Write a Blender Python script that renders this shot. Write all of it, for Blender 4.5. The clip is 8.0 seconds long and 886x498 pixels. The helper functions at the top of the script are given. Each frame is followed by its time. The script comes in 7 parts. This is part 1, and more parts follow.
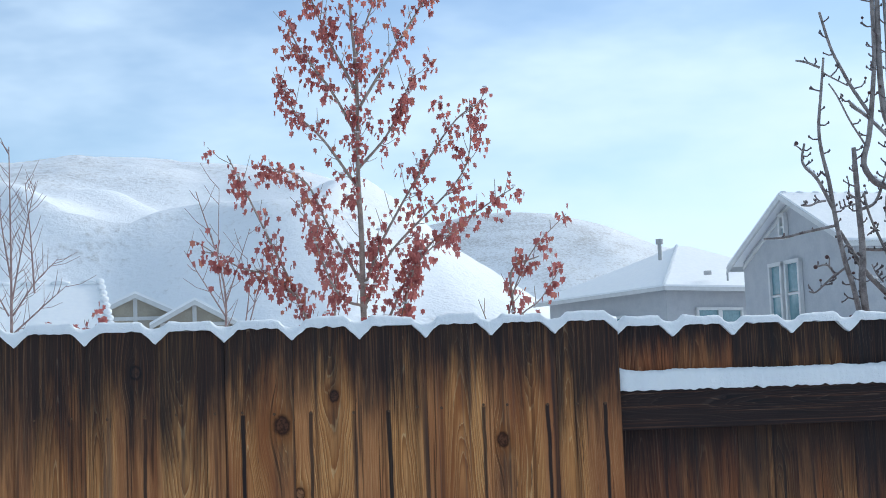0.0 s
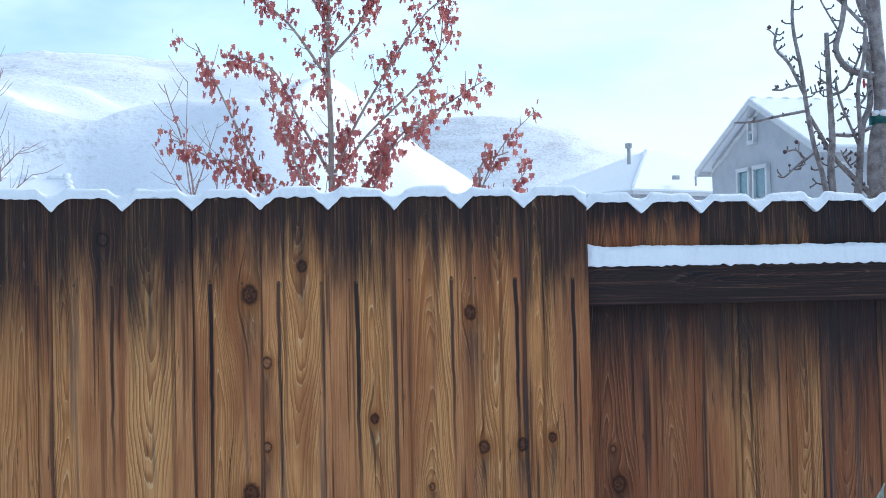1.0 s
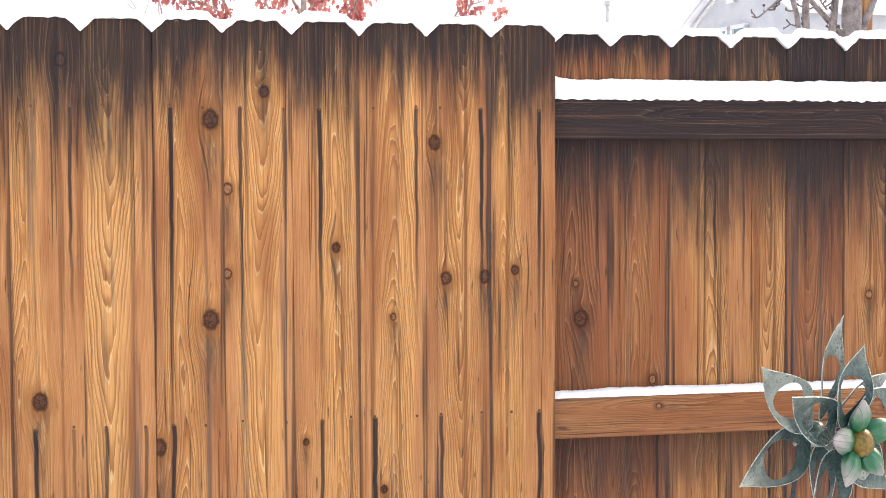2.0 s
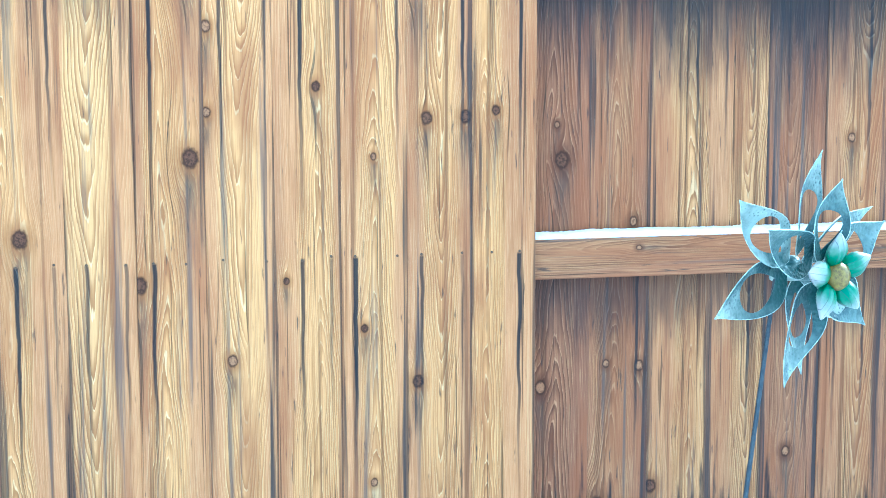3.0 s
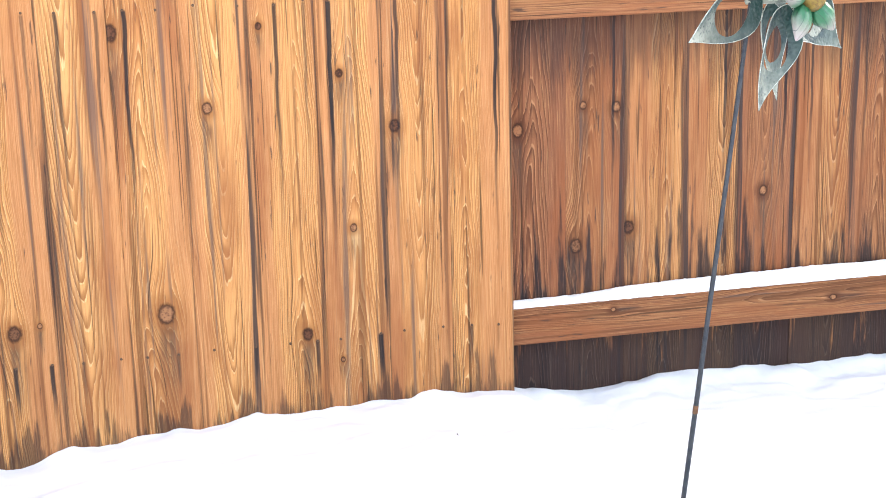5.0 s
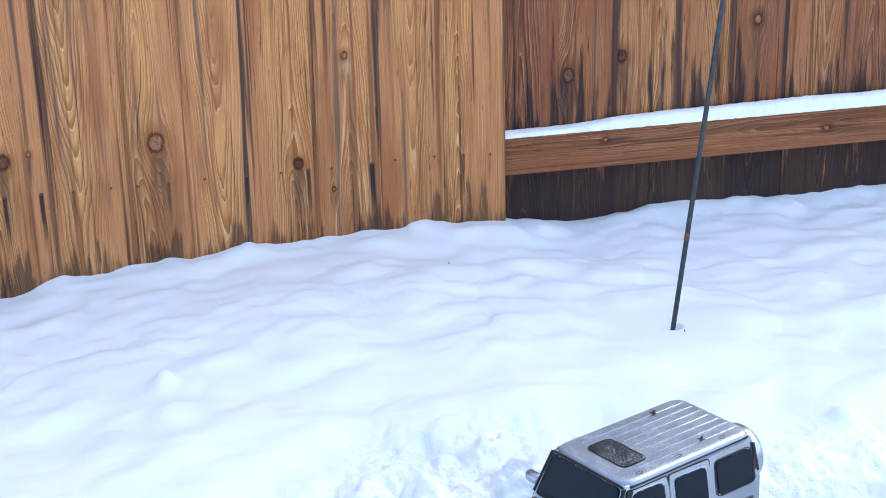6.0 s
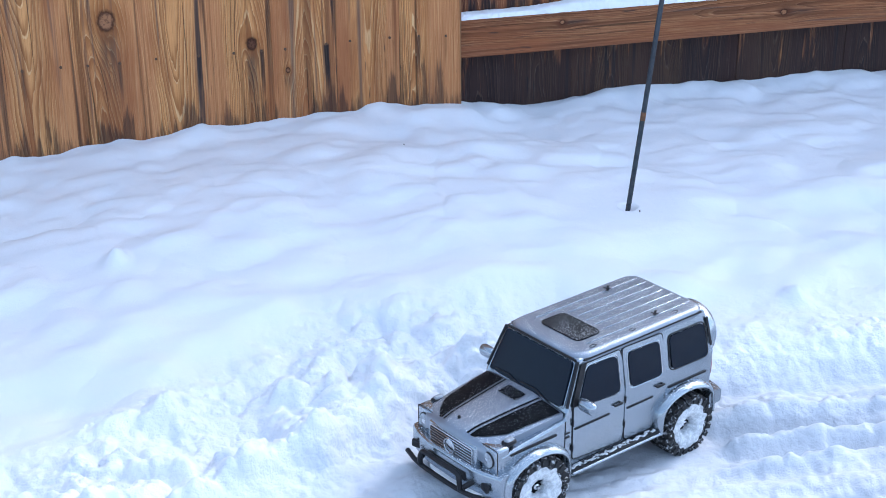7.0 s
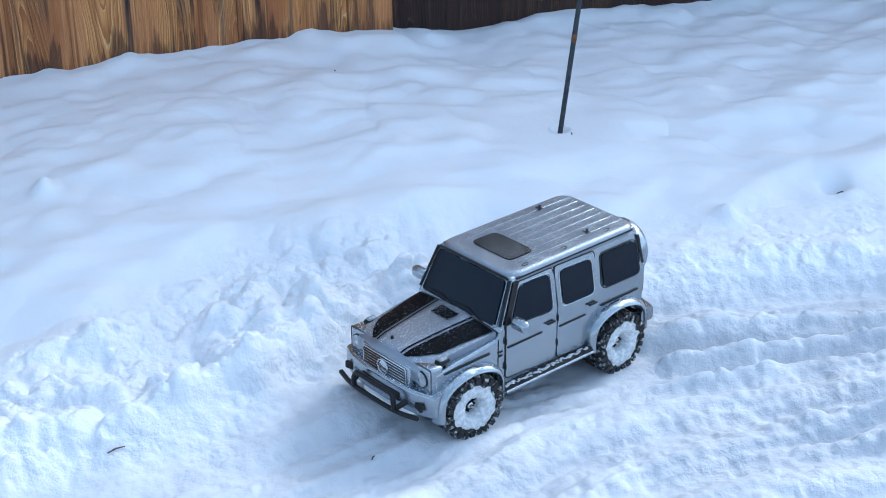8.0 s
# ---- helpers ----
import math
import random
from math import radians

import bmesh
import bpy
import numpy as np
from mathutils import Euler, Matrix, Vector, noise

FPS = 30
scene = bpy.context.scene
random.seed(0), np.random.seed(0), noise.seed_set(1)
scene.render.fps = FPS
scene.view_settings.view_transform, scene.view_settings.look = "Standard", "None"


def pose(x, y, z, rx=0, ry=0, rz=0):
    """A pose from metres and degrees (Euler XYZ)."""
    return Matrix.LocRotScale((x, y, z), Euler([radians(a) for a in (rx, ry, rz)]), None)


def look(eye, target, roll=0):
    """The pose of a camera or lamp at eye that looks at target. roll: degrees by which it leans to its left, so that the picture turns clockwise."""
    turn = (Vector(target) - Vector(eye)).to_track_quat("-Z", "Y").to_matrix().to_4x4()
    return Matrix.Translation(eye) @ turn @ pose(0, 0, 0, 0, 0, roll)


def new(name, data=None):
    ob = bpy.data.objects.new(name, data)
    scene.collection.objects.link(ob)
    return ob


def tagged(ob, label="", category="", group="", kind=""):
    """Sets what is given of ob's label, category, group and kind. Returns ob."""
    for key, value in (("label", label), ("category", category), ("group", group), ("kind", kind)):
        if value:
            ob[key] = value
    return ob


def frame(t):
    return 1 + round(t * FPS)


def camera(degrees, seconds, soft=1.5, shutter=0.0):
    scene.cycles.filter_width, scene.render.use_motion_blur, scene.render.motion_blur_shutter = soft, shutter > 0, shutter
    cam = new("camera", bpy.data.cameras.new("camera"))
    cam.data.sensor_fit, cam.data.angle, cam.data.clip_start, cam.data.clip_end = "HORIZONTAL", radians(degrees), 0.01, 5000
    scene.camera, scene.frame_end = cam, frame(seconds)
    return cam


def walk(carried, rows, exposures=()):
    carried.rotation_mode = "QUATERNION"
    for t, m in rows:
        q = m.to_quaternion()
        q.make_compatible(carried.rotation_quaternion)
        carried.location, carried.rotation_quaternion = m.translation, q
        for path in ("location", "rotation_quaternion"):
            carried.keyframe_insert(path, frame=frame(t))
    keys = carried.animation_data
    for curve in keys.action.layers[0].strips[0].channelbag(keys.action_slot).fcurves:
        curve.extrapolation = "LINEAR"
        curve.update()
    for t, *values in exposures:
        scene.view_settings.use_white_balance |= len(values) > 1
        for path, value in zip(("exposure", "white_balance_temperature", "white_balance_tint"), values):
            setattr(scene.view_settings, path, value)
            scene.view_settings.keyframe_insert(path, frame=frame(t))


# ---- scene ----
cam = camera(31.2, 8.0, 0.95)
PATH = [
    (0, (-0.288, -3.328, 1.579), (0.074, -1.372, 1.787), -2.1),
    (0.5, (-0.29, -3.329, 1.55), (0.093, -1.372, 1.707), -1.9),
    (1, (-0.289, -3.314, 1.515), (0.11, -1.357, 1.6), -1.3),
    (1.5, (-0.273, -3.296, 1.476), (0.141, -1.339, 1.478), -0.7),
    (2, (-0.259, -3.281, 1.457), (0.169, -1.329, 1.362), -0.2),
    (3.5, (-0.224, -3.283, 1.361), (0.213, -1.359, 1.031), -0.2),
    (4, (-0.221, -3.285, 1.334), (0.22, -1.375, 0.937), -0.5),
    (5.5, (-0.209, -3.291, 1.279), (0.221, -1.433, 0.675), -1.4),
    (6, (-0.214, -3.283, 1.259), (0.215, -1.461, 0.553), -1.2),
    (6.5, (-0.21, -3.283, 1.24), (0.229, -1.492, 0.465), -1.1),
    (7, (-0.212, -3.283, 1.218), (0.257, -1.521, 0.395), -0.4),
    (7.5, (-0.205, -3.291, 1.203), (0.293, -1.555, 0.344), -0.3),
    (8, (-0.203, -3.29, 1.193), (0.33, -1.582, 0.299), -0.2),
]
EXPOSURES = [(0.0, 0.05, 6250, 7), (1.0, 0.38, 5870, 8), (1.5, 0.86, 6080, 10), (2.0, 1.55, 8250, 21), (2.2, 1.80, 7500, 14), (3.3, 2.45, 4350, -17), (4.0, 2.40, 4700, -11),
             (4.2, 2.36, 5150, -7), (5.3, 2.0, 8100, 23), (6.0, 1.36, 6050, 16), (6.5, 1.20, 5720, 15), (7.2, 1.05, 5800, 13), (8.0, 0.82, 5700, 8)]
walk(cam, [(t, look(eye, target, roll)) for t, eye, target, roll in PATH], EXPOSURES)

# ---- world and sun ----
SUN_AZ, SUN_EL = 58.0, 33.0
world = bpy.data.worlds.new("winter_sky")
scene.world = world
world.use_nodes = True
wt = world.node_tree
wt.nodes.clear()


def wnode(kind):
    return wt.nodes.new(kind)


w_out = wnode("ShaderNodeOutputWorld")
w_bg = wnode("ShaderNodeBackground")
w_sky = wnode("ShaderNodeTexSky")
w_sky.sky_type, w_sky.sun_disc = "NISHITA", False
w_sky.sun_elevation, w_sky.sun_rotation = radians(SUN_EL), radians(SUN_AZ)
w_sky.altitude, w_sky.air_density, w_sky.dust_density, w_sky.ozone_density = 1400.0, 1.1, 1.0, 1.6
w_co = wnode("ShaderNodeTexCoord")
w_map = wnode("ShaderNodeMapping")
w_map.inputs["Scale"].default_value = (1.7, 1.7, 4.6)
w_map.inputs["Rotation"].default_value = (radians(4), radians(7), 0)
w_noise = wnode("ShaderNodeTexNoise")
w_noise.inputs["Scale"].default_value = 2.3
w_noise.inputs["Detail"].default_value = 5.0
w_noise.inputs["Roughness"].default_value = 0.52
w_ramp = wnode("ShaderNodeMapRange")
w_ramp.interpolation_type = "SMOOTHSTEP"
w_ramp.inputs["From Min"].default_value = 0.30
w_ramp.inputs["From Max"].default_value = 0.70
w_mix = wnode("ShaderNodeMix")
w_mix.data_type = "RGBA"
w_glow = wnode("ShaderNodeVectorMath")
w_glow.operation = "DOT_PRODUCT"
w_glow.inputs[1].default_value = (math.sin(radians(SUN_AZ)) * math.cos(radians(SUN_EL)), math.cos(radians(SUN_AZ)) * math.cos(radians(SUN_EL)), math.sin(radians(SUN_EL)))
w_near = wnode("ShaderNodeMapRange")
w_near.interpolation_type = "SMOOTHSTEP"
w_near.inputs["From Min"].default_value, w_near.inputs["From Max"].default_value = 0.83, 1.0
w_cloud = wnode("ShaderNodeMix")
w_cloud.data_type = "RGBA"
w_veil = wnode("ShaderNodeMix")
w_veil.data_type = "RGBA"
w_veil.inputs[6].default_value = (2.4, 3.15, 3.85, 1)
w_veil.inputs[7].default_value = (6.1, 7.45, 8.9, 1)
w_side = wnode("ShaderNodeMapRange")
w_side.interpolation_type = "SMOOTHSTEP"
w_side.inputs["From Min"].default_value, w_side.inputs["From Max"].default_value = -0.8, 0.6
wt.links.new(w_glow.outputs["Value"], w_side.inputs["Value"])
wt.links.new(w_side.outputs["Result"], w_veil.inputs[0])
wt.links.new(w_veil.outputs[2], w_cloud.inputs[6])
w_cloud.inputs[7].default_value = (34.0, 33.0, 31.0, 1)
wt.links.new(w_co.outputs["Generated"], w_glow.inputs[0])
wt.links.new(w_glow.outputs["Value"], w_near.inputs["Value"])
wt.links.new(w_near.outputs["Result"], w_cloud.inputs[0])
wt.links.new(w_cloud.outputs[2], w_mix.inputs[7])
wt.links.new(w_co.outputs["Generated"], w_map.inputs["Vector"])
wt.links.new(w_map.outputs["Vector"], w_noise.inputs["Vector"])
wt.links.new(w_noise.outputs["Fac"], w_ramp.inputs["Value"])
wt.links.new(w_ramp.outputs["Result"], w_mix.inputs[0])
wt.links.new(w_sky.outputs["Color"], w_mix.inputs[6])
wt.links.new(w_mix.outputs[2], w_bg.inputs["Color"])
w_bg.inputs["Strength"].default_value = 0.13
wt.links.new(w_bg.outputs["Background"], w_out.inputs["Surface"])

sun_data = bpy.data.lights.new("sun", "SUN")
sun_data.energy, sun_data.angle, sun_data.color = 1.25, radians(11.0), (1.0, 0.97, 0.93)
sun = new("sun", sun_data)
az, el = radians(SUN_AZ), radians(SUN_EL)
sun.matrix_world = look((30 * math.sin(az) * math.cos(el), 30 * math.cos(az) * math.cos(el), 30 * math.sin(el)), (0, 0, 0))


# ---- materials ----
class Graph:
    """A small helper that builds node trees."""

    def __init__(self, name, rough=0.6, metal=0.0, spec=0.5):
        self.mat = bpy.data.materials.new(name)
        self.mat.use_nodes = True
        self.t = self.mat.node_tree
        self.bsdf = next(n for n in self.t.nodes if n.type == "BSDF_PRINCIPLED")
        self.bsdf.inputs["Roughness"].default_value = rough
        self.bsdf.inputs["Metallic"].default_value = metal
        self.bsdf.inputs["Specular IOR Level"].default_value = spec

    def node(self, kind):
        return self.t.nodes.new(kind)

    def put(self, socket, value):
        if isinstance(value, bpy.types.NodeSocket):
            self.t.links.new(value, socket)
        elif isinstance(value, (tuple, list)) and len(value) == 3 and socket.type == "RGBA":
            socket.default_value = (*value, 1)
        else:
            socket.default_value = value

    def m(self, op, a, b=0.0, c=0.0, clamp=False):
        n = self.node("ShaderNodeMath")
        n.operation, n.use_clamp = op, clamp
        for i, v in enumerate((a, b, c)):
            self.put(n.inputs[i], v)
        return n.outputs[0]

    def step(self, v, lo, hi, out0=0.0, out1=1.0):
        n = self.node("ShaderNodeMapRange")
        n.interpolation_type = "SMOOTHSTEP"
        for key, val in (("Value", v), ("From Min", lo), ("From Max", hi), ("To Min", out0), ("To Max", out1)):
            self.put(n.inputs[key], val)
        return n.outputs["Result"]

    def mix(self, f, a, b, blend="MIX"):
        n = self.node("ShaderNodeMix")
        n.data_type, n.blend_type = "RGBA", blend
        self.put(n.inputs[0], f)
        self.put(n.inputs[6], a)
        self.put(n.inputs[7], b)
        return n.outputs[2]

    def vec(self, x, y, z):
        n = self.node("ShaderNodeCombineXYZ")
        for i, v in enumerate((x, y, z)):
            self.put(n.inputs[i], v)
        return n.outputs[0]

    def split(self, v):
        n = self.node("ShaderNodeSeparateXYZ")
        self.put(n.inputs[0], v)
        return n.outputs

    def noise(self, v, scale=1.0, detail=2.0, rough=0.5):
        n = self.node("ShaderNodeTexNoise")
        self.put(n.inputs["Vector"], v)
        n.inputs["Scale"].default_value, n.inputs["Detail"].default_value, n.inputs["Roughness"].default_value = scale, detail, rough
        return n.outputs["Fac"]

    def cells(self, v, scale):
        n = self.node("ShaderNodeTexVoronoi")
        n.feature = "SMOOTH_F1"
        n.inputs["Smoothness"].default_value = 0.35
        self.put(n.inputs["Vector"], v)
        n.inputs["Scale"].default_value = scale
        return n.outputs["Distance"]

    def attr(self, name):
        n = self.node("ShaderNodeAttribute")
        n.attribute_type, n.attribute_name = "OBJECT", name
        return n.outputs["Vector"]

    def coords(self, which="Object"):
        return self.node("ShaderNodeTexCoord").outputs[which]

    def bump(self, height, strength, distance=0.002):
        n = self.node("ShaderNodeBump")
        n.inputs["Strength"].default_value, n.inputs["Distance"].default_value = strength, distance
        self.put(n.inputs["Height"], height)
        self.put(self.bsdf.inputs["Normal"], n.outputs["Normal"])

    def colour(self, c):
        self.put(self.bsdf.inputs["Base Color"], c)
        return self

    def rough(self, r):
        self.put(self.bsdf.inputs["Roughness"], r)
        return self


RAIL_TOPS = (1.62, 0.968, 0.23)


def wood_material():
    """Rough-sawn cedar board: growth rings with cathedrals, knots, dark weathered ends, iron streaks below the nails."""
    g = Graph("weathered_cedar", rough=0.8, spec=0.12)
    x, y, z = g.split(g.coords())
    rnd = g.node("ShaderNodeObjectInfo").outputs["Random"]
    seed = g.m("MULTIPLY", rnd, 61.0)
    xw = x
    knot, ring_in = 0.0, 0.0
    halo, close, trail, pale = 0.0, 0.0, 0.0, 0.0
    for key in ("knot_a", "knot_b", "knot_c", "knot_d"):
        kx, kz, kr = g.split(g.attr(key))
        dx, dz = g.m("SUBTRACT", x, kx), g.m("SUBTRACT", z, kz)
        a = g.m("DIVIDE", dx, g.m("MULTIPLY", kr, 2.4))
        b = g.m("DIVIDE", dz, g.m("MULTIPLY", kr, 5.5))
        w = g.m("EXPONENT", g.m("MULTIPLY", g.m("ADD", g.m("MULTIPLY", a, a), g.m("MULTIPLY", b, b)), -1.0))
        xw = g.m("SUBTRACT", xw, g.m("MULTIPLY", w, g.m("MULTIPLY", dx, 0.85)))
        xw = g.m("ADD", xw, g.m("MULTIPLY", w, g.m("MULTIPLY", kr, 0.5)))
        close = g.m("MAXIMUM", close, w)
        drop = g.m("MULTIPLY", dz, -1.0)
        thin = g.m("DIVIDE", g.m("ADD", dx, g.m("MULTIPLY", g.m("SUBTRACT", g.noise(g.vec(seed, kx, g.m("MULTIPLY", z, 14.0)), 1.0, 2.0), 0.5), 0.012)), g.m("MULTIPLY", kr, 1.15))
        run = g.m("MULTIPLY", g.step(drop, 0.0, g.m("MULTIPLY", kr, 1.6)), g.step(drop, g.m("MULTIPLY", kr, 15.0), g.m("MULTIPLY", kr, 3.0)))
        trail = g.m("MAXIMUM", trail, g.m("MULTIPLY", run, g.m("EXPONENT", g.m("MULTIPLY", g.m("MULTIPLY", thin, thin), -1.0))))
        e = g.m("DIVIDE", dz, 1.25)
        d = g.m("DIVIDE", g.m("SQRT", g.m("ADD", g.m("MULTIPLY", dx, dx), g.m("MULTIPLY", e, e))), kr)
        d = g.m("ADD", d, g.m("MULTIPLY", g.m("SUBTRACT", g.noise(g.vec(g.m("MULTIPLY", x, 160.0), seed, g.m("MULTIPLY", z, 120.0))), 0.5), 0.45))
        knot = g.m("MAXIMUM", knot, g.step(d, 1.20, 0.70))
        halo = g.m("MAXIMUM", halo, g.m("MULTIPLY", g.step(d, 2.6, 0.9), 0.80))
        inner = g.step(d, 0.85, 0.50)
        ring_in = g.m("MAXIMUM", ring_in, inner)
        sort = g.noise(g.vec(g.m("MULTIPLY", kx, 83.0), g.m("MULTIPLY", kz, 29.0), 4.0), 1.0, 1.0)
        pale = g.m("MAXIMUM", pale, g.m("MULTIPLY", inner, g.step(sort, 0.46, 0.56)))
    gx, gs, gf = g.split(g.attr("grain"))
    drift = g.noise(g.vec(seed, 0.0, g.m("MULTIPLY", z, 2.1)), 1.0, 2.0)
    xc = g.m("SUBTRACT", xw, g.m("ADD", gx, g.m("MULTIPLY", g.m("SUBTRACT", drift, 0.5), 0.045)))
    depth = g.m("ADD", g.m("MULTIPLY", g.noise(g.vec(seed, 31.0, g.m("MULTIPLY", z, 1.9)), 1.0, 2.0), 0.060), -0.018)
    field = g.m("SQRT", g.m("ADD", g.m("MULTIPLY", xc, xc), g.m("ADD", g.m("MULTIPLY", depth, depth), 0.00003)))
    waver = g.noise(g.vec(g.m("MULTIPLY", x, 34.0), seed, g.m("MULTIPLY", z, 5.0)), 1.0, 3.0, 0.55)
    field = g.m("ADD", field, g.m("MULTIPLY", z, gs))
    field = g.m("ADD", field, g.m("MULTIPLY", g.m("SUBTRACT", waver, 0.5), 0.013))
    uneven = g.noise(g.vec(g.m("MULTIPLY", field, 75.0), seed, 2.0), 1.0, 2.0)
    phase = g.m("FRACT", g.m("MULTIPLY", g.m("ADD", field, g.m("MULTIPLY", uneven, 0.014)), gf))
    fade = g.noise(g.vec(g.m("MULTIPLY", x, 16.0), g.m("ADD", seed, 9.0), g.m("MULTIPLY", z, 2.2)), 1.0, 2.0)
    board = g.noise(g.vec(g.m("MULTIPLY", x, 20.0), g.m("ADD", seed, 3.0), g.m("MULTIPLY", z, 0.9)), 1.0, 3.0)
    band = g.noise(g.vec(seed, 13.0, g.m("MULTIPLY", z, 1.1)), 1.0, 2.0)
    flank = g.step(g.m("ADD", g.m("ABSOLUTE", xc), g.m("ADD", g.m("MULTIPLY", g.m("SUBTRACT", board, 0.5), 0.050), g.m("MULTIPLY", g.m("SUBTRACT", band, 0.5), 0.030))), 0.034, 0.050)
    flank = g.m("MULTIPLY", flank, g.m("SUBTRACT", 1.0, close))
    clear = g.m("MULTIPLY", g.step(fade, 0.30, 0.55, 0.30, 1.0), g.m("SUBTRACT", 1.0, g.m("MULTIPLY", flank, 0.70)))
    late = g.m("MULTIPLY", g.m("MULTIPLY", g.step(phase, 0.18, 0.78), g.step(phase, 0.92, 0.82)), clear)
    ridge = g.m("MULTIPLY", g.m("MULTIPLY", g.step(phase, 0.84, 0.90), g.step(phase, 0.99, 0.95)), g.m("MINIMUM", g.m("MULTIPLY", clear, 1.25), 1.0))
    fibre = g.noise(g.vec(g.m("MULTIPLY", xw, 760.0), seed, g.m("MULTIPLY", z, 13.0)), 1.0, 2.0)
    tone, top_len, foot_len = g.split(g.attr("weather"))
    early = g.mix(flank, (0.65, 0.300, 0.108), (0.54, 0.235, 0.096))
    early = g.mix(g.step(board, 0.50, 0.74, 0.0, 0.65), early, (0.32, 0.122, 0.055))
    early = g.mix(g.m("MULTIPLY", tone, 0.85), early, (0.23, 0.088, 0.048))
    early = g.mix(g.m("MULTIPLY", g.step(rnd, 0.45, 0.95, 0.0, 0.55), g.m("SUBTRACT", 1.0, g.m("MULTIPLY", tone, 0.8))), early, g.mix(flank, (0.69, 0.355, 0.140), (0.59, 0.270, 0.110)))
    dark = g.mix(tone, (0.27, 0.098, 0.032), (0.085, 0.030, 0.017))
    col = g.mix(g.m("MULTIPLY", late, 0.74), early, dark)
    # pale ring lines: light caught on raised latewood, put into the colour
    col = g.mix(g.m("MULTIPLY", ridge, 0.66), col, g.mix(tone, (0.80, 0.53, 0.26), (0.46, 0.22, 0.11)))
    col = g.mix(g.step(fibre, 0.48, 0.70, 0.0, 0.40), col, dark)
    col = g.mix(g.step(fibre, 0.42, 0.30, 0.0, 0.22), col, (0.66, 0.40, 0.18))
    strand = g.noise(g.vec(g.m("MULTIPLY", xw, 260.0), g.m("ADD", seed, 53.0), g.m("MULTIPLY", z, 2.4)), 1.0, 3.0, 0.6)
    col = g.mix(g.step(strand, 0.57, 0.68, 0.0, 0.45), col, dark)
    col = g.mix(g.step(strand, 0.42, 0.30, 0.0, 0.25), col, g.mix(tone, (0.68, 0.42, 0.20), (0.40, 0.19, 0.10)))
    # long brown seams of resin and old water
    seam = g.noise(g.vec(g.m("MULTIPLY", x, 62.0), g.m("ADD", seed, 83.0), g.m("MULTIPLY", z, 0.8)), 1.0, 2.0, 0.5)
    col = g.mix(g.step(seam, 0.57, 0.68, 0.0, 0.64), col, (0.115, 0.044, 0.022))
    blotch = g.noise(g.vec(g.m("MULTIPLY", x, 14.0), g.m("ADD", seed, 101.0), g.m("MULTIPLY", z, 2.6)), 1.0, 3.0, 0.6)
    col = g.mix(g.step(blotch, 0.44, 0.70, 0.0, 0.60), col, (0.27, 0.088, 0.036))
    # grey weathering in long streaks
    streak = g.noise(g.vec(g.m("MULTIPLY", x, 46.0), g.m("ADD", seed, 17.0), g.m("MULTIPLY", z, 1.0)), 1.0, 3.0, 0.6)
    grey = g.m("MULTIPLY", g.m("FRACT", g.m("MULTIPLY", rnd, 7.3)), 0.10)
    col = g.mix(g.step(g.m("ADD", streak, grey), 0.62, 0.74, 0.0, 0.66), col, (0.085, 0.070, 0.066))
    fleck = g.noise(g.vec(g.m("MULTIPLY", x, 120.0), g.m("ADD", seed, 41.0), g.m("MULTIPLY", z, 11.0)), 1.0, 3.0, 0.6)
    col = g.mix(g.step(fleck, 0.64, 0.74, 0.0, 0.75), col, (0.05, 0.036, 0.032))
    crack = g.noise(g.vec(g.m("MULTIPLY", xw, 150.0), g.m("ADD", seed, 131.0), g.m("MULTIPLY", z, 1.7)), 1.0, 1.0)
    col = g.mix(g.step(crack, 0.68, 0.72, 0.0, 0.70), col, (0.045, 0.025, 0.016))
    # knots
    col = g.mix(g.m("MULTIPLY", trail, g.step(fleck, 0.35, 0.6, 0.25, 0.75)), col, (0.07, 0.045, 0.035))
    col = g.mix(g.m("MULTIPLY", halo, 0.8), col, dark)
    col = g.mix(knot, col, (0.045, 0.020, 0.013))
    pith = g.noise(g.vec(g.m("MULTIPLY", x, 230.0), seed, g.m("MULTIPLY", z, 230.0)), 1.0, 2.0)
    col = g.mix(g.m("MULTIPLY", ring_in, g.step(pith, 0.35, 0.6, 0.15, 0.75)), col, (0.15, 0.062, 0.034))
    col = g.mix(g.m("MULTIPLY", pale, g.step(pith, 0.30, 0.55, 0.35, 0.85)), col, (0.36, 0.165, 0.080))
    # dark stains at the head and the foot of the board
    height, n1, n2 = g.split(g.attr("nails"))
    ragged = g.noise(g.vec(g.m("MULTIPLY", x, 46.0), g.m("ADD", seed, 29.0), g.m("MULTIPLY", z, 4.0)), 1.0, 4.0, 0.65)
    ragged = g.m("SUBTRACT", ragged, 0.5)
    from_top = g.m("ADD", g.m("SUBTRACT", height, z), g.m("MULTIPLY", ragged, g.m("ADD", g.m("MULTIPLY", top_len, 1.1), 0.05)))
    head = g.step(from_top, g.m("MULTIPLY", top_len, 1.05), g.m("MULTIPLY", top_len, 0.22))
    head = g.m("MULTIPLY", head, g.step(strand, 0.34, 0.50, 0.80, 0.96))
    lick = g.m("SUBTRACT", g.noise(g.vec(g.m("MULTIPLY", x, 52.0), g.m("ADD", seed, 71.0), g.m("MULTIPLY", z, 4.5)), 1.0, 4.0, 0.6), 0.52)
    from_foot = g.m("ADD", z, g.m("MULTIPLY", lick, g.m("ADD", g.m("MULTIPLY", foot_len, 2.0), 0.22)))
    foot = g.m("MULTIPLY", g.step(from_foot, foot_len, g.m("MULTIPLY", foot_len, 0.50)), g.step(foot_len, 0.2, 0.35, 0.68, 0.90))
    soak = g.split(g.attr("soak"))[0]
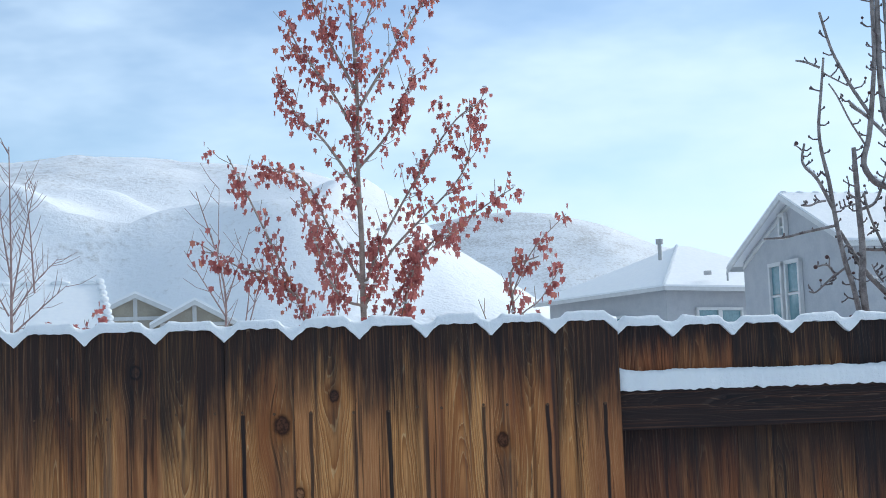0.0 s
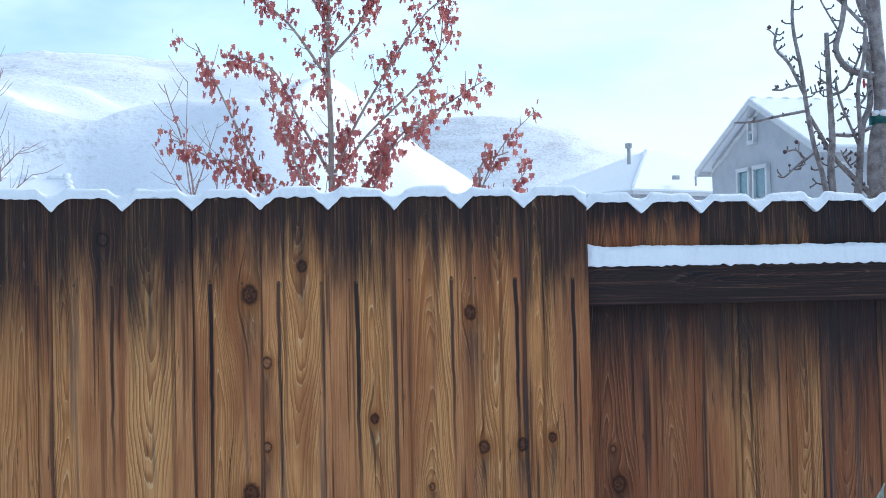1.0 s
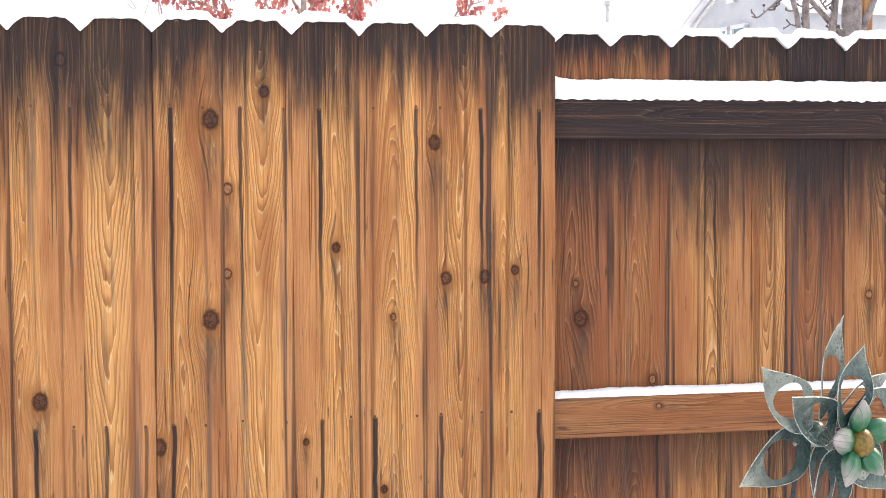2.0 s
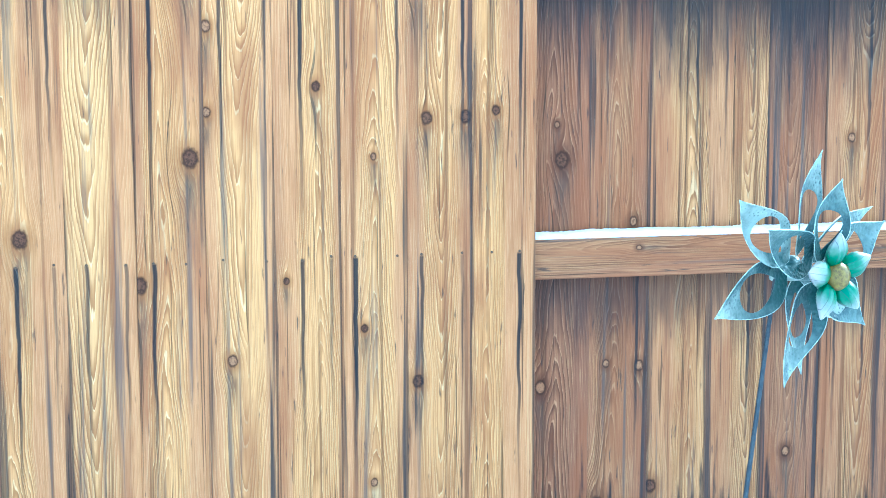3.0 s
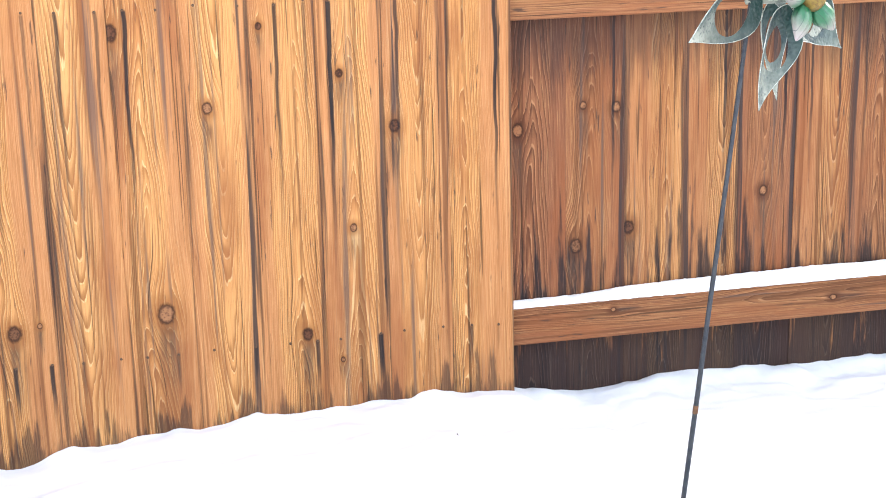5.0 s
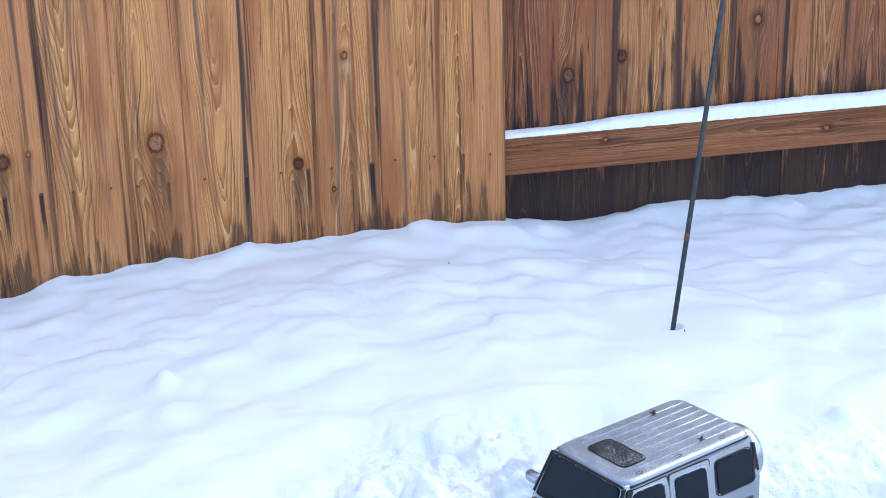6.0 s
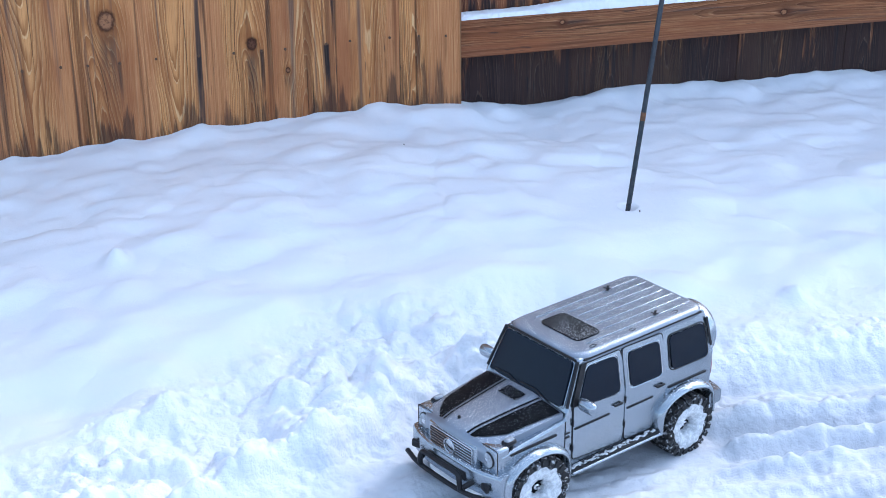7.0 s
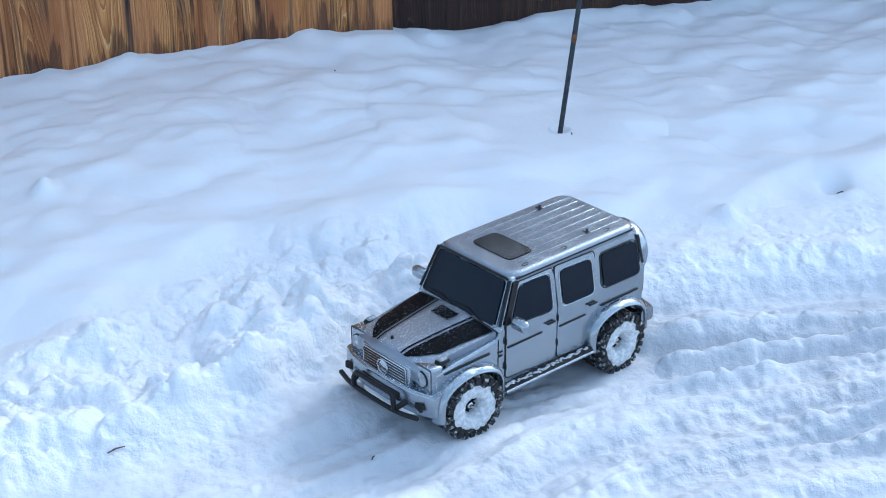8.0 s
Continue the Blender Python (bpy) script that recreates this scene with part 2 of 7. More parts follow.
    under = g.m("SUBTRACT", 1.68, z)
    wet = g.m("MULTIPLY", g.step(under, -0.004, 0.004), g.step(g.m("ADD", under, g.m("MULTIPLY", ragged, g.m("MULTIPLY", soak, 0.9))), g.m("MULTIPLY", soak, 1.15), g.m("MULTIPLY", soak, 0.30)))
    under = g.m("SUBTRACT", 1.030, z)
    low = g.m("MULTIPLY", g.step(under, -0.004, 0.004), g.step(g.m("ADD", under, g.m("MULTIPLY", ragged, 0.30)), 0.30, 0.12))
    wet = g.m("MAXIMUM", wet, g.m("MULTIPLY", low, 0.72))
    stain = g.m("MAXIMUM", g.m("MAXIMUM", head, foot), g.m("MULTIPLY", wet, g.step(soak, 0.02, 0.05, 0.0, 0.93)))
    # iron streaks that run down from the nails
    wob = g.m("MULTIPLY", g.m("SUBTRACT", g.noise(g.vec(seed, 5.0, g.m("MULTIPLY", z, 9.0)), 1.0, 2.0), 0.5), 0.012)
    drip = 0.0
    for i, top in enumerate(RAIL_TOPS):
        below = g.m("SUBTRACT", top - 0.025 + 0.06, z)
        for k, nx in enumerate((n1, n2)):
            reach = g.noise(g.vec(g.m("MULTIPLY", nx, 90.0), g.m("ADD", seed, i * 7.0 + k * 3.0), 1.5), 1.0, 1.0)
            length = g.m("MULTIPLY", g.step(reach, 0.3, 0.68, 0.25, 1.0), 0.70 if i < 2 else 0.17)
            along = g.m("MULTIPLY", g.step(below, -0.004, 0.004), g.step(below, length, g.m("MULTIPLY", length, 0.3)))
            off = g.m("ABSOLUTE", g.m("ADD", g.m("SUBTRACT", x, nx), wob))
            across = g.step(g.m("ADD", off, g.m("ADD", g.m("MULTIPLY", below, 0.005), g.m("MULTIPLY", g.m("SUBTRACT", reach, 0.5), -0.010))), 0.0054, 0.0022)
            drip = g.m("MAXIMUM", drip, g.m("MULTIPLY", g.m("MULTIPLY", along, across), g.step(reach, 0.40, 0.60, 0.08, 1.0)))
    stain = g.m("MAXIMUM", stain, g.m("MULTIPLY", drip, 0.96))
    edge = g.m("ABSOLUTE", x)
    stain = g.m("MAXIMUM", stain, g.m("MULTIPLY", g.step(g.m("ADD", edge, g.m("MULTIPLY", g.m("SUBTRACT", streak, 0.5), 0.13)), 0.063, 0.0760), 0.70))
    soaked = g.mix(0.86, g.mix(1.0, col, (0.22, 0.24, 0.28), "MULTIPLY"), (0.017, 0.018, 0.022))
    soaked = g.mix(g.m("MULTIPLY", g.m("MAXIMUM", ridge, g.step(fibre, 0.40, 0.30)), g.step(strand, 0.50, 0.36, 0.05, 0.24)), soaked, (0.20, 0.165, 0.15))
    col = g.mix(stain, col, soaked)
    g.colour(col)
    g.rough(g.step(stain, 0.0, 1.0, 0.85, 0.70))
    h = g.m("ADD", g.m("ADD", g.m("MULTIPLY", late, 0.4), g.m("MULTIPLY", ridge, 0.5)), g.m("MULTIPLY", fibre, 0.35))
    h = g.m("SUBTRACT", h, g.m("MULTIPLY", g.m("MULTIPLY", knot, ring_in), 0.8))
    g.bump(h, 0.9, 0.0018)
    return g.mat


def snow_material(name, churn=False, far=False):
    g = Graph(name, rough=0.62, spec=0.3)
    co = g.coords()
    if far:
        hx, hy, hz = g.split(co)
        lie = g.vec(hx, g.m("MULTIPLY", hy, 0.45), g.m("MULTIPLY", hz, 2.6))
        big = g.noise(lie, 0.010, 4.0, 0.6)
        fine = g.noise(co, 0.42, 4.0, 0.7)
        band = g.noise(lie, 0.045, 3.0, 0.6)
        high = g.step(hz, 60.0, 150.0, 0.0, 0.10)
        brush = g.step(g.m("ADD", g.m("ADD", g.m("MULTIPLY", fine, 0.55), g.m("MULTIPLY", big, 0.30)), g.m("ADD", g.m("MULTIPLY", band, 0.25), high)), 0.58, 0.80, 0.0, 0.55)
        g.colour(g.mix(brush, (0.84, 0.86, 0.89), (0.27, 0.225, 0.19)))
        g.bump(fine, 0.4, 1.6)
    else:
        patch = g.noise(co, 7.0, 3.0)
        g.colour(g.mix(g.step(patch, 0.3, 0.7), (0.87, 0.885, 0.905), (0.91, 0.92, 0.93)))
        grains = g.m("ADD", g.m("MULTIPLY", g.noise(co, 420.0, 2.0), 0.5), g.noise(co, 90.0, 3.0))
        if churn:
            a = g.node("ShaderNodeAttribute")
            a.attribute_name = "churn"
            b = g.node("ShaderNodeAttribute")
            b.attribute_name = "packed"
            # dirty grey of the packed lane, deepened to paint in shade round the car
            worn = g.m("MULTIPLY", b.outputs["Fac"], g.step(g.noise(co, 5.0, 4.0, 0.6), 0.28, 0.66, 0.35, 1.0))
            g.colour(g.mix(worn, g.mix(g.step(patch, 0.3, 0.7), (0.77, 0.795, 0.83), (0.81, 0.825, 0.85)), (0.48, 0.505, 0.545)))
            warp = g.node("ShaderNodeVectorMath")
            warp.operation = "ADD"
            g.put(warp.inputs[0], co)
            wn = g.m("MULTIPLY", g.m("SUBTRACT", g.noise(co, 60.0, 2.0), 0.5), 0.02)
            g.put(warp.inputs[1], g.vec(wn, g.m("MULTIPLY", wn, -0.8), wn))
            lumps = g.m("ADD", g.cells(warp.outputs[0], 42.0), g.m("MULTIPLY", g.cells(warp.outputs[0], 95.0), 0.6))
            rough = g.m("ADD", g.m("SUBTRACT", 1.0, g.m("MULTIPLY", g.m("MULTIPLY", lumps, g.step(g.noise(co, 9.0, 3.0), 0.40, 0.68)), 1.1)), g.noise(co, 75.0, 4.0, 0.62))
            rough = g.m("ADD", g.m("ADD", rough, g.m("MULTIPLY", g.noise(co, 34.0, 2.0), 0.8)), g.m("MULTIPLY", grains, 0.2))
            grains = g.m("ADD", g.m("MULTIPLY", grains, 0.22), g.m("MULTIPLY", g.m("MULTIPLY", rough, a.outputs["Fac"]), 2.0))
        g.bump(grains, 0.5 if churn else 0.55, 0.006)
    return g.mat


def stained(name, a, b, rough=0.6, scale=40.0, metal=0.0, bump=0.2, spec=0.5, lo=0.35, hi=0.65):
    """A material of two near colours mixed by noise at two scales, with fine relief."""
    g = Graph(name, rough=rough, metal=metal, spec=spec)
    co = g.coords()
    n = g.m("ADD", g.m("MULTIPLY", g.noise(co, scale, 3.0), 0.65), g.m("MULTIPLY", g.noise(co, scale * 6.0, 2.0), 0.35))
    g.colour(g.mix(g.step(n, lo, hi), a, b))
    if bump:
        g.bump(n, bump, 0.25 / scale)
    return g.mat


def dusted(name, base, rough, metal, amount, coat=0.0):
    """A car finish with fine snow lying on the faces that look up."""
    g = Graph(name, rough=rough, metal=metal)
    g.bsdf.inputs["Coat Weight"].default_value = coat
    g.bsdf.inputs["Coat Roughness"].default_value = 0.12
    co = g.coords()
    up = g.split(g.node("ShaderNodeNewGeometry").outputs["Normal"])[2]
    flake = g.noise(co, 720.0, 0.0, 0.5)
    where = g.noise(co, 26.0, 2.0)
    lim = g.step(where, 0.3, 0.7, 0.72 - 0.05 * amount, 0.66 - 0.07 * amount)
    mask = g.m("MULTIPLY", g.step(g.m("SUBTRACT", flake, lim), 0.0, 0.02), g.step(up, 0.72, 0.93))
    grime = g.noise(co, 60.0, 3.0)
    g.colour(g.mix(mask, g.mix(g.step(grime, 0.35, 0.7, 0.0, 0.25), base, tuple(c * 0.75 for c in base)), (0.85, 0.88, 0.92)))
    g.rough(g.step(mask, 0.0, 1.0, rough, 0.7))
    g.put(g.bsdf.inputs["Metallic"], g.step(mask, 0.0, 1.0, metal, 0.0))
    return g.mat


WOOD = wood_material()
# one snow in two colours: SNOW painted brighter, GROUND_SNOW dimmer, to balance the light
SNOW = snow_material("snow")
GROUND_SNOW = snow_material("yard_snow", churn=True)
HILL = snow_material("hill_snow", far=True)
NAIL = stained("rusty_nail", (0.05, 0.04, 0.035), (0.16, 0.08, 0.04), 0.6, 300.0, 0.6)
BARK_RED = stained("young_maple_bark", (0.29, 0.22, 0.19), (0.42, 0.34, 0.29), 0.8, 30.0)
BARK_DARK = stained("dark_bark", (0.075, 0.06, 0.06), (0.15, 0.125, 0.12), 0.8, 60.0)
BARK_GREY = stained("grey_fruit_bark", (0.17, 0.145, 0.14), (0.36, 0.325, 0.315), 0.8, 45.0, bump=0.35)
BARK_SPUR = stained("spur_bark", (0.10, 0.08, 0.085), (0.20, 0.165, 0.165), 0.8, 90.0)
STAKE_WOOD = stained("stake_wood", (0.36, 0.16, 0.06), (0.50, 0.25, 0.10), 0.75, 25.0)
TEAL_TIE = stained("teal_tie", (0.02, 0.16, 0.17), (0.05, 0.26, 0.27), 0.4, 80.0)
RED_LEAF = stained("red_leaf", (0.42, 0.02, 0.03), (0.55, 0.05, 0.05), 0.5, 120.0)
BARK_PALE = stained("pale_twig_bark", (0.30, 0.19, 0.175), (0.44, 0.31, 0.28), 0.8, 30.0)
# grey stucco, its colour raised and blued to stand in for haze
STUCCO_GREY = stained("grey_stucco", (0.42, 0.43, 0.46), (0.47, 0.48, 0.50), 0.9, 3.0)
STUCCO_TAN = stained("tan_stucco", (0.38, 0.34, 0.28), (0.44, 0.40, 0.33), 0.9, 3.0)
TRIM = stained("pale_trim_paint", (0.60, 0.60, 0.60), (0.66, 0.66, 0.66), 0.7, 5.0)
# pale cyan in the panes paints in some of the reflected sky
GLASS_HOUSE = stained("house_window_glass", (0.10, 0.20, 0.24), (0.16, 0.30, 0.34), 0.06, 2.0, bump=0.0, spec=1.0)
PIPE = stained("vent_pipe_metal", (0.40, 0.40, 0.41), (0.48, 0.48, 0.48), 0.6, 8.0, 0.3)


def leaf_material():
    g = Graph("red_maple_leaf", rough=0.6, spec=0.3)
    r = g.node("ShaderNodeNewGeometry").outputs["Random Per Island"]
    # reds lightened towards pink: the haze over the tree is put into the colour
    c = g.mix(g.step(r, 0.0, 0.75), (0.30, 0.085, 0.088), (0.50, 0.19, 0.175))
    c = g.mix(g.step(r, 0.86, 1.0, 0.0, 0.75), c, (0.52, 0.24, 0.12))
    n = g.noise(g.coords(), 60.0, 2.0)
    g.colour(g.mix(g.step(n, 0.3, 0.7, 0.0, 0.4), c, (0.12, 0.02, 0.025)))
    tr = g.node("ShaderNodeBsdfTranslucent")
    g.put(tr.inputs["Color"], g.mix(0.5, c, (0.56, 0.19, 0.16)))
    both = g.node("ShaderNodeMixShader")
    both.inputs[0].default_value = 0.5
    g.t.links.new(g.bsdf.outputs[0], both.inputs[1])
    g.t.links.new(tr.outputs[0], both.inputs[2])
    g.t.links.new(both.outputs[0], next(n for n in g.t.nodes if n.type == "OUTPUT_MATERIAL").inputs["Surface"])
    return g.mat


LEAF = leaf_material()
BERRY = stained("dried_berry", (0.06, 0.03, 0.03), (0.12, 0.05, 0.05), 0.5, 200.0)
SILVER = dusted("silver_paint", (0.34, 0.385, 0.43), 0.27, 0.88, -0.6, 0.4)
# same silver for roof and hood, darker and bluer to paint in reflected sky
SILVER_SKY_TINT = dusted("silver_paint_sky_tinted", (0.25, 0.285, 0.335), 0.36, 0.60, 0.10, 0.3)
BLACK_PAINT = dusted("black_hood_paint", (0.008, 0.009, 0.011), 0.35, 0.0, -1.0, 0.0)
next(n for n in BLACK_PAINT.node_tree.nodes if n.type == "BSDF_PRINCIPLED").inputs["Specular IOR Level"].default_value = 0.10
SUNROOF = dusted("black_sunroof", (0.004, 0.005, 0.007), 0.5, 0.0, 0.15)
next(n for n in SUNROOF.node_tree.nodes if n.type == "BSDF_PRINCIPLED").inputs["Specular IOR Level"].default_value = 0.10
TINT = dusted("tinted_window", (0.007, 0.012, 0.021), 0.10, 0.0, -0.3)
next(n for n in TINT.node_tree.nodes if n.type == "BSDF_PRINCIPLED").inputs["Specular IOR Level"].default_value = 0.16
PACKED_SNOW = stained("packed_grey_snow", (0.46, 0.48, 0.50), (0.74, 0.76, 0.78), 0.7, 200.0, bump=0.9, spec=0.2)
RUBBER = stained("snowy_tyre_rubber", (0.014, 0.014, 0.015), (0.55, 0.57, 0.6), 0.8, 170.0, lo=0.545, hi=0.62)
PLASTIC = stained("black_plastic", (0.008, 0.008, 0.010), (0.017, 0.017, 0.019), 0.45, 150.0, spec=0.25)
CHROME = stained("chrome", (0.46, 0.48, 0.51), (0.54, 0.56, 0.58), 0.18, 80.0, 1.0, bump=0.0)
LAMP_GLASS = stained("clear_lamp_lens", (0.24, 0.26, 0.29), (0.42, 0.45, 0.48), 0.08, 120.0, 0.2, bump=0.0)
STEEL_POLE = stained("dark_steel_pole", (0.030, 0.038, 0.048), (0.055, 0.062, 0.07), 0.5, 90.0, 0.5)
RUST = stained("rust_band", (0.10, 0.045, 0.02), (0.2, 0.09, 0.04), 0.8, 200.0)


def patina_material():
    """Teal patina on hammered sheet metal, with pale worn edges."""
    g = Graph("teal_patina_metal", rough=0.46, metal=0.12)
    co = g.coords()
    lx = g.split(co)[0]
    n = g.noise(co, 14.0, 4.0, 0.6)
    f = g.noise(co, 190.0, 2.0)
    c = g.mix(g.step(n, 0.32, 0.68), (0.010, 0.030, 0.030), (0.085, 0.125, 0.112))
    # greener towards the hub, paler towards the point, dark in the hammer marks
    reach = g.m("ADD", lx, g.m("MULTIPLY", g.m("SUBTRACT", g.noise(co, 24.0, 3.0, 0.6), 0.5), 0.11))
    c = g.mix(g.step(reach, 0.105, 0.045, 0.0, 0.85), c, (0.006, 0.050, 0.044))
    c = g.mix(g.step(reach, 0.125, 0.205, 0.0, 0.85), c, (0.42, 0.45, 0.37))
    c = g.mix(g.step(g.noise(co, 17.0, 3.0), 0.50, 0.66, 0.0, 0.75), c, (0.012, 0.040, 0.046))
    # some petals are paler than others, in patches
    paleness = g.m("FRACT", g.m("MULTIPLY", g.node("ShaderNodeObjectInfo").outputs["Random"], 5.7))
    c = g.mix(g.m("MULTIPLY", g.step(paleness, 0.5, 0.9), g.step(g.noise(co, 13.0, 3.0), 0.36, 0.60, 0.0, 0.8)), c, (0.38, 0.42, 0.36))
    dents = g.cells(co, 150.0)
    c = g.mix(g.m("MULTIPLY", g.step(dents, 0.34, 0.16, 0.0, 0.75), g.step(g.noise(co, 19.0, 2.0), 0.42, 0.60)), c, (0.014, 0.040, 0.046))
    g.colour(c)
    g.bump(g.m("ADD", f, dents), 0.55, 0.004)
    return g.mat


PATINA = patina_material()
PATINA_EDGE = stained("pale_worn_metal", (0.16, 0.22, 0.20), (0.56, 0.60, 0.54), 0.4, 90.0, 0.3)
YELLOW_ENAMEL = stained("ochre_enamel", (0.10, 0.055, 0.012), (0.24, 0.155, 0.022), 0.4, 120.0, 0.2)


# ---- mesh helpers ----
def mesh_from(bm, name, material, smooth=None):
    """Turn a bmesh into mesh data; smooth: shade smooth below that angle in degrees."""
    me = bpy.data.meshes.new(name)
    bmesh.ops.recalc_face_normals(bm, faces=bm.faces)
    if smooth is not None:
        lim = radians(smooth)
        for f in bm.faces:
            f.smooth = True
        for e in bm.edges:
            if len(e.link_faces) == 2 and e.calc_face_angle(0.0) > lim:
                e.smooth = False
    bm.to_mesh(me)
    bm.free()
    me.materials.append(material)
    return me


def thing(name, label, category, group="", kind="", m=None):
    """An Empty that carries the parts of one thing."""
    ob = tagged(new(name), label, category, group, kind)
    ob.empty_display_size = 0.05
    if m is not None:
        ob.matrix_basis = m
    return ob


def part(name, bm, material, parent=None, label="", m=None, smooth=None):
    """Link a bmesh as one mesh object under a thing or a part."""
    ob = new(name, mesh_from(bm, name, material, smooth))
    ob.parent = parent
    if m is not None:
        ob.matrix_basis = m
    if label:
        ob["label"] = label
    return ob


def solid(name, bm, material, label, category, group="", kind="", m=None, smooth=None):
    """A thing that is one mesh."""
    return tagged(part(name, bm, material, None, "", m, smooth), label, category, group, kind)


def box(bm, c, size, bevel=0.0, seg=2, rot=None):
    """A box with rounded edges."""
    r = bmesh.ops.create_cube(bm, size=1.0)
    vs = r["verts"]
    bmesh.ops.scale(bm, vec=size, verts=vs)
    if bevel:
        es = list({e for v in vs for e in v.link_edges})
        out = bmesh.ops.bevel(bm, geom=es, offset=bevel, segments=seg, affect="EDGES", profile=0.5)
        vs = list({v for f in out["faces"] for v in f.verts} | {v for v in vs if v.is_valid})
    if rot is not None:
        bmesh.ops.rotate(bm, cent=(0, 0, 0), matrix=rot, verts=vs)
    bmesh.ops.translate(bm, vec=c, verts=vs)
    return vs


def prism(bm, outline, y0, y1, bevel=0.0):
    """A polygon in x and z, drawn out from y0 to y1."""
    a = [bm.verts.new((x, y0, z)) for x, z in outline]
    b = [bm.verts.new((x, y1, z)) for x, z in outline]
    n = len(a)
    faces = [bm.faces.new(a), bm.faces.new(list(reversed(b)))]
    for i in range(n):
        faces.append(bm.faces.new((a[i], b[i], b[(i + 1) % n], a[(i + 1) % n])))
    if bevel:
        es = list({e for f in faces[:2] for e in f.edges})
        bmesh.ops.bevel(bm, geom=es, offset=bevel, segments=2, affect="EDGES", profile=0.5)
    return a + b


def frames_along(points):
    """A direction and two cross directions at every point of a line."""
    pts = [Vector(p) for p in points]
    out, side = [], None
    for i, p in enumerate(pts):
        d = (pts[min(i + 1, len(pts) - 1)] - pts[max(i - 1, 0)]).normalized()
        if side is None:
            side = d.orthogonal().normalized()
        else:
            side = (side - d * side.dot(d))
            side = side.normalized() if side.length > 1e-6 else d.orthogonal().normalized()
        out.append((p, d, side, d.cross(side)))
    return out


def tube(bm, points, radii, sides=6, closed=False):
    """A round bar along a line, with a radius for each point."""
    if isinstance(radii, (int, float)):
        radii = [radii] * len(points)
    rings = []
    for (p, d, a, b), r in zip(frames_along(points), radii):
        rings.append([bm.verts.new(p + (a * math.cos(t) + b * math.sin(t)) * r) for t in (math.tau * k / sides for k in range(sides))])
    pairs = list(zip(rings, rings[1:]))
    if closed:
        pairs.append((rings[-1], rings[0]))
    for p, q in pairs:
        for k in range(sides):
            bm.faces.new((p[k], p[(k + 1) % sides], q[(k + 1) % sides], q[k]))
    if not closed:
        bm.faces.new(list(reversed(rings[0])))
        bm.faces.new(rings[-1])


def lathe(bm, profile, axis="y", sides=32, closed=False):
    """Turn a profile of (radius, height) about an axis."""
    rings = []
    for r, h in profile:
        ring = []
        for k in range(sides):
            t = math.tau * k / sides
            c, s = r * math.cos(t), r * math.sin(t)
            ring.append(bm.verts.new({"y": (c, h, s), "x": (h, c, s), "z": (c, s, h)}[axis]))
        rings.append(ring)
    pairs = list(zip(rings, rings[1:]))
    if closed:
        pairs.append((rings[-1], rings[0]))
    for p, q in pairs:
        for k in range(sides):
            bm.faces.new((p[k], p[(k + 1) % sides], q[(k + 1) % sides], q[k]))
    if not closed:
        for ring in (rings[0], rings[-1]):
            bm.faces.new(ring)


def curve_points(ctrl, n=5):
    """A smooth line through control points."""
    p = [Vector(c) for c in ctrl]
    p = [p[0] * 2 - p[1]] + p + [p[-1] * 2 - p[-2]]
    out = []
    for i in range(1, len(p) - 2):
        for k in range(n):
            t = k / n
            a, b, c, d = p[i - 1], p[i], p[i + 1], p[i + 2]
            out.append(0.5 * (2 * b + (c - a) * t + (2 * a - 5 * b + 4 * c - d) * t * t + (3 * b - a - 3 * c + d) * t ** 3))
    out.append(p[-2])
    return out


def lattice(seed):
    return np.random.default_rng(seed).random((256, 256))


LATTICES = [lattice(s) for s in range(6)]


def value_noise(x, y, k=0):
    """Smooth noise from 0 to 1 over arrays."""
    xi, yi = np.floor(x).astype(int), np.floor(y).astype(int)
    u, v = x - xi, y - yi
    u, v = u * u * u * (u * (6 * u - 15) + 10), v * v * v * (v * (6 * v - 15) + 10)
    g = LATTICES[k % 6]
    a, b = g[xi % 256, yi % 256], g[(xi + 1) % 256, yi % 256]
    c, d = g[xi % 256, (yi + 1) % 256], g[(xi + 1) % 256, (yi + 1) % 256]
    return (a * (1 - u) + b * u) * (1 - v) + (c * (1 - u) + d * u) * v


def fbm(x, y, octaves=3, gain=0.5, k=0):
    total, amp, norm = 0.0, 1.0, 0.0
    for o in range(octaves):
        total = total + amp * value_noise(x * 2 ** o + 17.3 * o, y * 2 ** o + 9.1 * o, k + o)
        norm += amp
        amp *= gain
    return total / norm


def ss(x, lo, hi):
    t = np.clip((x - lo) / (hi - lo), 0, 1)
    return t * t * (3 - 2 * t)


def sheet(name, xs, ys, heights, material):
    """A grid mesh from its x and y lines and a table of heights."""
    nx, ny = len(xs), len(ys)
    gx, gy = np.meshgrid(xs, ys, indexing="ij")
    verts = np.stack([gx, gy, heights], -1).reshape(-1, 3)
    i, j = np.meshgrid(np.arange(nx - 1), np.arange(ny - 1), indexing="ij")
    a = (i * ny + j).ravel()
    faces = np.stack([a, a + ny, a + ny + 1, a + 1], -1)
    me = bpy.data.meshes.new(name)
    me.from_pydata(verts.tolist(), [], faces.tolist())
    me.polygons.foreach_set("use_smooth", np.ones(len(faces), dtype=bool))
    me.materials.append(material)
    return new(name, me)


# ---- ground ----
CAR_AT, CAR_YAW = (0.348, -1.445, -0.02), -156.0
CAR = pose(*CAR_AT, 0, 0, CAR_YAW)
WHEELS = {"front_left": (0.0, 0.083, 0.046), "front_right": (0.0, -0.083, 0.046), "rear_left": (-0.293, 0.083, 0.035), "rear_right": (-0.293, -0.083, 0.038)}


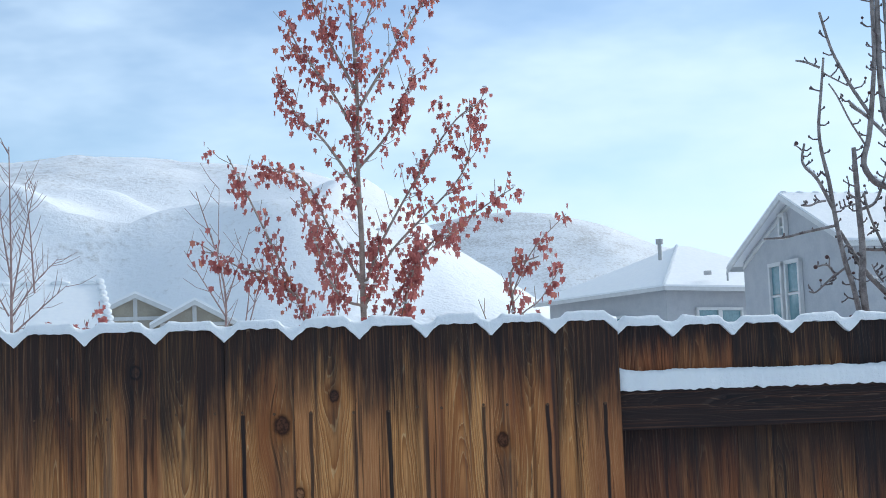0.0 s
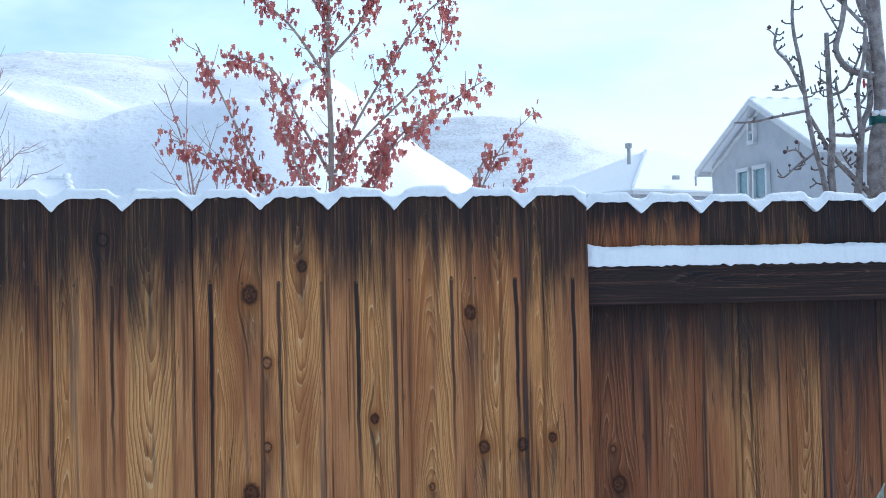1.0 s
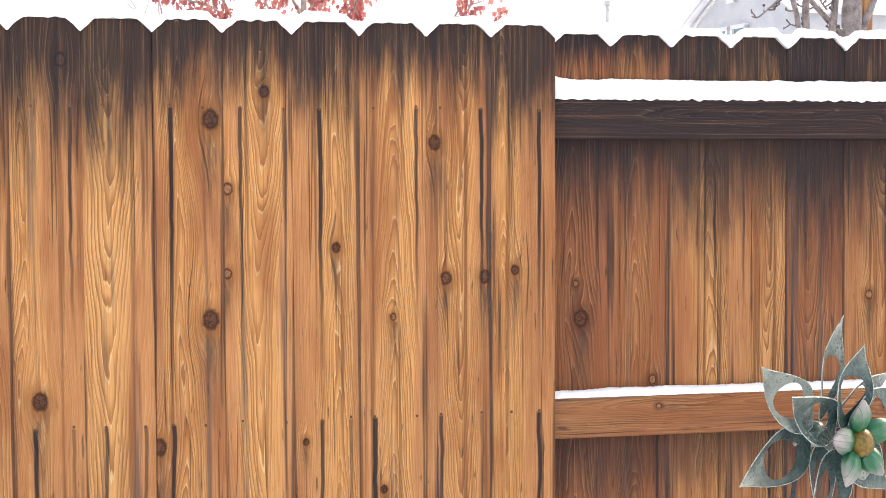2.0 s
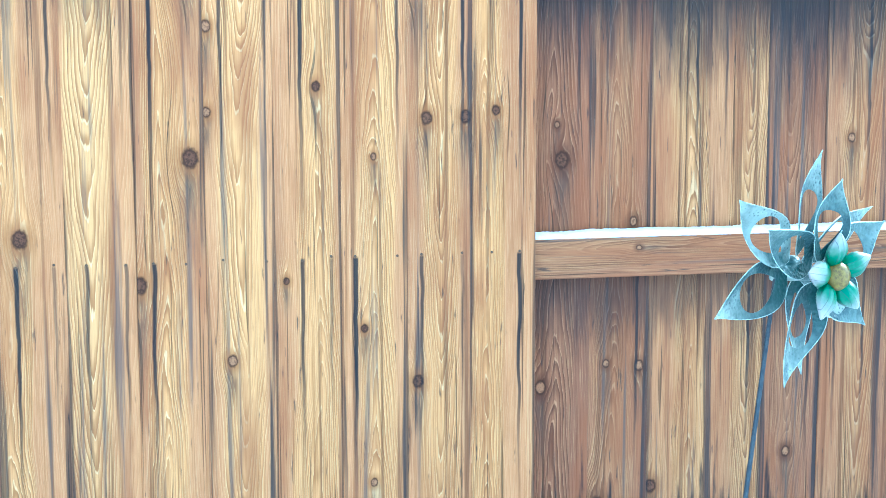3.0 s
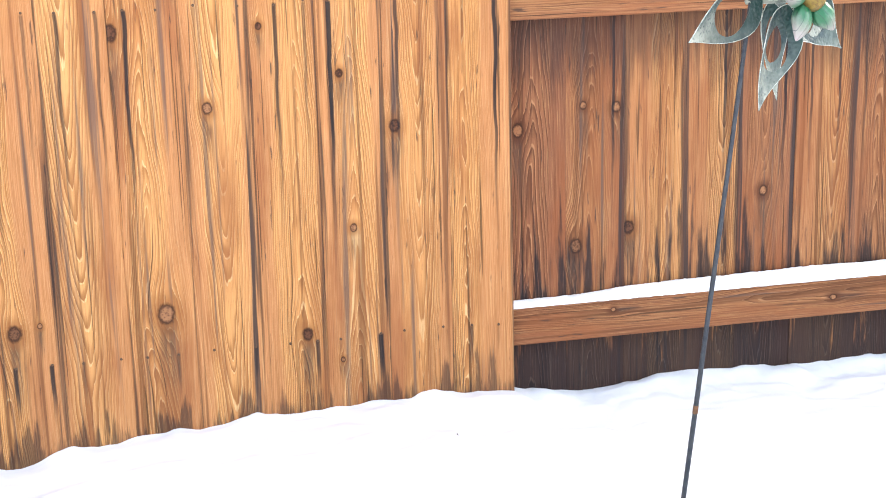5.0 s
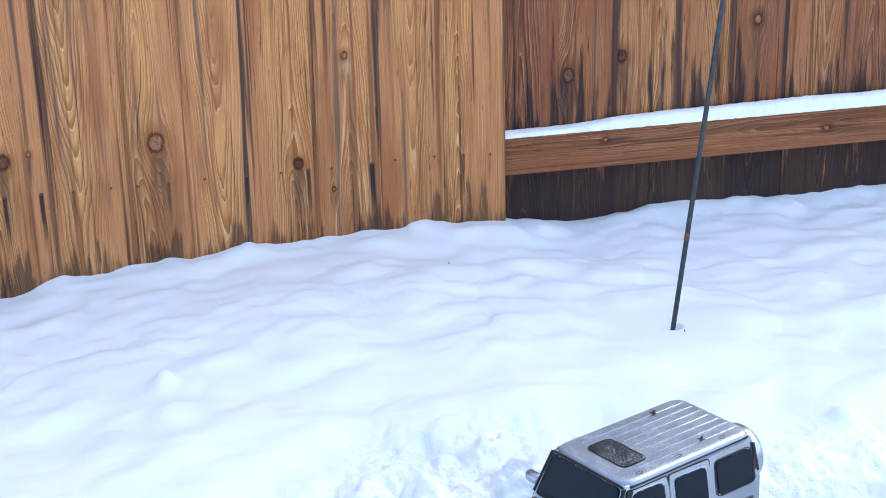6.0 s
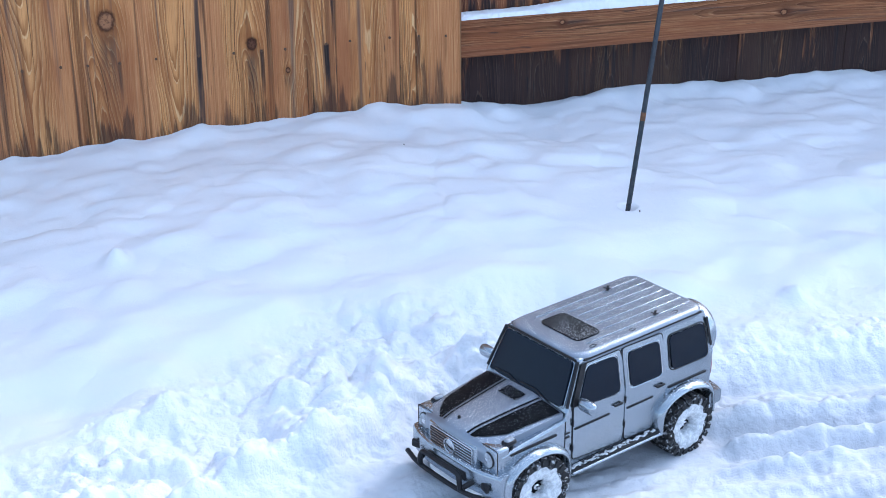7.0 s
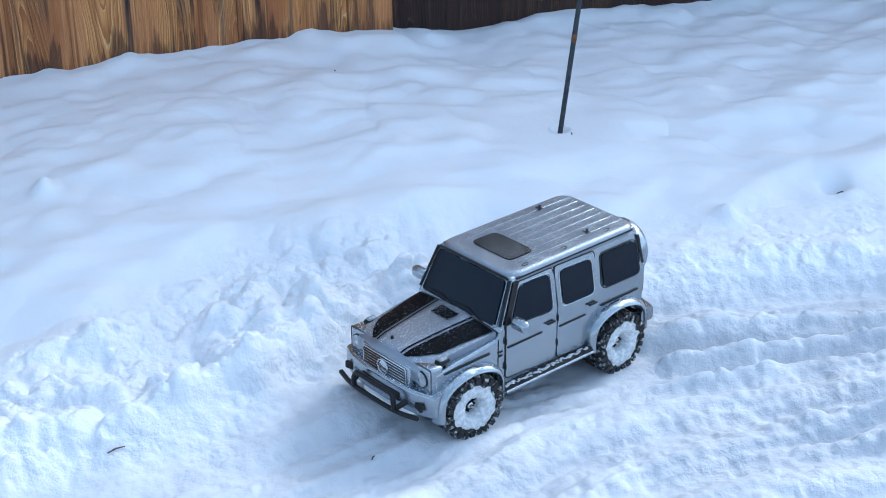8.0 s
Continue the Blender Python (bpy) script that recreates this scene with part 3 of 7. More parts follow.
def clods(x, y, size, k):
    """Rounded lumps of many heights: the highest dome of a jittered grid."""
    u, v = x / size, y / size
    ui, vi = np.floor(u).astype(int), np.floor(v).astype(int)
    best = np.zeros_like(x)
    ga, gb, gc = LATTICES[k % 6], LATTICES[(k + 1) % 6], LATTICES[(k + 2) % 6]
    for di in (-1, 0, 1):
        for dj in (-1, 0, 1):
            ci, cj = (ui + di) % 256, (vi + dj) % 256
            px, py = ui + di + ga[ci, cj], vi + dj + gb[ci, cj]
            r = 0.45 + 0.55 * gc[ci, cj]
            d2 = ((u - px) ** 2 + (v - py) ** 2) / r ** 2
            best = np.maximum(best, np.sqrt(np.maximum(0.0, 1 - d2)) * r * gc[ci, cj])
    return best * size


def ground_height(x, y):
    """Snow in the yard: wind-smoothed drift by the fence, a churned berm, and the packed track of the car."""
    yard = ss(y, -4.2, -2.6) * ss(-y, -4.0, -0.8)
    base = 0.050 + (0.012 * np.exp(-((x - 0.42) / 0.22) ** 2) - 0.055 * ss(-x, 0.0, 0.42) - 0.012 * ss(x, 0.65, 0.85)) * yard
    near = ss(y, -2.9, -2.4) * ss(-y, -1.0, 0.3) * ss(x, -1.5, -1.0) * ss(-x, -2.5, -2.0)
    soft = (fbm(x * 4.2 + y * 1.6, y * 6.5 - x * 1.2, 2, 0.45) - 0.5) * 0.034
    soft = soft + (fbm(x * 10 + 3.0, y * 13 + 5.0, 2, 0.4, 2) - 0.5) * 0.026
    soft = soft + clods(x + 0.03 * y, y * 0.8, 0.17, 2) * 0.075 * ss(-y, 0.10, 0.40) - (0.004 + 0.009 * ss(-x, 0.26, 0.42) + 0.007 * ss(x, 0.70, 0.76) * ss(-x, -1.02, -0.90)) * ss(y, -0.4, -0.1)
    z = base + soft * near - (0.012 * ss(x, -0.35, 0.0) + 0.009 * ss(x, 0.6, 0.8)) * ss(y, -0.6, -0.1) * (1 - ss(y, 0.3, 2.0))
    z = z + (fbm(x * 20, y * 12, 2, 0.5, 3) - 0.5) * 0.016 * ss(y, -0.14, -0.02) * near
    # the snow is level round the pole, with a small dimple
    pole = np.hypot(x - 0.833, y + 0.712)
    k = ss(pole, 0.22, 0.04)
    z = z * (1 - k) + (0.060 - 0.010 * ss(pole, 0.022, 0.006)) * k
    # one small peak where something lies under the snow
    z = z + 0.028 * np.exp(-((x + 0.115) / 0.020) ** 2 - ((y + 0.655) / 0.028) ** 2)
    # coordinates along and across the track, which bends away behind the car
    dx, dy = x - CAR_AT[0], y - CAR_AT[1]
    fx, fy = math.cos(radians(CAR_YAW)), math.sin(radians(CAR_YAW))
    along = -(dx * fx + dy * fy)
    across = dx * fy - dy * fx + 0.60 * np.maximum(0.0, along - 0.05) ** 1.5
    # where the car has churned the snow
    edge = -0.95 - 0.25 * ss(-x, -0.28, 0.35) + 0.02 * np.sin(x * 7.0) - 0.06 * ss(x, 0.55, 1.0) + 0.06 * (fbm(x * 9, y * 9, 2, 0.5, 1) - 0.5)
    inside = ss(edge - y, -0.05, 0.13 + 0.20 * ss(x, 0.55, 0.9)) * near
    fine = (fbm(x * 70, y * 70, 2, 0.5, 2) - 0.5)
    wide = fbm(x * 6 + 1.0, y * 6 + 2.0, 2, 0.5, 4)
    wx, wy = x + 0.030 * (fbm(x * 26, y * 26, 2, 0.5, 0) - 0.5), y + 0.030 * (fbm(x * 26 + 9.0, y * 26 + 4.0, 2, 0.5, 1) - 0.5)
    reach = 0.150 + 0.014 * np.sin(along * 9.0 + 1.0) + 0.03 * ss(along, 0.3, 0.6)
    # crumbs thrown up thickest along the rim of the lane and at the far edge of the churned snow
    rim = np.exp(-((across - reach - 0.075) / 0.050) ** 2) + 0.35 * np.exp(-((edge - y - 0.12) / 0.06) ** 2) * ss(-x, -0.3, 0.2)
    thick = np.clip(0.45 + rim * (0.6 + 0.9 * ss(wide, 0.32, 0.60)) + 0.5 * ss(wide, 0.46, 0.62), 0, 1.25)
    lump = clods(wx, wy, 0.095, 0) * 0.20 + clods(wx, wy, 0.050, 3) * 0.52 + clods(wx, wy, 0.026, 1) * 0.72 + clods(x + 0.3 * (wx - x), y, 0.013, 4) * 0.35
    berm = 0.020 * np.exp(-((across - reach - 0.085 - 0.04 * np.sin(along * 5.0)) / 0.060) ** 2) * (0.6 + 0.8 * fbm(along * 6.0, across * 5.0, 2, 0.5, 5))
    churned = berm * (1 - 0.7 * ss(along, 0.25, 0.5)) - 0.004 + 0.026 * (wide - 0.4) + lump * thick * (1 - 0.55 * ss(along, 0.25, 0.5)) + fine * 0.010 - 0.012 * ss(along, 0.25, 0.5)
    floor = ss(across, reach + 0.050, reach - 0.035)
    far_back = ss(along, 0.32, 0.6)
    # soft ruts of many passes, lying along the lane; crisper shoulders behind the car
    drift = fbm(along * 2.2 + 2.0, across * 3.0, 2, 0.5, 5) - 0.5
    ruts = fbm(along * 1.1 + 5.0, (across + 0.05 * drift) * 17, 3, 0.5, 1) - 0.5
    bent = across + 0.030 * drift
    phase = bent * 9.5 + 0.30 * np.sin(bent * 21.0 + 1.0)
    saw = phase - np.floor(phase)
    shoulder = ss(saw, 0.0, 0.70) * ss(saw, 1.0, 0.74)
    broken = ss(fbm(along * 4.0, across * 9.0, 2, 0.5, 0), 0.30, 0.62)
    tracks = 0.026 * (shoulder - 0.5) * (0.35 + 0.9 * broken) * ss(along, 0.22, 0.42) * (0.55 + 0.45 * ss(across, -0.22, -0.05))
    tracks = tracks + (clods(wx, wy, 0.030, 5) * 0.28 + clods(wx, wy, 0.016, 2) * 0.55) * ss(saw, 0.35, 0.72) * ss(along, 0.2, 0.4) * ss(fbm(x * 9, y * 9, 2, 0.5, 1), 0.40, 0.58)
    crumbs = (clods(wx, wy, 0.034, 2) * 0.28 + clods(wx, wy, 0.018, 4) * 0.6) * ss(fbm(x * 8, y * 8, 2, 0.5, 5), 0.47, 0.64)
    packed = -0.020 - 0.008 * ss(along, 0.0, 0.35) + 0.056 * ruts * (1 - 0.4 * far_back) + tracks + crumbs * (0.40 + 0.25 * far_back) + fine * 0.006 + (wide - 0.5) * 0.012
    packed = packed + 0.03 * ss(-along, 0.12, 0.5) * 0.4
    track = churned * (1 - floor) + packed * floor
    z = z * (1 - inside) + track * inside
    z = z - 0.035 * np.exp(-((x - 1.235) / 0.020) ** 2 - ((y + 1.03) / 0.020) ** 2) + 0.022 * np.exp(-((x - 0.995) / 0.022) ** 2 - ((y + 1.085) / 0.022) ** 2)
    churn = inside * (1 - 0.6 * floor)
    # the wheels have pressed their places flat
    for wx, wy, wz in WHEELS.values():
        p = CAR @ Vector((wx, wy, wz - 0.047))
        d = np.hypot(x - p.x, y - p.y)
        k = ss(d, 0.085, 0.03)
        z = z * (1 - k) + (p.z + 0.004) * k
    return z, churn, inside * floor


def graded(lo, hi, step, far, n):
    """Grid lines: fine from lo to hi, then wider and wider out to far."""
    mid = np.arange(lo, hi + step * 0.5, step)
    out = np.geomspace(step * 2, far, n)
    return np.concatenate([(lo - out)[::-1], mid, hi + out])


gxs = graded(-0.95, 1.75, 0.0042, 2600, 60)
gys = graded(-2.15, 0.06, 0.0042, 2600, 60)
GX, GY = np.meshgrid(gxs, gys, indexing="ij")
HEIGHTS, CHURN, PACKED_FLOOR = ground_height(GX, GY)
ground = sheet("ground", gxs, gys, HEIGHTS, GROUND_SNOW)
ground.data.attributes.new("churn", "FLOAT", "POINT").data.foreach_set("value", CHURN.ravel().astype(np.float32))
ground.data.attributes.new("packed", "FLOAT", "POINT").data.foreach_set("value", PACKED_FLOOR.ravel().astype(np.float32))
tagged(ground, "deep white snow over the yard, churned along the track", "snow", kind="structure")

# ---- hills ----


def hills():
    azs = np.radians(np.linspace(-62, 62, 420))
    rs = np.concatenate([np.linspace(260, 900, 110), np.linspace(912, 1700, 60)])
    A, R = np.meshgrid(azs, rs, indexing="ij")
    deg = np.degrees(A)
    x, y = R * np.sin(A), R * np.cos(A)
    near = np.interp(deg, [-62, -30, -12, -5, -3, 0, 3, 5.2, 7.6, 9, 11.2, 13.6, 17, 25, 62], [60, 108, 134, 144.5, 148, 146, 143, 140, 128, 115, 92, 66, 34, 10, 6])
    far = np.interp(deg, [-62, 4, 9, 11.5, 12.9, 14.5, 16.3, 18.2, 20.4, 26, 62], [60, 80, 106, 113, 114, 112, 105, 92, 82, 76, 60]) * 1500 / 900
    u = np.clip((R - 330) / 570, 0, 1)
    # a steep lower slope with spurs, a bench, and a smooth dome above it
    bench = 0.46 + 0.10 * (fbm(deg * 0.16 + 3.0, R / 500, 3, 0.5, 1) - 0.5)
    rise = 0.70 * ss(u, 0.0, bench) + 0.30 * ss(u, bench + 0.06, 1.0) ** 0.75
    z1 = near * rise * np.where(R > 900, np.exp(-((R - 900) / 420) ** 2), 1)
    v = np.clip((R - 1050) / 450, 0, 1)
    z2 = far * ss(v, 0, 1)
    fold = np.abs(fbm(x / 120, y / 210, 3, 0.5, 1) - 0.5) * 2
    mask = np.sin(np.pi * np.clip(u / 0.62, 0, 1)) ** 0.8
    z1 = z1 - fold * 46 * mask * (near / 150) + (fbm(x / 30, y / 34, 3, 0.55, 3) - 0.5) * 5 * ss(u, 0.05, 0.3)
    z2 = z2 + (fbm(x / 120, y / 120, 4, 0.5, 2) - 0.5) * 26 * np.sin(np.pi * v)
    z = np.maximum(z1, z2) - 1.0
    me = bpy.data.meshes.new("backdrop_hills")
    n, k = A.shape
    i, j = np.meshgrid(np.arange(n - 1), np.arange(k - 1), indexing="ij")
    a = (i * k + j).ravel()
    me.from_pydata(np.stack([x, y, z], -1).reshape(-1, 3).tolist(), [], np.stack([a, a + 1, a + k + 1, a + k], -1).tolist())
    me.polygons.foreach_set("use_smooth", np.ones(len(a), dtype=bool))
    me.materials.append(HILL)
    return tagged(new("backdrop_hills", me), "snow-covered rolling hills with sparse brown brush", "hill", kind="structure")


hills()

# ---- fence ----
PITCH = 0.1415
THICK = 0.016
fence = thing("wooden_fence", "brown cedar dog-ear picket fence with snow on its rails", "fence", kind="structure")
KNOTS = [(-.324, 1.688, .009), (-.026, 1.569, .013), (.084, 1.627, .008), (.443, 1.522, .010), (.467, 1.235, .009), (.352, 1.156, .005),
         (-.029, 1.158, .013), (-.372, 1.0, .012), (.051, .732, .008), (.331, .79, .006), (.447, .67, .009), (.35, .452, .006),
         (-.062, .295, .014), (-.378, .28, .011), (.232, 1.303, .007), (.008, 1.427, .008), (.006, 1.252, .007), (.552, 1.237, .009),
         (-.136, .898, .011), (.166, .897, .005), (.618, 1.25, .007), (.064, .537, .005), (-.325, .293, .004), (.316, .154, .004), (.24, .22, .009)]
KNOTS_BACK = [(.949, .998, .007), (.782, 1.138, .012), (.770, 1.215, .005), (.999, .388, .010), (.736, .63, .010), (.889, .678, .006), (.967, .67, .008),
              (.871, .354, .011), (1.472, 1.177, .007), (1.33, .45, .008)]
rng = random.Random(4)


def picket_mesh(width, height):
    """A dog-ear board with its foot at the origin."""
    bm = bmesh.new()
    h, w, ear = height, width / 2, 0.027
    prism(bm, [(-w, 0), (w, 0), (w, h - ear), (w - 0.029, h), (-w + 0.029, h), (-w, h - ear)], -THICK / 2, THICK / 2, 0.0016)
    return mesh_from(bm, "picket", WOOD)


def nail_mesh():
    bm = bmesh.new()
    lathe(bm, [(0.0030, 0.0), (0.0030, -0.0012), (0.0018, -0.0018)], "y", 8)
    return mesh_from(bm, "nail", NAIL, 40)


NAIL_MESH = nail_mesh()
PICKET_FOOT = -0.06


def add_picket(x0, x1, y_front, top, tone, head, foot, knots, nails, grain, soak=0.001):
    w = x1 - x0 + 0.0004
    c = (x0 + x1) / 2
    h = top - PICKET_FOOT
    ob = new("picket", picket_mesh(w, h))
    ob.parent = fence
    ob.matrix_basis = pose(c, y_front + THICK / 2 + rng.uniform(-0.0012, 0.0012), PICKET_FOOT, rng.uniform(-0.05, 0.05), rng.uniform(-0.012, 0.012), rng.uniform(-0.5, 0.5))
    mine = [(kx - c, kz - PICKET_FOOT, kr * 1.4) for kx, kz, kr in knots if x0 <= kx < x1][:4]
    for key, k in zip(("knot_a", "knot_b", "knot_c", "knot_d"), mine + [(9.0, 9.0, 0.01)] * 4):
        ob[key] = k
    ob["grain"] = grain
    ob["weather"] = (tone, head, foot)
    ob["nails"] = (h, *nails)
    ob["soak"] = (soak, 0.0, 0.0)
    for top_z in RAIL_TOPS:
        for nx in nails:
            n = new("nail", NAIL_MESH)
            n.parent = ob
            n.matrix_basis = pose(nx, -THICK / 2, top_z - 0.025 - PICKET_FOOT + rng.uniform(-0.004, 0.004))
    return ob


NAILS = {1: (-.028, .047), 2: (-.03, .049), 3: (-.037, .029), 4: (-.036, .054), 5: (-.012, .049), 6: (-.042, .049), 7: (-.04, .049), 8: (-.027, .035)}
HEADS = {-2: .26, -1: .26, 0: .28, 1: .24, 2: .26, 3: .15, 4: .11, 5: .16, 6: .11, 7: .13, 8: .22}
GRAINS = {-1: (0.0, 0.07, 150), 0: (0.01, 0.05, 170), 1: (-0.045, 0.03, 260), 2: (-0.020, -0.080, 150), 3: (-0.014, 0.055, 200), 4: (0.004, -0.06, 185), 5: (0.022, 0.045, 215), 6: (0.0, 0.07, 190), 7: (0.006, -0.055, 205), 8: (-0.04, 0.03, 260)}
for j in range(-16, 9):
    xa = (j - 4) * PITCH
    nails = NAILS.get(j, (-.038 + rng.uniform(-.008, .008), .040 + rng.uniform(-.008, .008)))
    grain = GRAINS.get(j, (rng.uniform(-.03, .03), rng.choice((-1, 1)) * rng.uniform(.03, .08), rng.uniform(170, 250)))
    add_picket(xa, xa + PITCH, 0.0, 1.775 + 0.004 * math.sin(j * 2.3), rng.uniform(0.0, 0.30), HEADS.get(j, rng.uniform(.1, .2)) * 1.3 + 0.06, 0.09 + 0.010 * max(0, j), KNOTS, nails, grain)
BACK_EDGES = [0.712, 0.848, 0.9885, 1.1285, 1.266, 1.407, 1.548]
BACK_EDGES += [1.548 + PITCH * k for k in range(1, 38)]
BACK_HEADS = [.10, .11, .34, .20, .42, .32]
BACK_SOAK = [.32, .30, .38, .31, .46, .36]
for j, (xa, xb) in enumerate(zip(BACK_EDGES, BACK_EDGES[1:])):
    add_picket(xa, xb, 0.055, 1.763 + 0.004 * math.sin(j * 1.7), (1.0, 0.78, 0.45, 0.62, 1.0, 0.60, 0.90)[j % 7] + rng.uniform(-.06, .06), BACK_HEADS[j % 6], 0.40, KNOTS_BACK,
               (-.036 + rng.uniform(-.006, .006), .038 + rng.uniform(-.006, .006)), (rng.uniform(-.03, .03), rng.choice((-1, 1)) * rng.uniform(.03, .08), rng.uniform(170, 260)) if j else (-.015, .07, 150.0), BACK_SOAK[j % 6])

# rails run behind the boards on one panel and in front of them on the next
for k, top in enumerate(RAIL_TOPS):
    bm = bmesh.new()
    prism(bm, [(-0.0445, 0), (0.0445, 0), (0.0445, 8.10), (-0.0445, 8.10)], -0.019, 0.019, 0.002)
    rail = part("rail", bm, WOOD, fence, m=pose(6.80, 0.0355, top - 0.0445, 0, -90, 0))
    rail["knot_a"], rail["knot_b"], rail["knot_c"], rail["knot_d"] = (0.0, 5.3, .008), (.02, 5.85, .006), (9.0, 9.0, .01), (9.0, 9.0, .01)
    rail["grain"] = (0.015, 0.03, 220.0)
    rail["weather"] = ((0.9, 0.97, 0.92)[k], (40.0, 0.001, 0.001)[k], 0.001)
    rail["nails"] = (8.10, 5.0, 5.0)
    rail["soak"] = (0.001, 0.0, 0.0)


# ---- snow on the fence ----
def fence_top(x, edges, top):
    """Height of the dog-ear outline at x."""
    for a, b in zip(edges, edges[1:]):
        if a <= x < b:
            d = min(x - a, b - x)
            return top - 0.027 * max(0.0, 1 - d / 0.029)
    return top - 0.027


def snow_ridge(name, xs, base, crest, y0, y1, label, droop=0.0, crust=1.0):
    """Snow lying along a narrow support: a rounded loaf, lathed along x."""
    bm = bmesh.new()
    rings = []
    n = 10
    for x, b, c in zip(xs, base, crest):
        ring = []
        for k in range(n + 1):
            t = math.pi * k / n
            yy = (y0 + y1) / 2 - math.cos(t) * (y1 - y0) / 2
            hump = math.sin(t) ** 0.42 if 0 < k < n else 0.0
            wob = 0.0030 * noise.noise((x * 48, k * 0.7, 3.0)) + 0.0022 * noise.noise((x * 130, k * 1.1, 7.0))
            wob *= crust
            hang = droop * (0.5 + 0.9 * noise.noise((x * 62, 1.0, 9.0))) * (1 - hump)
            ring.append(bm.verts.new((x, yy - wob * (1.2 if k < n / 2 else 0.2), b - hang + (c - b) * hump + wob * 0.8 * hump)))
        rings.append(ring)
    for p, q in zip(rings, rings[1:]):
        for k in range(n):
            bm.faces.new((p[k], p[k + 1], q[k + 1], q[k]))
        bm.faces.new((p[0], q[0], q[n], p[n]))
    bm.faces.new(rings[0])
    bm.faces.new(rings[-1])
    return part(name, bm, SNOW, fence, label, smooth=70)


def cap(edges, top, x0, x1, y0, y1, seed):
    xs = np.arange(x0, x1, 0.004)
    base = np.array([fence_top(x, edges, top) for x in xs])
    blur = np.convolve(np.pad(base, 12, mode="edge"), np.hanning(25) / np.hanning(25).sum(), "valid")
    lift = 0.011 + 0.012 * fbm(xs * 14, xs * 0 + seed, 2)
    return snow_ridge("snow_cap", xs, base - 0.0015, np.maximum(blur, base) + lift, y0, y1, "soft white snow capping the fence pickets", 0.004, 0.55)


FRONT_EDGES = [(j - 4) * PITCH for j in range(-16, 10)]
cap(FRONT_EDGES, 1.775, FRONT_EDGES[0], 0.708, -0.009, 0.024, 3.0)
cap(BACK_EDGES, 1.763, 0.715, 3.6, 0.045, 0.079, 8.0)
rx = np.arange(0.7105, 3.6, 0.004)
snow_ridge("snow_ledge", rx, rx * 0 + 1.6195, 1.661 + 0.006 * (fbm(rx * 14, rx * 0, 2) - 0.5) + 0.005 * ss(-rx, -0.74, -0.712), 0.011, 0.0545, "thick band of snow lying on the top rail", 0.007, 0.9)
snow_ridge("snow_ledge", rx, rx * 0 + 0.9675, 0.980 + 0.006 * fbm(rx * 8, rx * 0 + 4, 2) * ss(rx, 0.7, 0.8), 0.015, 0.0545, "thin strip of snow lying on the middle rail")
snow_ridge("snow_ledge", rx, rx * 0 + 0.2295, 0.240 + 0.019 * ss(rx, 0.72, 1.2) + 0.008 * (fbm(rx * 9, rx * 0 + 2, 2) - 0.5), 0.013, 0.0545, "strip of snow lying on the bottom rail")


# ---- model off-road car, one tenth of full size ----
car = thing("model_car", "silver radio-controlled off-road model car with black hood stripes, dusted with snow", "model car", m=CAR)
BW, BELT, ROOF = 0.0865, 0.138, 0.203          # half width at the doors, belt height, roof edge height


def side_y(z):
    """Half width of the cabin, which leans in above the belt."""
    return BW - max(0.0, z - BELT) / (ROOF - BELT) * 0.0125


def arc(cx, cz, r, a0, a1, n):
    return [(cx + r * math.cos(radians(a0 + (a1 - a0) * k / n)), cz + r * math.sin(radians(a0 + (a1 - a0) * k / n))) for k in range(n + 1)]


def rounded(pts, r, n=4):
    """Round the corners of a polygon."""
    out = []
    for i, p in enumerate(pts):
        p = Vector(p)
        a, b = Vector(pts[i - 1]) - p, Vector(pts[(i + 1) % len(pts)]) - p
        ra = min(r, a.length * 0.45, b.length * 0.45)
        p0, p1 = p + a.normalized() * ra, p + b.normalized() * ra
        for k in range(n + 1):
            t = k / n
            q = p0 * (1 - t) ** 2 + p * 2 * t * (1 - t) + p1 * t * t
            out.append((q.x, q.y))
    return out


def bevelled(ob, width, seg=3, angle=35):
    mod = ob.modifiers.new("bevel", "BEVEL")
    mod.width, mod.segments, mod.limit_method, mod.angle_limit = width, seg, "ANGLE", radians(angle)
    mod.harden_normals = True
    return ob


def body_tub():
    bm = bmesh.new()
    low = [(-0.352, 0.066)] + arc(-0.293, 0.046, 0.053, 158, 20, 12) + [(-0.236, 0.046), (-0.056, 0.046)] + arc(0.0, 0.048, 0.053, 176, 22, 12) + [(0.058, 0.066)]
    up = [(0.060, 0.112), (-0.058, 0.126), (-0.060, BELT), (-0.356, BELT)]
    prism(bm, low + up, -BW, BW)
    return bevelled(part("body", bm, SILVER, car, smooth=30), 0.004)


body = body_tub()


def bow(x, y):
    """The nose bends forward in the middle."""
    k = max(0.0, min(1.0, x / 0.06))
    return 0.010 * (1 - min(1.0, abs(y) / 0.088) ** 2.2) * k * k


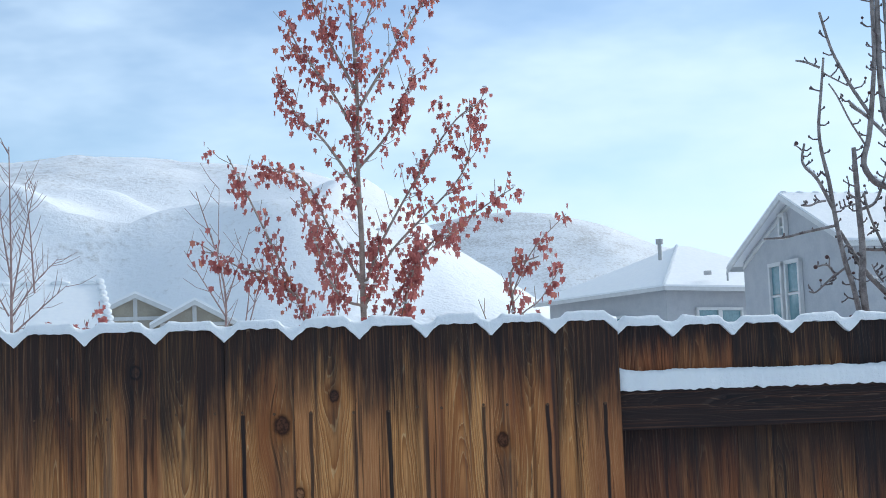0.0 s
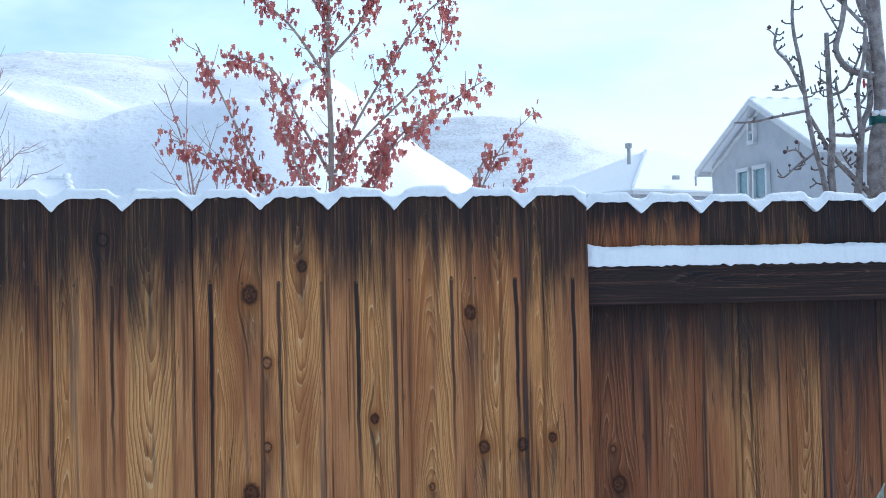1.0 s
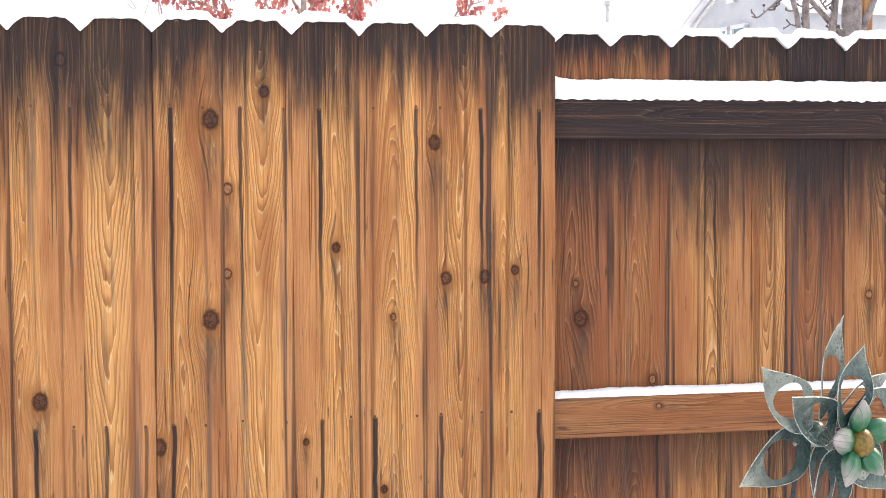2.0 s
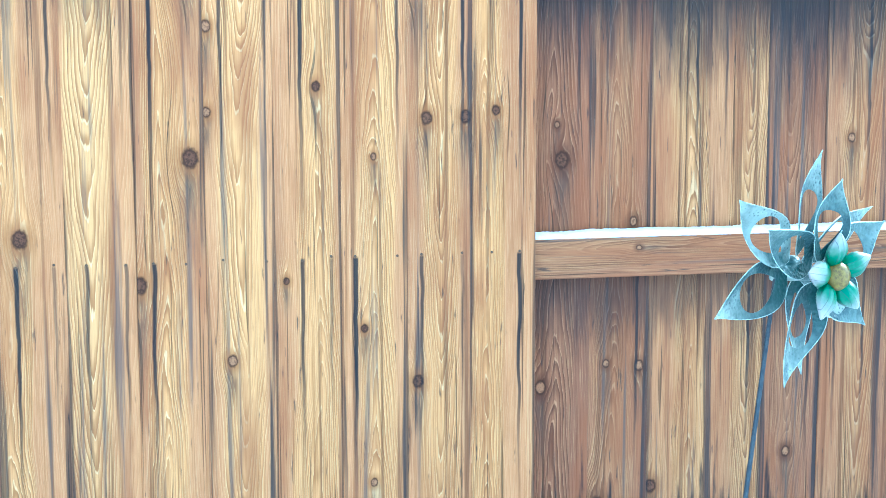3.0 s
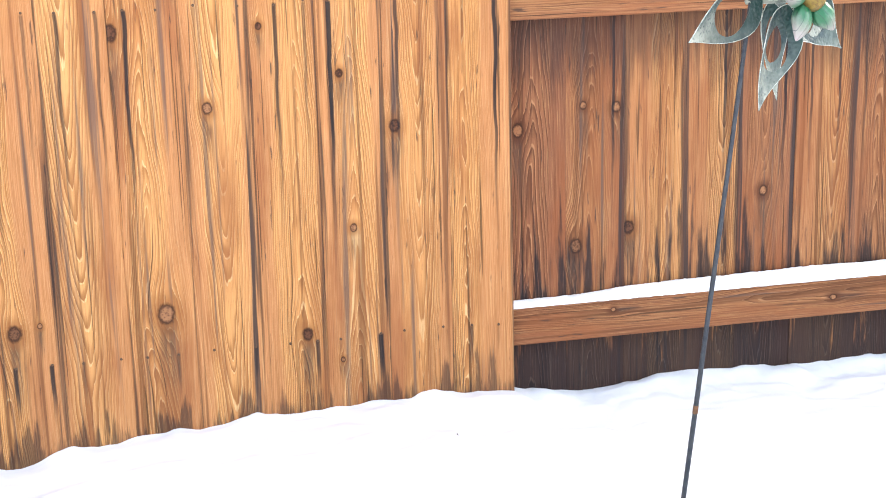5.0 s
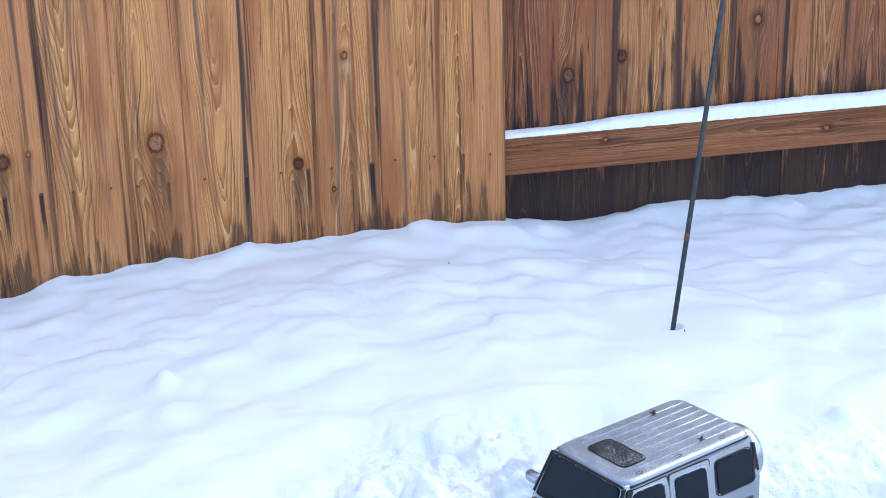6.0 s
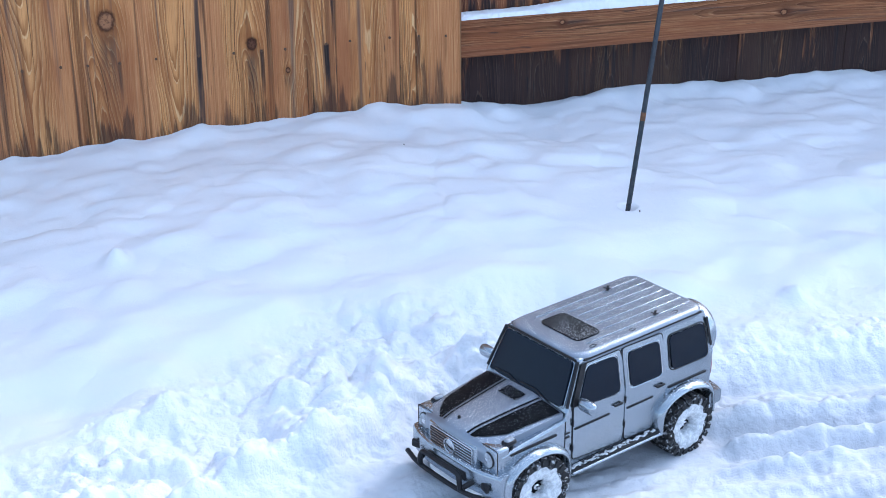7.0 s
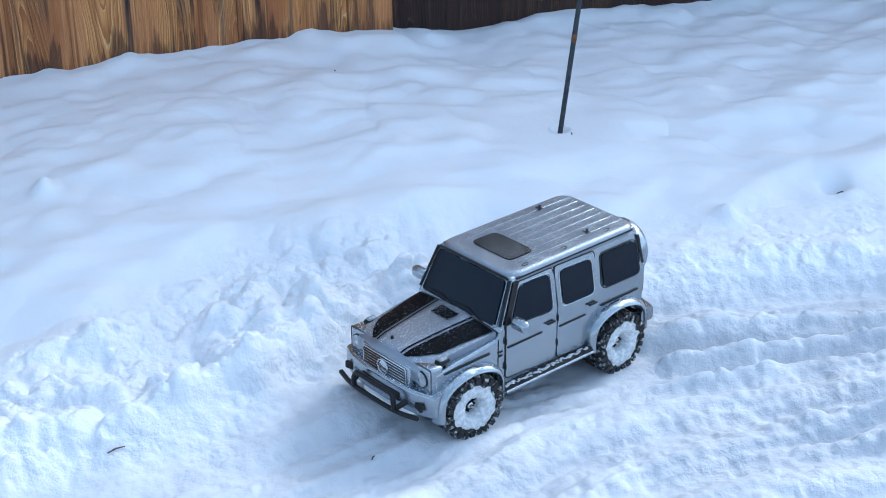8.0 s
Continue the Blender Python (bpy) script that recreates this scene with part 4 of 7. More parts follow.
def hood():
    bm = bmesh.new()
    pts = [(0.0652, 0.0610, 0.1085), (0.0648, 0.0640, 0.1120), (0.0625, 0.0662, 0.1163), (0.0565, 0.0690, 0.1203), (0.045, 0.0715, 0.1235), (0.01, 0.0755, 0.1278), (-0.025, 0.0785, 0.1313), (-0.057, 0.0805, 0.1338)]
    rings = []
    for x, w, z in pts:
        ring = []
        for k in range(25):
            t = -1 + 2 * k / 24
            ring.append(bm.verts.new((x + bow(x, t * w), t * w, z + hood_crown(t))))
        ring.append(bm.verts.new((x + bow(x, w), w, z - 0.012)))
        ring.insert(0, bm.verts.new((x + bow(x, w), -w, z - 0.012)))
        rings.append(ring)
    for p, q in zip(rings, rings[1:]):
        for k in range(len(p) - 1):
            bm.faces.new((p[k], p[k + 1], q[k + 1], q[k]))
    bm.faces.new(rings[0])
    bm.faces.new(rings[-1])
    return part("hood", bm, SILVER_SKY_TINT, car, "silver hood dusted with snow", smooth=40)


def hood_crown(t):
    """Height of the hood's cross-section: a raised middle between two shallow hollows."""
    return 0.0048 * (1 - abs(t) ** 3.5) + 0.0022 * (1 - max(0.0, min(1.0, (abs(t) - 0.30) / 0.22)))


hood_part = hood()


def hood_z(x, y):
    """Surface of the hood."""
    xs = [-0.057, -0.025, 0.01, 0.045, 0.0565, 0.0625, 0.0648]
    z = float(np.interp(x, xs, [0.1338, 0.1313, 0.1278, 0.1235, 0.1203, 0.1163, 0.1120]))
    w = float(np.interp(x, xs, [0.0805, 0.0785, 0.0755, 0.0715, 0.0690, 0.0662, 0.0640]))
    return z + hood_crown(max(-1.0, min(1.0, y / w)))


def on_hood(name, outline, lift, material, label=""):
    """A thin panel that follows the hood."""
    bm = bmesh.new()
    x0, x1 = outline[0], outline[1]
    rows = []
    for i in range(13):
        u = i / 12
        x = x0 + (x1 - x0) * u
        ya, yb = outline[2](u), outline[3](u)
        rows.append([bm.verts.new((x + bow(x, ya + (yb - ya) * k / 6), ya + (yb - ya) * k / 6, hood_z(x, ya + (yb - ya) * k / 6) + lift)) for k in range(7)])
    faces = []
    for p, q in zip(rows, rows[1:]):
        for k in range(6):
            faces.append(bm.faces.new((p[k], p[k + 1], q[k + 1], q[k])))
    bmesh.ops.solidify(bm, geom=faces, thickness=0.0006)
    return part(name, bm, material, hood_part, label, smooth=40)


for sgn in (1, -1):
    on_hood("hood_stripe", (0.0590, -0.0545, lambda u, s=sgn: s * (0.0300 + 0.010 * u), lambda u, s=sgn: s * (0.036 + 0.0250 * min(1.0, u * 4.0) ** 0.6 + 0.0165 * u)), 0.0012, BLACK_PAINT, "glossy black hood stripe")
    on_hood("pinstripe", (0.0590, -0.0545, lambda u, s=sgn: s * (0.0235 + 0.010 * u), lambda u, s=sgn: s * (0.0266 + 0.010 * u)), 0.0012, BLACK_PAINT)
on_hood("hood_vent", (-0.024, -0.046, lambda u: -0.019, lambda u: 0.017), 0.001, SUNROOF, "black hood vent full of snow")
bm = bmesh.new()
lathe(bm, [(0.0022, 0.0), (0.0024, 0.004), (0.0015, 0.0055)], "z", 10)
part("hood_pin", bm, PLASTIC, hood_part, m=pose(0.055, -0.008, hood_z(0.048, -0.008) - 0.002), smooth=40)
bm = bmesh.new()
lathe(bm, [(0.0034, 0.0), (0.0034, 0.002), (0.0022, 0.0032)], "z", 10)
part("hood_pin", bm, PLASTIC, hood_part, m=pose(-0.004, 0.054, hood_z(-0.004, 0.054)), smooth=40)

# cabin: a leaning box with a rounded roof
def cabin():
    bm = bmesh.new()
    rings = []
    for z, xf, xr in ((BELT - 0.006, -0.057, -0.356), (0.170, -0.0745, -0.350), (ROOF, -0.0905, -0.343)):
        w = side_y(z)
        rings.append([bm.verts.new(p) for p in ((xf, w, z), (xr, w, z), (xr, -w, z), (xf, -w, z))])
    for p, q in zip(rings, rings[1:]):
        for k in range(4):
            bm.faces.new((p[k], p[(k + 1) % 4], q[(k + 1) % 4], q[k]))
    bm.faces.new(rings[0])
    bm.faces.new(rings[-1])
    return bevelled(part("cabin", bm, SILVER, car), 0.004)


cabin_part = cabin()


def roof():
    bm = bmesh.new()
    out = rounded([(-0.089, 0.0760), (-0.345, 0.0760), (-0.345, -0.0760), (-0.089, -0.0760)], 0.024, 7)
    levels = ((-0.0080, 0.990), (-0.0040, 1.004), (-0.0010, 1.004), (0.0016, 0.994), (0.0038, 0.972), (0.0054, 0.938), (0.0063, 0.895), (0.0067, 0.84), (0.0068, 0.76))
    rings = []
    for h, s in levels:
        rings.append([bm.verts.new((-0.217 + (x + 0.217) * (1 - (1 - s) * 0.62), y * s, ROOF - 0.002 + h)) for x, y in out])
    n = len(out)
    for p, q in zip(rings, rings[1:]):
        for k in range(n):
            bm.faces.new((p[k], p[(k + 1) % n], q[(k + 1) % n], q[k]))
    bm.faces.new(rings[0])
    bm.faces.new(rings[-1])
    return part("roof", bm, SILVER_SKY_TINT, car, "silver ribbed roof dusted with snow", smooth=45)


roof_part = roof()
ROOF_TOP = ROOF + 0.0048
for k in range(7):
    bm = bmesh.new()
    y = -0.0525 + 0.0175 * k
    xs = -0.175 if abs(y) < 0.04 else -0.125
    box(bm, ((xs - 0.332) / 2, y, ROOF_TOP + 0.0004), (abs(-0.332 - xs), 0.0016, 0.0016), 0.0005)
    part("roof_rib", bm, SILVER, roof_part, smooth=50)
bm = bmesh.new()
prism_pts = rounded([(-0.119, -0.039), (-0.167, -0.039), (-0.167, 0.041), (-0.119, 0.041)], 0.011)
a = [bm.verts.new((x, y, ROOF_TOP)) for x, y in prism_pts]
b = [bm.verts.new((x, y, ROOF_TOP + 0.0016)) for x, y in prism_pts]
bm.faces.new(b)
for k in range(len(a)):
    bm.faces.new((a[k], a[(k + 1) % len(a)], b[(k + 1) % len(a)], b[k]))
part("sunroof", bm, SUNROOF, roof_part, "black sunroof speckled with snow", smooth=30)
for px, py in ((-0.128, 0.0625), (-0.205, 0.0625), (-0.292, 0.0625)):
    bm = bmesh.new()
    ring = [(px + 0.006 * math.cos(t), py + 0.0028 * math.sin(t), ROOF_TOP + 0.0004) for t in (math.tau * k / 16 for k in range(16))]
    tube(bm, ring, 0.0005, 5, closed=True)
    part("roof_rack_cover", bm, PLASTIC, roof_part, smooth=50)
for px, py in ((-0.262, 0.052), (-0.268, -0.051)):
    bm = bmesh.new()
    lathe(bm, [(0.002, 0.0), (0.002, 0.008), (0.001, 0.009)], "z", 8)
    tube(bm, [(-0.006, -0.003, 0.006), (0.0, 0.0, 0.0065), (0.006, 0.002, 0.006)], 0.001, 5)
    tube(bm, [(-0.003, 0.005, 0.004), (0.0, 0.0, 0.005), (0.004, -0.005, 0.005)], 0.001, 5)
    part("body_clip", bm, PLASTIC, roof_part, "black body clip", m=pose(px, py, ROOF_TOP - 0.001), smooth=50)


def panel_on_side(name, outline, sgn, lift, material, parent, label="", thick=0.0012):
    """A thin panel on the side of the car, whose outline is given in x and z; it bends in at the belt."""
    bm = bmesh.new()
    bm.faces.new([bm.verts.new((x, 0, z)) for x, z in outline])
    bmesh.ops.bisect_plane(bm, geom=bm.verts[:] + bm.edges[:] + bm.faces[:], plane_co=(0, 0, BELT), plane_no=(0, 0, 1))
    out = bmesh.ops.extrude_face_region(bm, geom=bm.faces[:])
    top = {v for v in out["geom"] if isinstance(v, bmesh.types.BMVert)}
    for v in bm.verts:
        v.co.y = sgn * (side_y(v.co.z) + lift - (0.0 if v in top else thick))
    return part(name, bm, material, parent, label, smooth=30)


def line_on_side(name, outline, sgn, lift, r, material, parent):
    bm = bmesh.new()
    tube(bm, [(x, sgn * (side_y(z) + lift), z) for x, z in outline], r, 5, closed=True)
    return part(name, bm, material, parent, smooth=60)


DOORS = [[(-0.070, 0.058), (-0.168, 0.052), (-0.168, 0.195), (-0.097, 0.195), (-0.070, 0.142)],
         [(-0.1715, 0.052), (-0.226, 0.050), (-0.252, 0.090), (-0.252, 0.193), (-0.1715, 0.195)]]
WINDOWS = [[(-0.079, 0.1395), (-0.159, 0.1350), (-0.159, 0.189), (-0.103, 0.1905)],
           [(-0.181, 0.1340), (-0.243, 0.1325), (-0.243, 0.1845), (-0.181, 0.1865)],
           [(-0.265, 0.1330), (-0.340, 0.1320), (-0.336, 0.1835), (-0.265, 0.1835)]]
for sgn in (1, -1):
    for k, d in enumerate(DOORS):
        door = panel_on_side("door", rounded(d, 0.006), sgn, 0.0012, SILVER, car, "silver car door with dark seams")
        line_on_side("door_seam", rounded(d, 0.006), sgn, 0.0006, 0.0011, PLASTIC, door)
        w = WINDOWS[k]
        big = [(x + (0.0025 if i in (0, 3) else -0.0025), z + (-0.0022 if i < 2 else 0.0018)) for i, (x, z) in enumerate(w)]
        win = panel_on_side("window", rounded(w, 0.009), sgn, 0.0028, TINT, door, "dark tinted window")
        line_on_side("window_trim", rounded(big, 0.010), sgn, 0.0012, 0.0008, CHROME, door)
        bm = bmesh.new()
        hx = (-0.155, -0.240)[k]
        box(bm, (hx, sgn * (BW + 0.0045), 0.117), (0.017, 0.003, 0.0034), 0.0012)
        box(bm, (hx + 0.006, sgn * (BW + 0.0025), 0.117), (0.003, 0.004, 0.003), 0.0008)
        box(bm, (hx - 0.006, sgn * (BW + 0.0025), 0.117), (0.003, 0.004, 0.003), 0.0008)
        part("handle", bm, PLASTIC, door, "black door handle", smooth=40)
        bm = bmesh.new()
        xa, xb = ((-0.073, -0.140), (-0.175, -0.228))[k]
        box(bm, ((xa + xb) / 2, sgn * (BW + 0.0015), 0.1065 - 0.004 * k), (abs(xb - xa), 0.0022, 0.0032), 0.0009)
        part("side_trim", bm, PLASTIC, door, "black rubbing strip", smooth=40)
        for hz in (0.078, 0.118):
            bm = bmesh.new()
            hinge_x = DOORS[k][0][0] + 0.0008
            tube(bm, [(hinge_x, sgn * (BW + 0.0022), hz - 0.005), (hinge_x, sgn * (BW + 0.0022), hz + 0.005)], 0.0014, 6)
            part("hinge", bm, PLASTIC, door, smooth=50)
    q = panel_on_side("window", rounded(WINDOWS[2], 0.009), sgn, 0.0020, TINT, cabin_part, "dark tinted window")
    line_on_side("window_trim", rounded([(x + (0.0025 if i in (0, 3) else -0.0025), z + (-0.0022 if i < 2 else 0.0018)) for i, (x, z) in enumerate(WINDOWS[2])], 0.010), sgn, 0.0008, 0.0008, PLASTIC, cabin_part)
    bm = bmesh.new()
    box(bm, (-0.300, sgn * (BW + 0.0008), 0.1050), (0.080, 0.0022, 0.0032), 0.0009)
    part("side_trim", bm, PLASTIC, body, "black rubbing strip", smooth=40)
    bm = bmesh.new()
    box(bm, (0.002, sgn * (BW + 0.0008), 0.1095), (0.084, 0.0022, 0.0032), 0.0009)
    part("side_trim", bm, PLASTIC, body, "black rubbing strip", smooth=40)
    bm = bmesh.new()
    box(bm, (-0.060, sgn * (BW + 0.0006), 0.104), (0.010, 0.0012, 0.0022), 0.0003)
    box(bm, (-0.060, sgn * (BW + 0.0006), 0.098), (0.008, 0.0012, 0.0030), 0.0003)
    part("badge", bm, PLASTIC, body, smooth=40)
    bm = bmesh.new()
    tube(bm, [(-0.056, sgn * (BW + 0.0002), 0.062), (-0.0565, sgn * (BW + 0.0002), 0.124)], 0.0007, 5)
    part("body_seam", bm, PLASTIC, body, smooth=60)
    # black strips down the front and rear pillars
    for pts in ([(-0.0665, 0.142), (-0.0765, 0.142), (-0.1020, 0.1965), (-0.0915, 0.1965)], [(-0.3455, 0.146), (-0.3495, 0.146), (-0.3450, 0.190), (-0.3405, 0.190)]):
        panel_on_side("pillar_strip", pts, sgn, 0.0030, PLASTIC, cabin_part, "black pillar strip")
    # drip rail above the doors
    bm = bmesh.new()
    tube(bm, [(-0.100, sgn * 0.0752, ROOF - 0.003), (-0.334, sgn * 0.0752, ROOF - 0.003)], 0.0020, 6)
    part("drip_rail", bm, PLASTIC, roof_part, "black drip rail", smooth=60)
    # mirror
    bm = bmesh.new()
    box(bm, (-0.080, sgn * 0.1045, 0.147), (0.016, 0.031, 0.018), 0.0075, 4)
    mir = part("mirror", bm, SILVER, car, "silver door mirror", smooth=50)
    bm = bmesh.new()
    tube(bm, [(-0.084, sgn * 0.085, 0.141), (-0.083, sgn * 0.096, 0.144)], 0.0024, 6)
    part("mirror_arm", bm, SILVER, mir, smooth=60)
    # flares
    for cx, cz in ((0.0, 0.048), (-0.293, 0.046)):
        bm = bmesh.new()
        rings = []
        for i in range(25):
            t = radians(188 - 196 * i / 24)
            ring = []
            c, n = math.cos(t), math.sin(t)
            boxy = 1 / max(abs(c) ** 3.2 + abs(n) ** 3.2, 1e-6) ** (1 / 3.2)
            for rr, yy in ((0.0500, 0.083), (0.0500, 0.0990), (0.0515, 0.1010), (0.0555, 0.1000), (0.0590, 0.0930), (0.0600, 0.083)):
                ring.append(bm.verts.new((cx + rr * 1.04 * boxy * c, sgn * yy, cz + rr * 0.93 * (0.75 + 0.25 * boxy) * n)))
            rings.append(ring)
        for p, q2 in zip(rings, rings[1:]):
            for k in range(6):
                bm.faces.new((p[k], p[(k + 1) % 6], q2[(k + 1) % 6], q2[k]))
        bm.faces.new(rings[0])
        bm.faces.new(rings[-1])
        part("fender_flare", bm, SILVER, car, "silver fender flare", smooth=50)
    # running board
    bm = bmesh.new()
    box(bm, (-0.147, sgn * 0.0925, 0.046), (0.174, 0.014, 0.005), 0.002)
    board = part("running_board", bm, PLASTIC, car, "black running board with snow on it", smooth=40)
    bm = bmesh.new()
    tube(bm, [(-0.060, sgn * 0.1005, 0.0450), (-0.234, sgn * 0.1005, 0.0430)], 0.0024, 8)
    part("running_board_tube", bm, SILVER, board, smooth=60)
    bm = bmesh.new()
    for k in range(60):
        box(bm, (-0.066 - 0.162 * k / 59, sgn * (0.0925 + rng.uniform(-0.003, 0.003)), 0.0488), (rng.uniform(0.002, 0.006), rng.uniform(0.002, 0.006), rng.uniform(0.001, 0.003)), 0.0007, 1)
    part("snow_crust", bm, PACKED_SNOW, board, "snow caught on the running board", smooth=60)
    # front lamp and indicator
    bm = bmesh.new()
    box(bm, (0.055, sgn * 0.0685, 0.1025), (0.024, 0.034, 0.040), 0.0045, 3)
    wing = part("headlight_housing", bm, SILVER, car, "silver headlight surround", smooth=45)
    bm = bmesh.new()
    tube(bm, [(0.0655, sgn * (0.0685 + y), 0.1025 + z) for y, z in rounded([(-0.0160, -0.0195), (0.0166, -0.0195), (0.0166, 0.0195), (-0.0160, 0.0195)], 0.004)], 0.0008, 5, closed=True)
    part("housing_seam", bm, PLASTIC, wing, smooth=60)
    bm = bmesh.new()
    lathe(bm, [(0.0125, 0.063), (0.0125, 0.0658), (0.0110, 0.0664)], "x", 28)
    part("headlight_bezel", bm, PLASTIC, wing, m=pose(0.0022, sgn * 0.0675, 0.1030), smooth=40)
    bm = bmesh.new()
    lathe(bm, [(0.0108, 0.0655), (0.0108, 0.0668), (0.0085, 0.0676), (0.0035, 0.0680)], "x", 28)
    part("headlight", bm, LAMP_GLASS, wing, "round clear headlight", m=pose(0.0022, sgn * 0.0675, 0.1030), smooth=60)
    bm = bmesh.new()
    lathe(bm, [(0.0036, 0.067), (0.0036, 0.0684), (0.0026, 0.0688)], "x", 20)
    part("headlight_bulb", bm, CHROME, wing, m=pose(0.0022, sgn * 0.0675, 0.1030), smooth=60)
    bm = bmesh.new()
    box(bm, (0.037, sgn * 0.0755, 0.1225), (0.020, 0.013, 0.007), 0.003, 3)
    ind = part("indicator_base", bm, PLASTIC, car, "dark indicator base", smooth=45)
    bm = bmesh.new()
    box(bm, (0.037, sgn * 0.0755, 0.1260), (0.015, 0.009, 0.006), 0.003, 3)
    part("indicator", bm, LAMP_GLASS, ind, "clear indicator lens", smooth=45)

# windscreen
def screen():
    w0, w1 = 0.0755, 0.0675
    z0, z1 = 0.1405, 0.1985
    fx = lambda z: -0.057 - (z - (BELT - 0.006)) / (ROOF - BELT + 0.006) * 0.0335
    pts = rounded([(-w0, z0), (w0, z0), (w1, z1), (-w1, z1)], 0.006)
    bm = bmesh.new()
    a = [bm.verts.new((fx(z) + 0.0004, y, z)) for y, z in pts]
    b = [bm.verts.new((fx(z) + 0.0032 + 0.003 * (1 - (y / w0) ** 2), y, z + 0.001)) for y, z in pts]
    bm.faces.new(b)
    bm.faces.new(a)
    n = len(a)
    for k in range(n):
        bm.faces.new((a[k], a[(k + 1) % n], b[(k + 1) % n], b[k]))
    bmesh.ops.triangulate(bm, faces=[f for f in bm.faces if len(f.verts) > 4])
    ob = part("windscreen", bm, TINT, car, "dark tinted windscreen", smooth=40)
    bm = bmesh.new()
    big = rounded([(-w0 - 0.003, z0 - 0.002), (w0 + 0.003, z0 - 0.002), (w1 + 0.003, z1 + 0.001), (-w1 - 0.003, z1 + 0.001)], 0.007)
    tube(bm, [(fx(z) + 0.0012, y, z) for y, z in big], 0.0012, 6, closed=True)
    part("windscreen_seal", bm, SILVER, ob, "silver windscreen surround", smooth=60)
    bm = bmesh.new()
    tube(bm, [(fx(z1) + 0.0010, y, z1 + 0.0032) for y in (-0.070, -0.035, 0.0, 0.035, 0.070)], 0.0021, 6)
    for sg in (1, -1):
        tube(bm, [(fx(z0) - 0.0005, sg * (w0 + 0.0078), z0 + 0.001), (fx(z1) - 0.0005, sg * (w1 + 0.0065), z1 + 0.002)], 0.0026, 6)
    part("windscreen_rubber", bm, PLASTIC, ob, "black rubber round the windscreen", smooth=60)
    bm = bmesh.new()
    tube(bm, [(fx(0.145) + 0.007, 0.052, 0.139), (fx(0.15) + 0.0075, 0.02, 0.1475), (fx(0.15) + 0.008, -0.008, 0.146)], 0.0011, 5)
    tube(bm, [(fx(0.145) + 0.007, -0.004, 0.139), (fx(0.15) + 0.0075, -0.035, 0.1475), (fx(0.15) + 0.008, -0.062, 0.146)], 0.0011, 5)
    part("wiper", bm, PLASTIC, ob, smooth=60)


screen()

# grille
bm = bmesh.new()
box(bm, (0.066, 0, 0.0980), (0.018, 0.102, 0.036), 0.004, 3)
grille = part("grille", bm, SILVER, car, "silver grille with chrome bars", smooth=45)
bm = bmesh.new()
box(bm, (0.0745, 0, 0.0975), (0.004, 0.090, 0.028), 0.0018)
part("grille_backing", bm, PLASTIC, grille, smooth=45)
bm = bmesh.new()
tube(bm, [(0.0762, y, z) for y, z in rounded([(-0.045, 0.0835), (0.045, 0.0835), (0.045, 0.1115), (-0.045, 0.1115)], 0.004)], 0.0012, 6, closed=True)
part("grille_frame", bm, CHROME, grille, "chrome grille frame", smooth=60)
for k in range(6):
    bm = bmesh.new()
    box(bm, (0.0772, 0, 0.0868 + 0.0043 * k), (0.0026, 0.088, 0.0013), 0.0005, 1)
    part("grille_bar", bm, CHROME, grille, smooth=45)
bm = bmesh.new()
tube(bm, [(0.0796, 0.0105 * math.cos(t), 0.0975 + 0.0105 * math.sin(t)) for t in (math.tau * k / 28 for k in range(28))], 0.0013, 6, closed=True)
lathe(bm, [(0.0088, 0.0778), (0.0088, 0.0790), (0.003, 0.0800)], "x", 24)
part("emblem", bm, CHROME, grille, "plain round chrome emblem", m=Matrix.Identity(4), smooth=50)
for v in bpy.data.objects["emblem"].data.vertices:
    if v.co.z < 0.05:
        v.co.z += 0.0975

# front bumper
def bumper(name, xc, zc, depth, h, half, label, bow):
    bm = bmesh.new()
    rings = []
    prof = rounded([(-depth / 2, -h / 2), (depth / 2, -h / 2), (depth / 2, h / 2), (-depth / 2, h / 2)], 0.005, 3)
    n = 20
    for i in range(n + 1):
        s = -1 + 2 * i / n
        back = bow * (abs(s) ** 3.2)
        shrink = 1 - 0.10 * max(0.0, abs(s) - 0.9) / 0.1
        rings.append([bm.verts.new((xc + (px - back), s * half, zc + pz * shrink)) for px, pz in prof])
    for p, q in zip(rings, rings[1:]):
        for k in range(len(p)):
            bm.faces.new((p[k], p[(k + 1) % len(p)], q[(k + 1) % len(p)], q[k]))
    bm.faces.new(rings[0])
    bm.faces.new(rings[-1])
    return part(name, bm, SILVER, car, label, smooth=45)


fb = bumper("front_bumper", 0.065, 0.0690, 0.038, 0.036, 0.0950, "silver front bumper with dark inlets", 0.016)
bumper("rear_bumper", -0.362, 0.061, 0.026, 0.024, 0.0985, "silver rear bumper", -0.010)
bm = bmesh.new()
box(bm, (0.0825, 0.0, 0.0690), (0.005, 0.080, 0.014), 0.0018)
part("bumper_intake", bm, PLASTIC, fb, "black centre intake", smooth=45)
for sgn in (1, -1):
    bm = bmesh.new()
    box(bm, (0.0757, sgn * 0.0670, 0.0665), (0.006, 0.031, 0.0115), 0.0018, 2, Matrix.Rotation(radians(-sgn * 14), 3, "Z").copy())
    part("bumper_vent", bm, PLASTIC, fb, "black bumper vent", smooth=45)
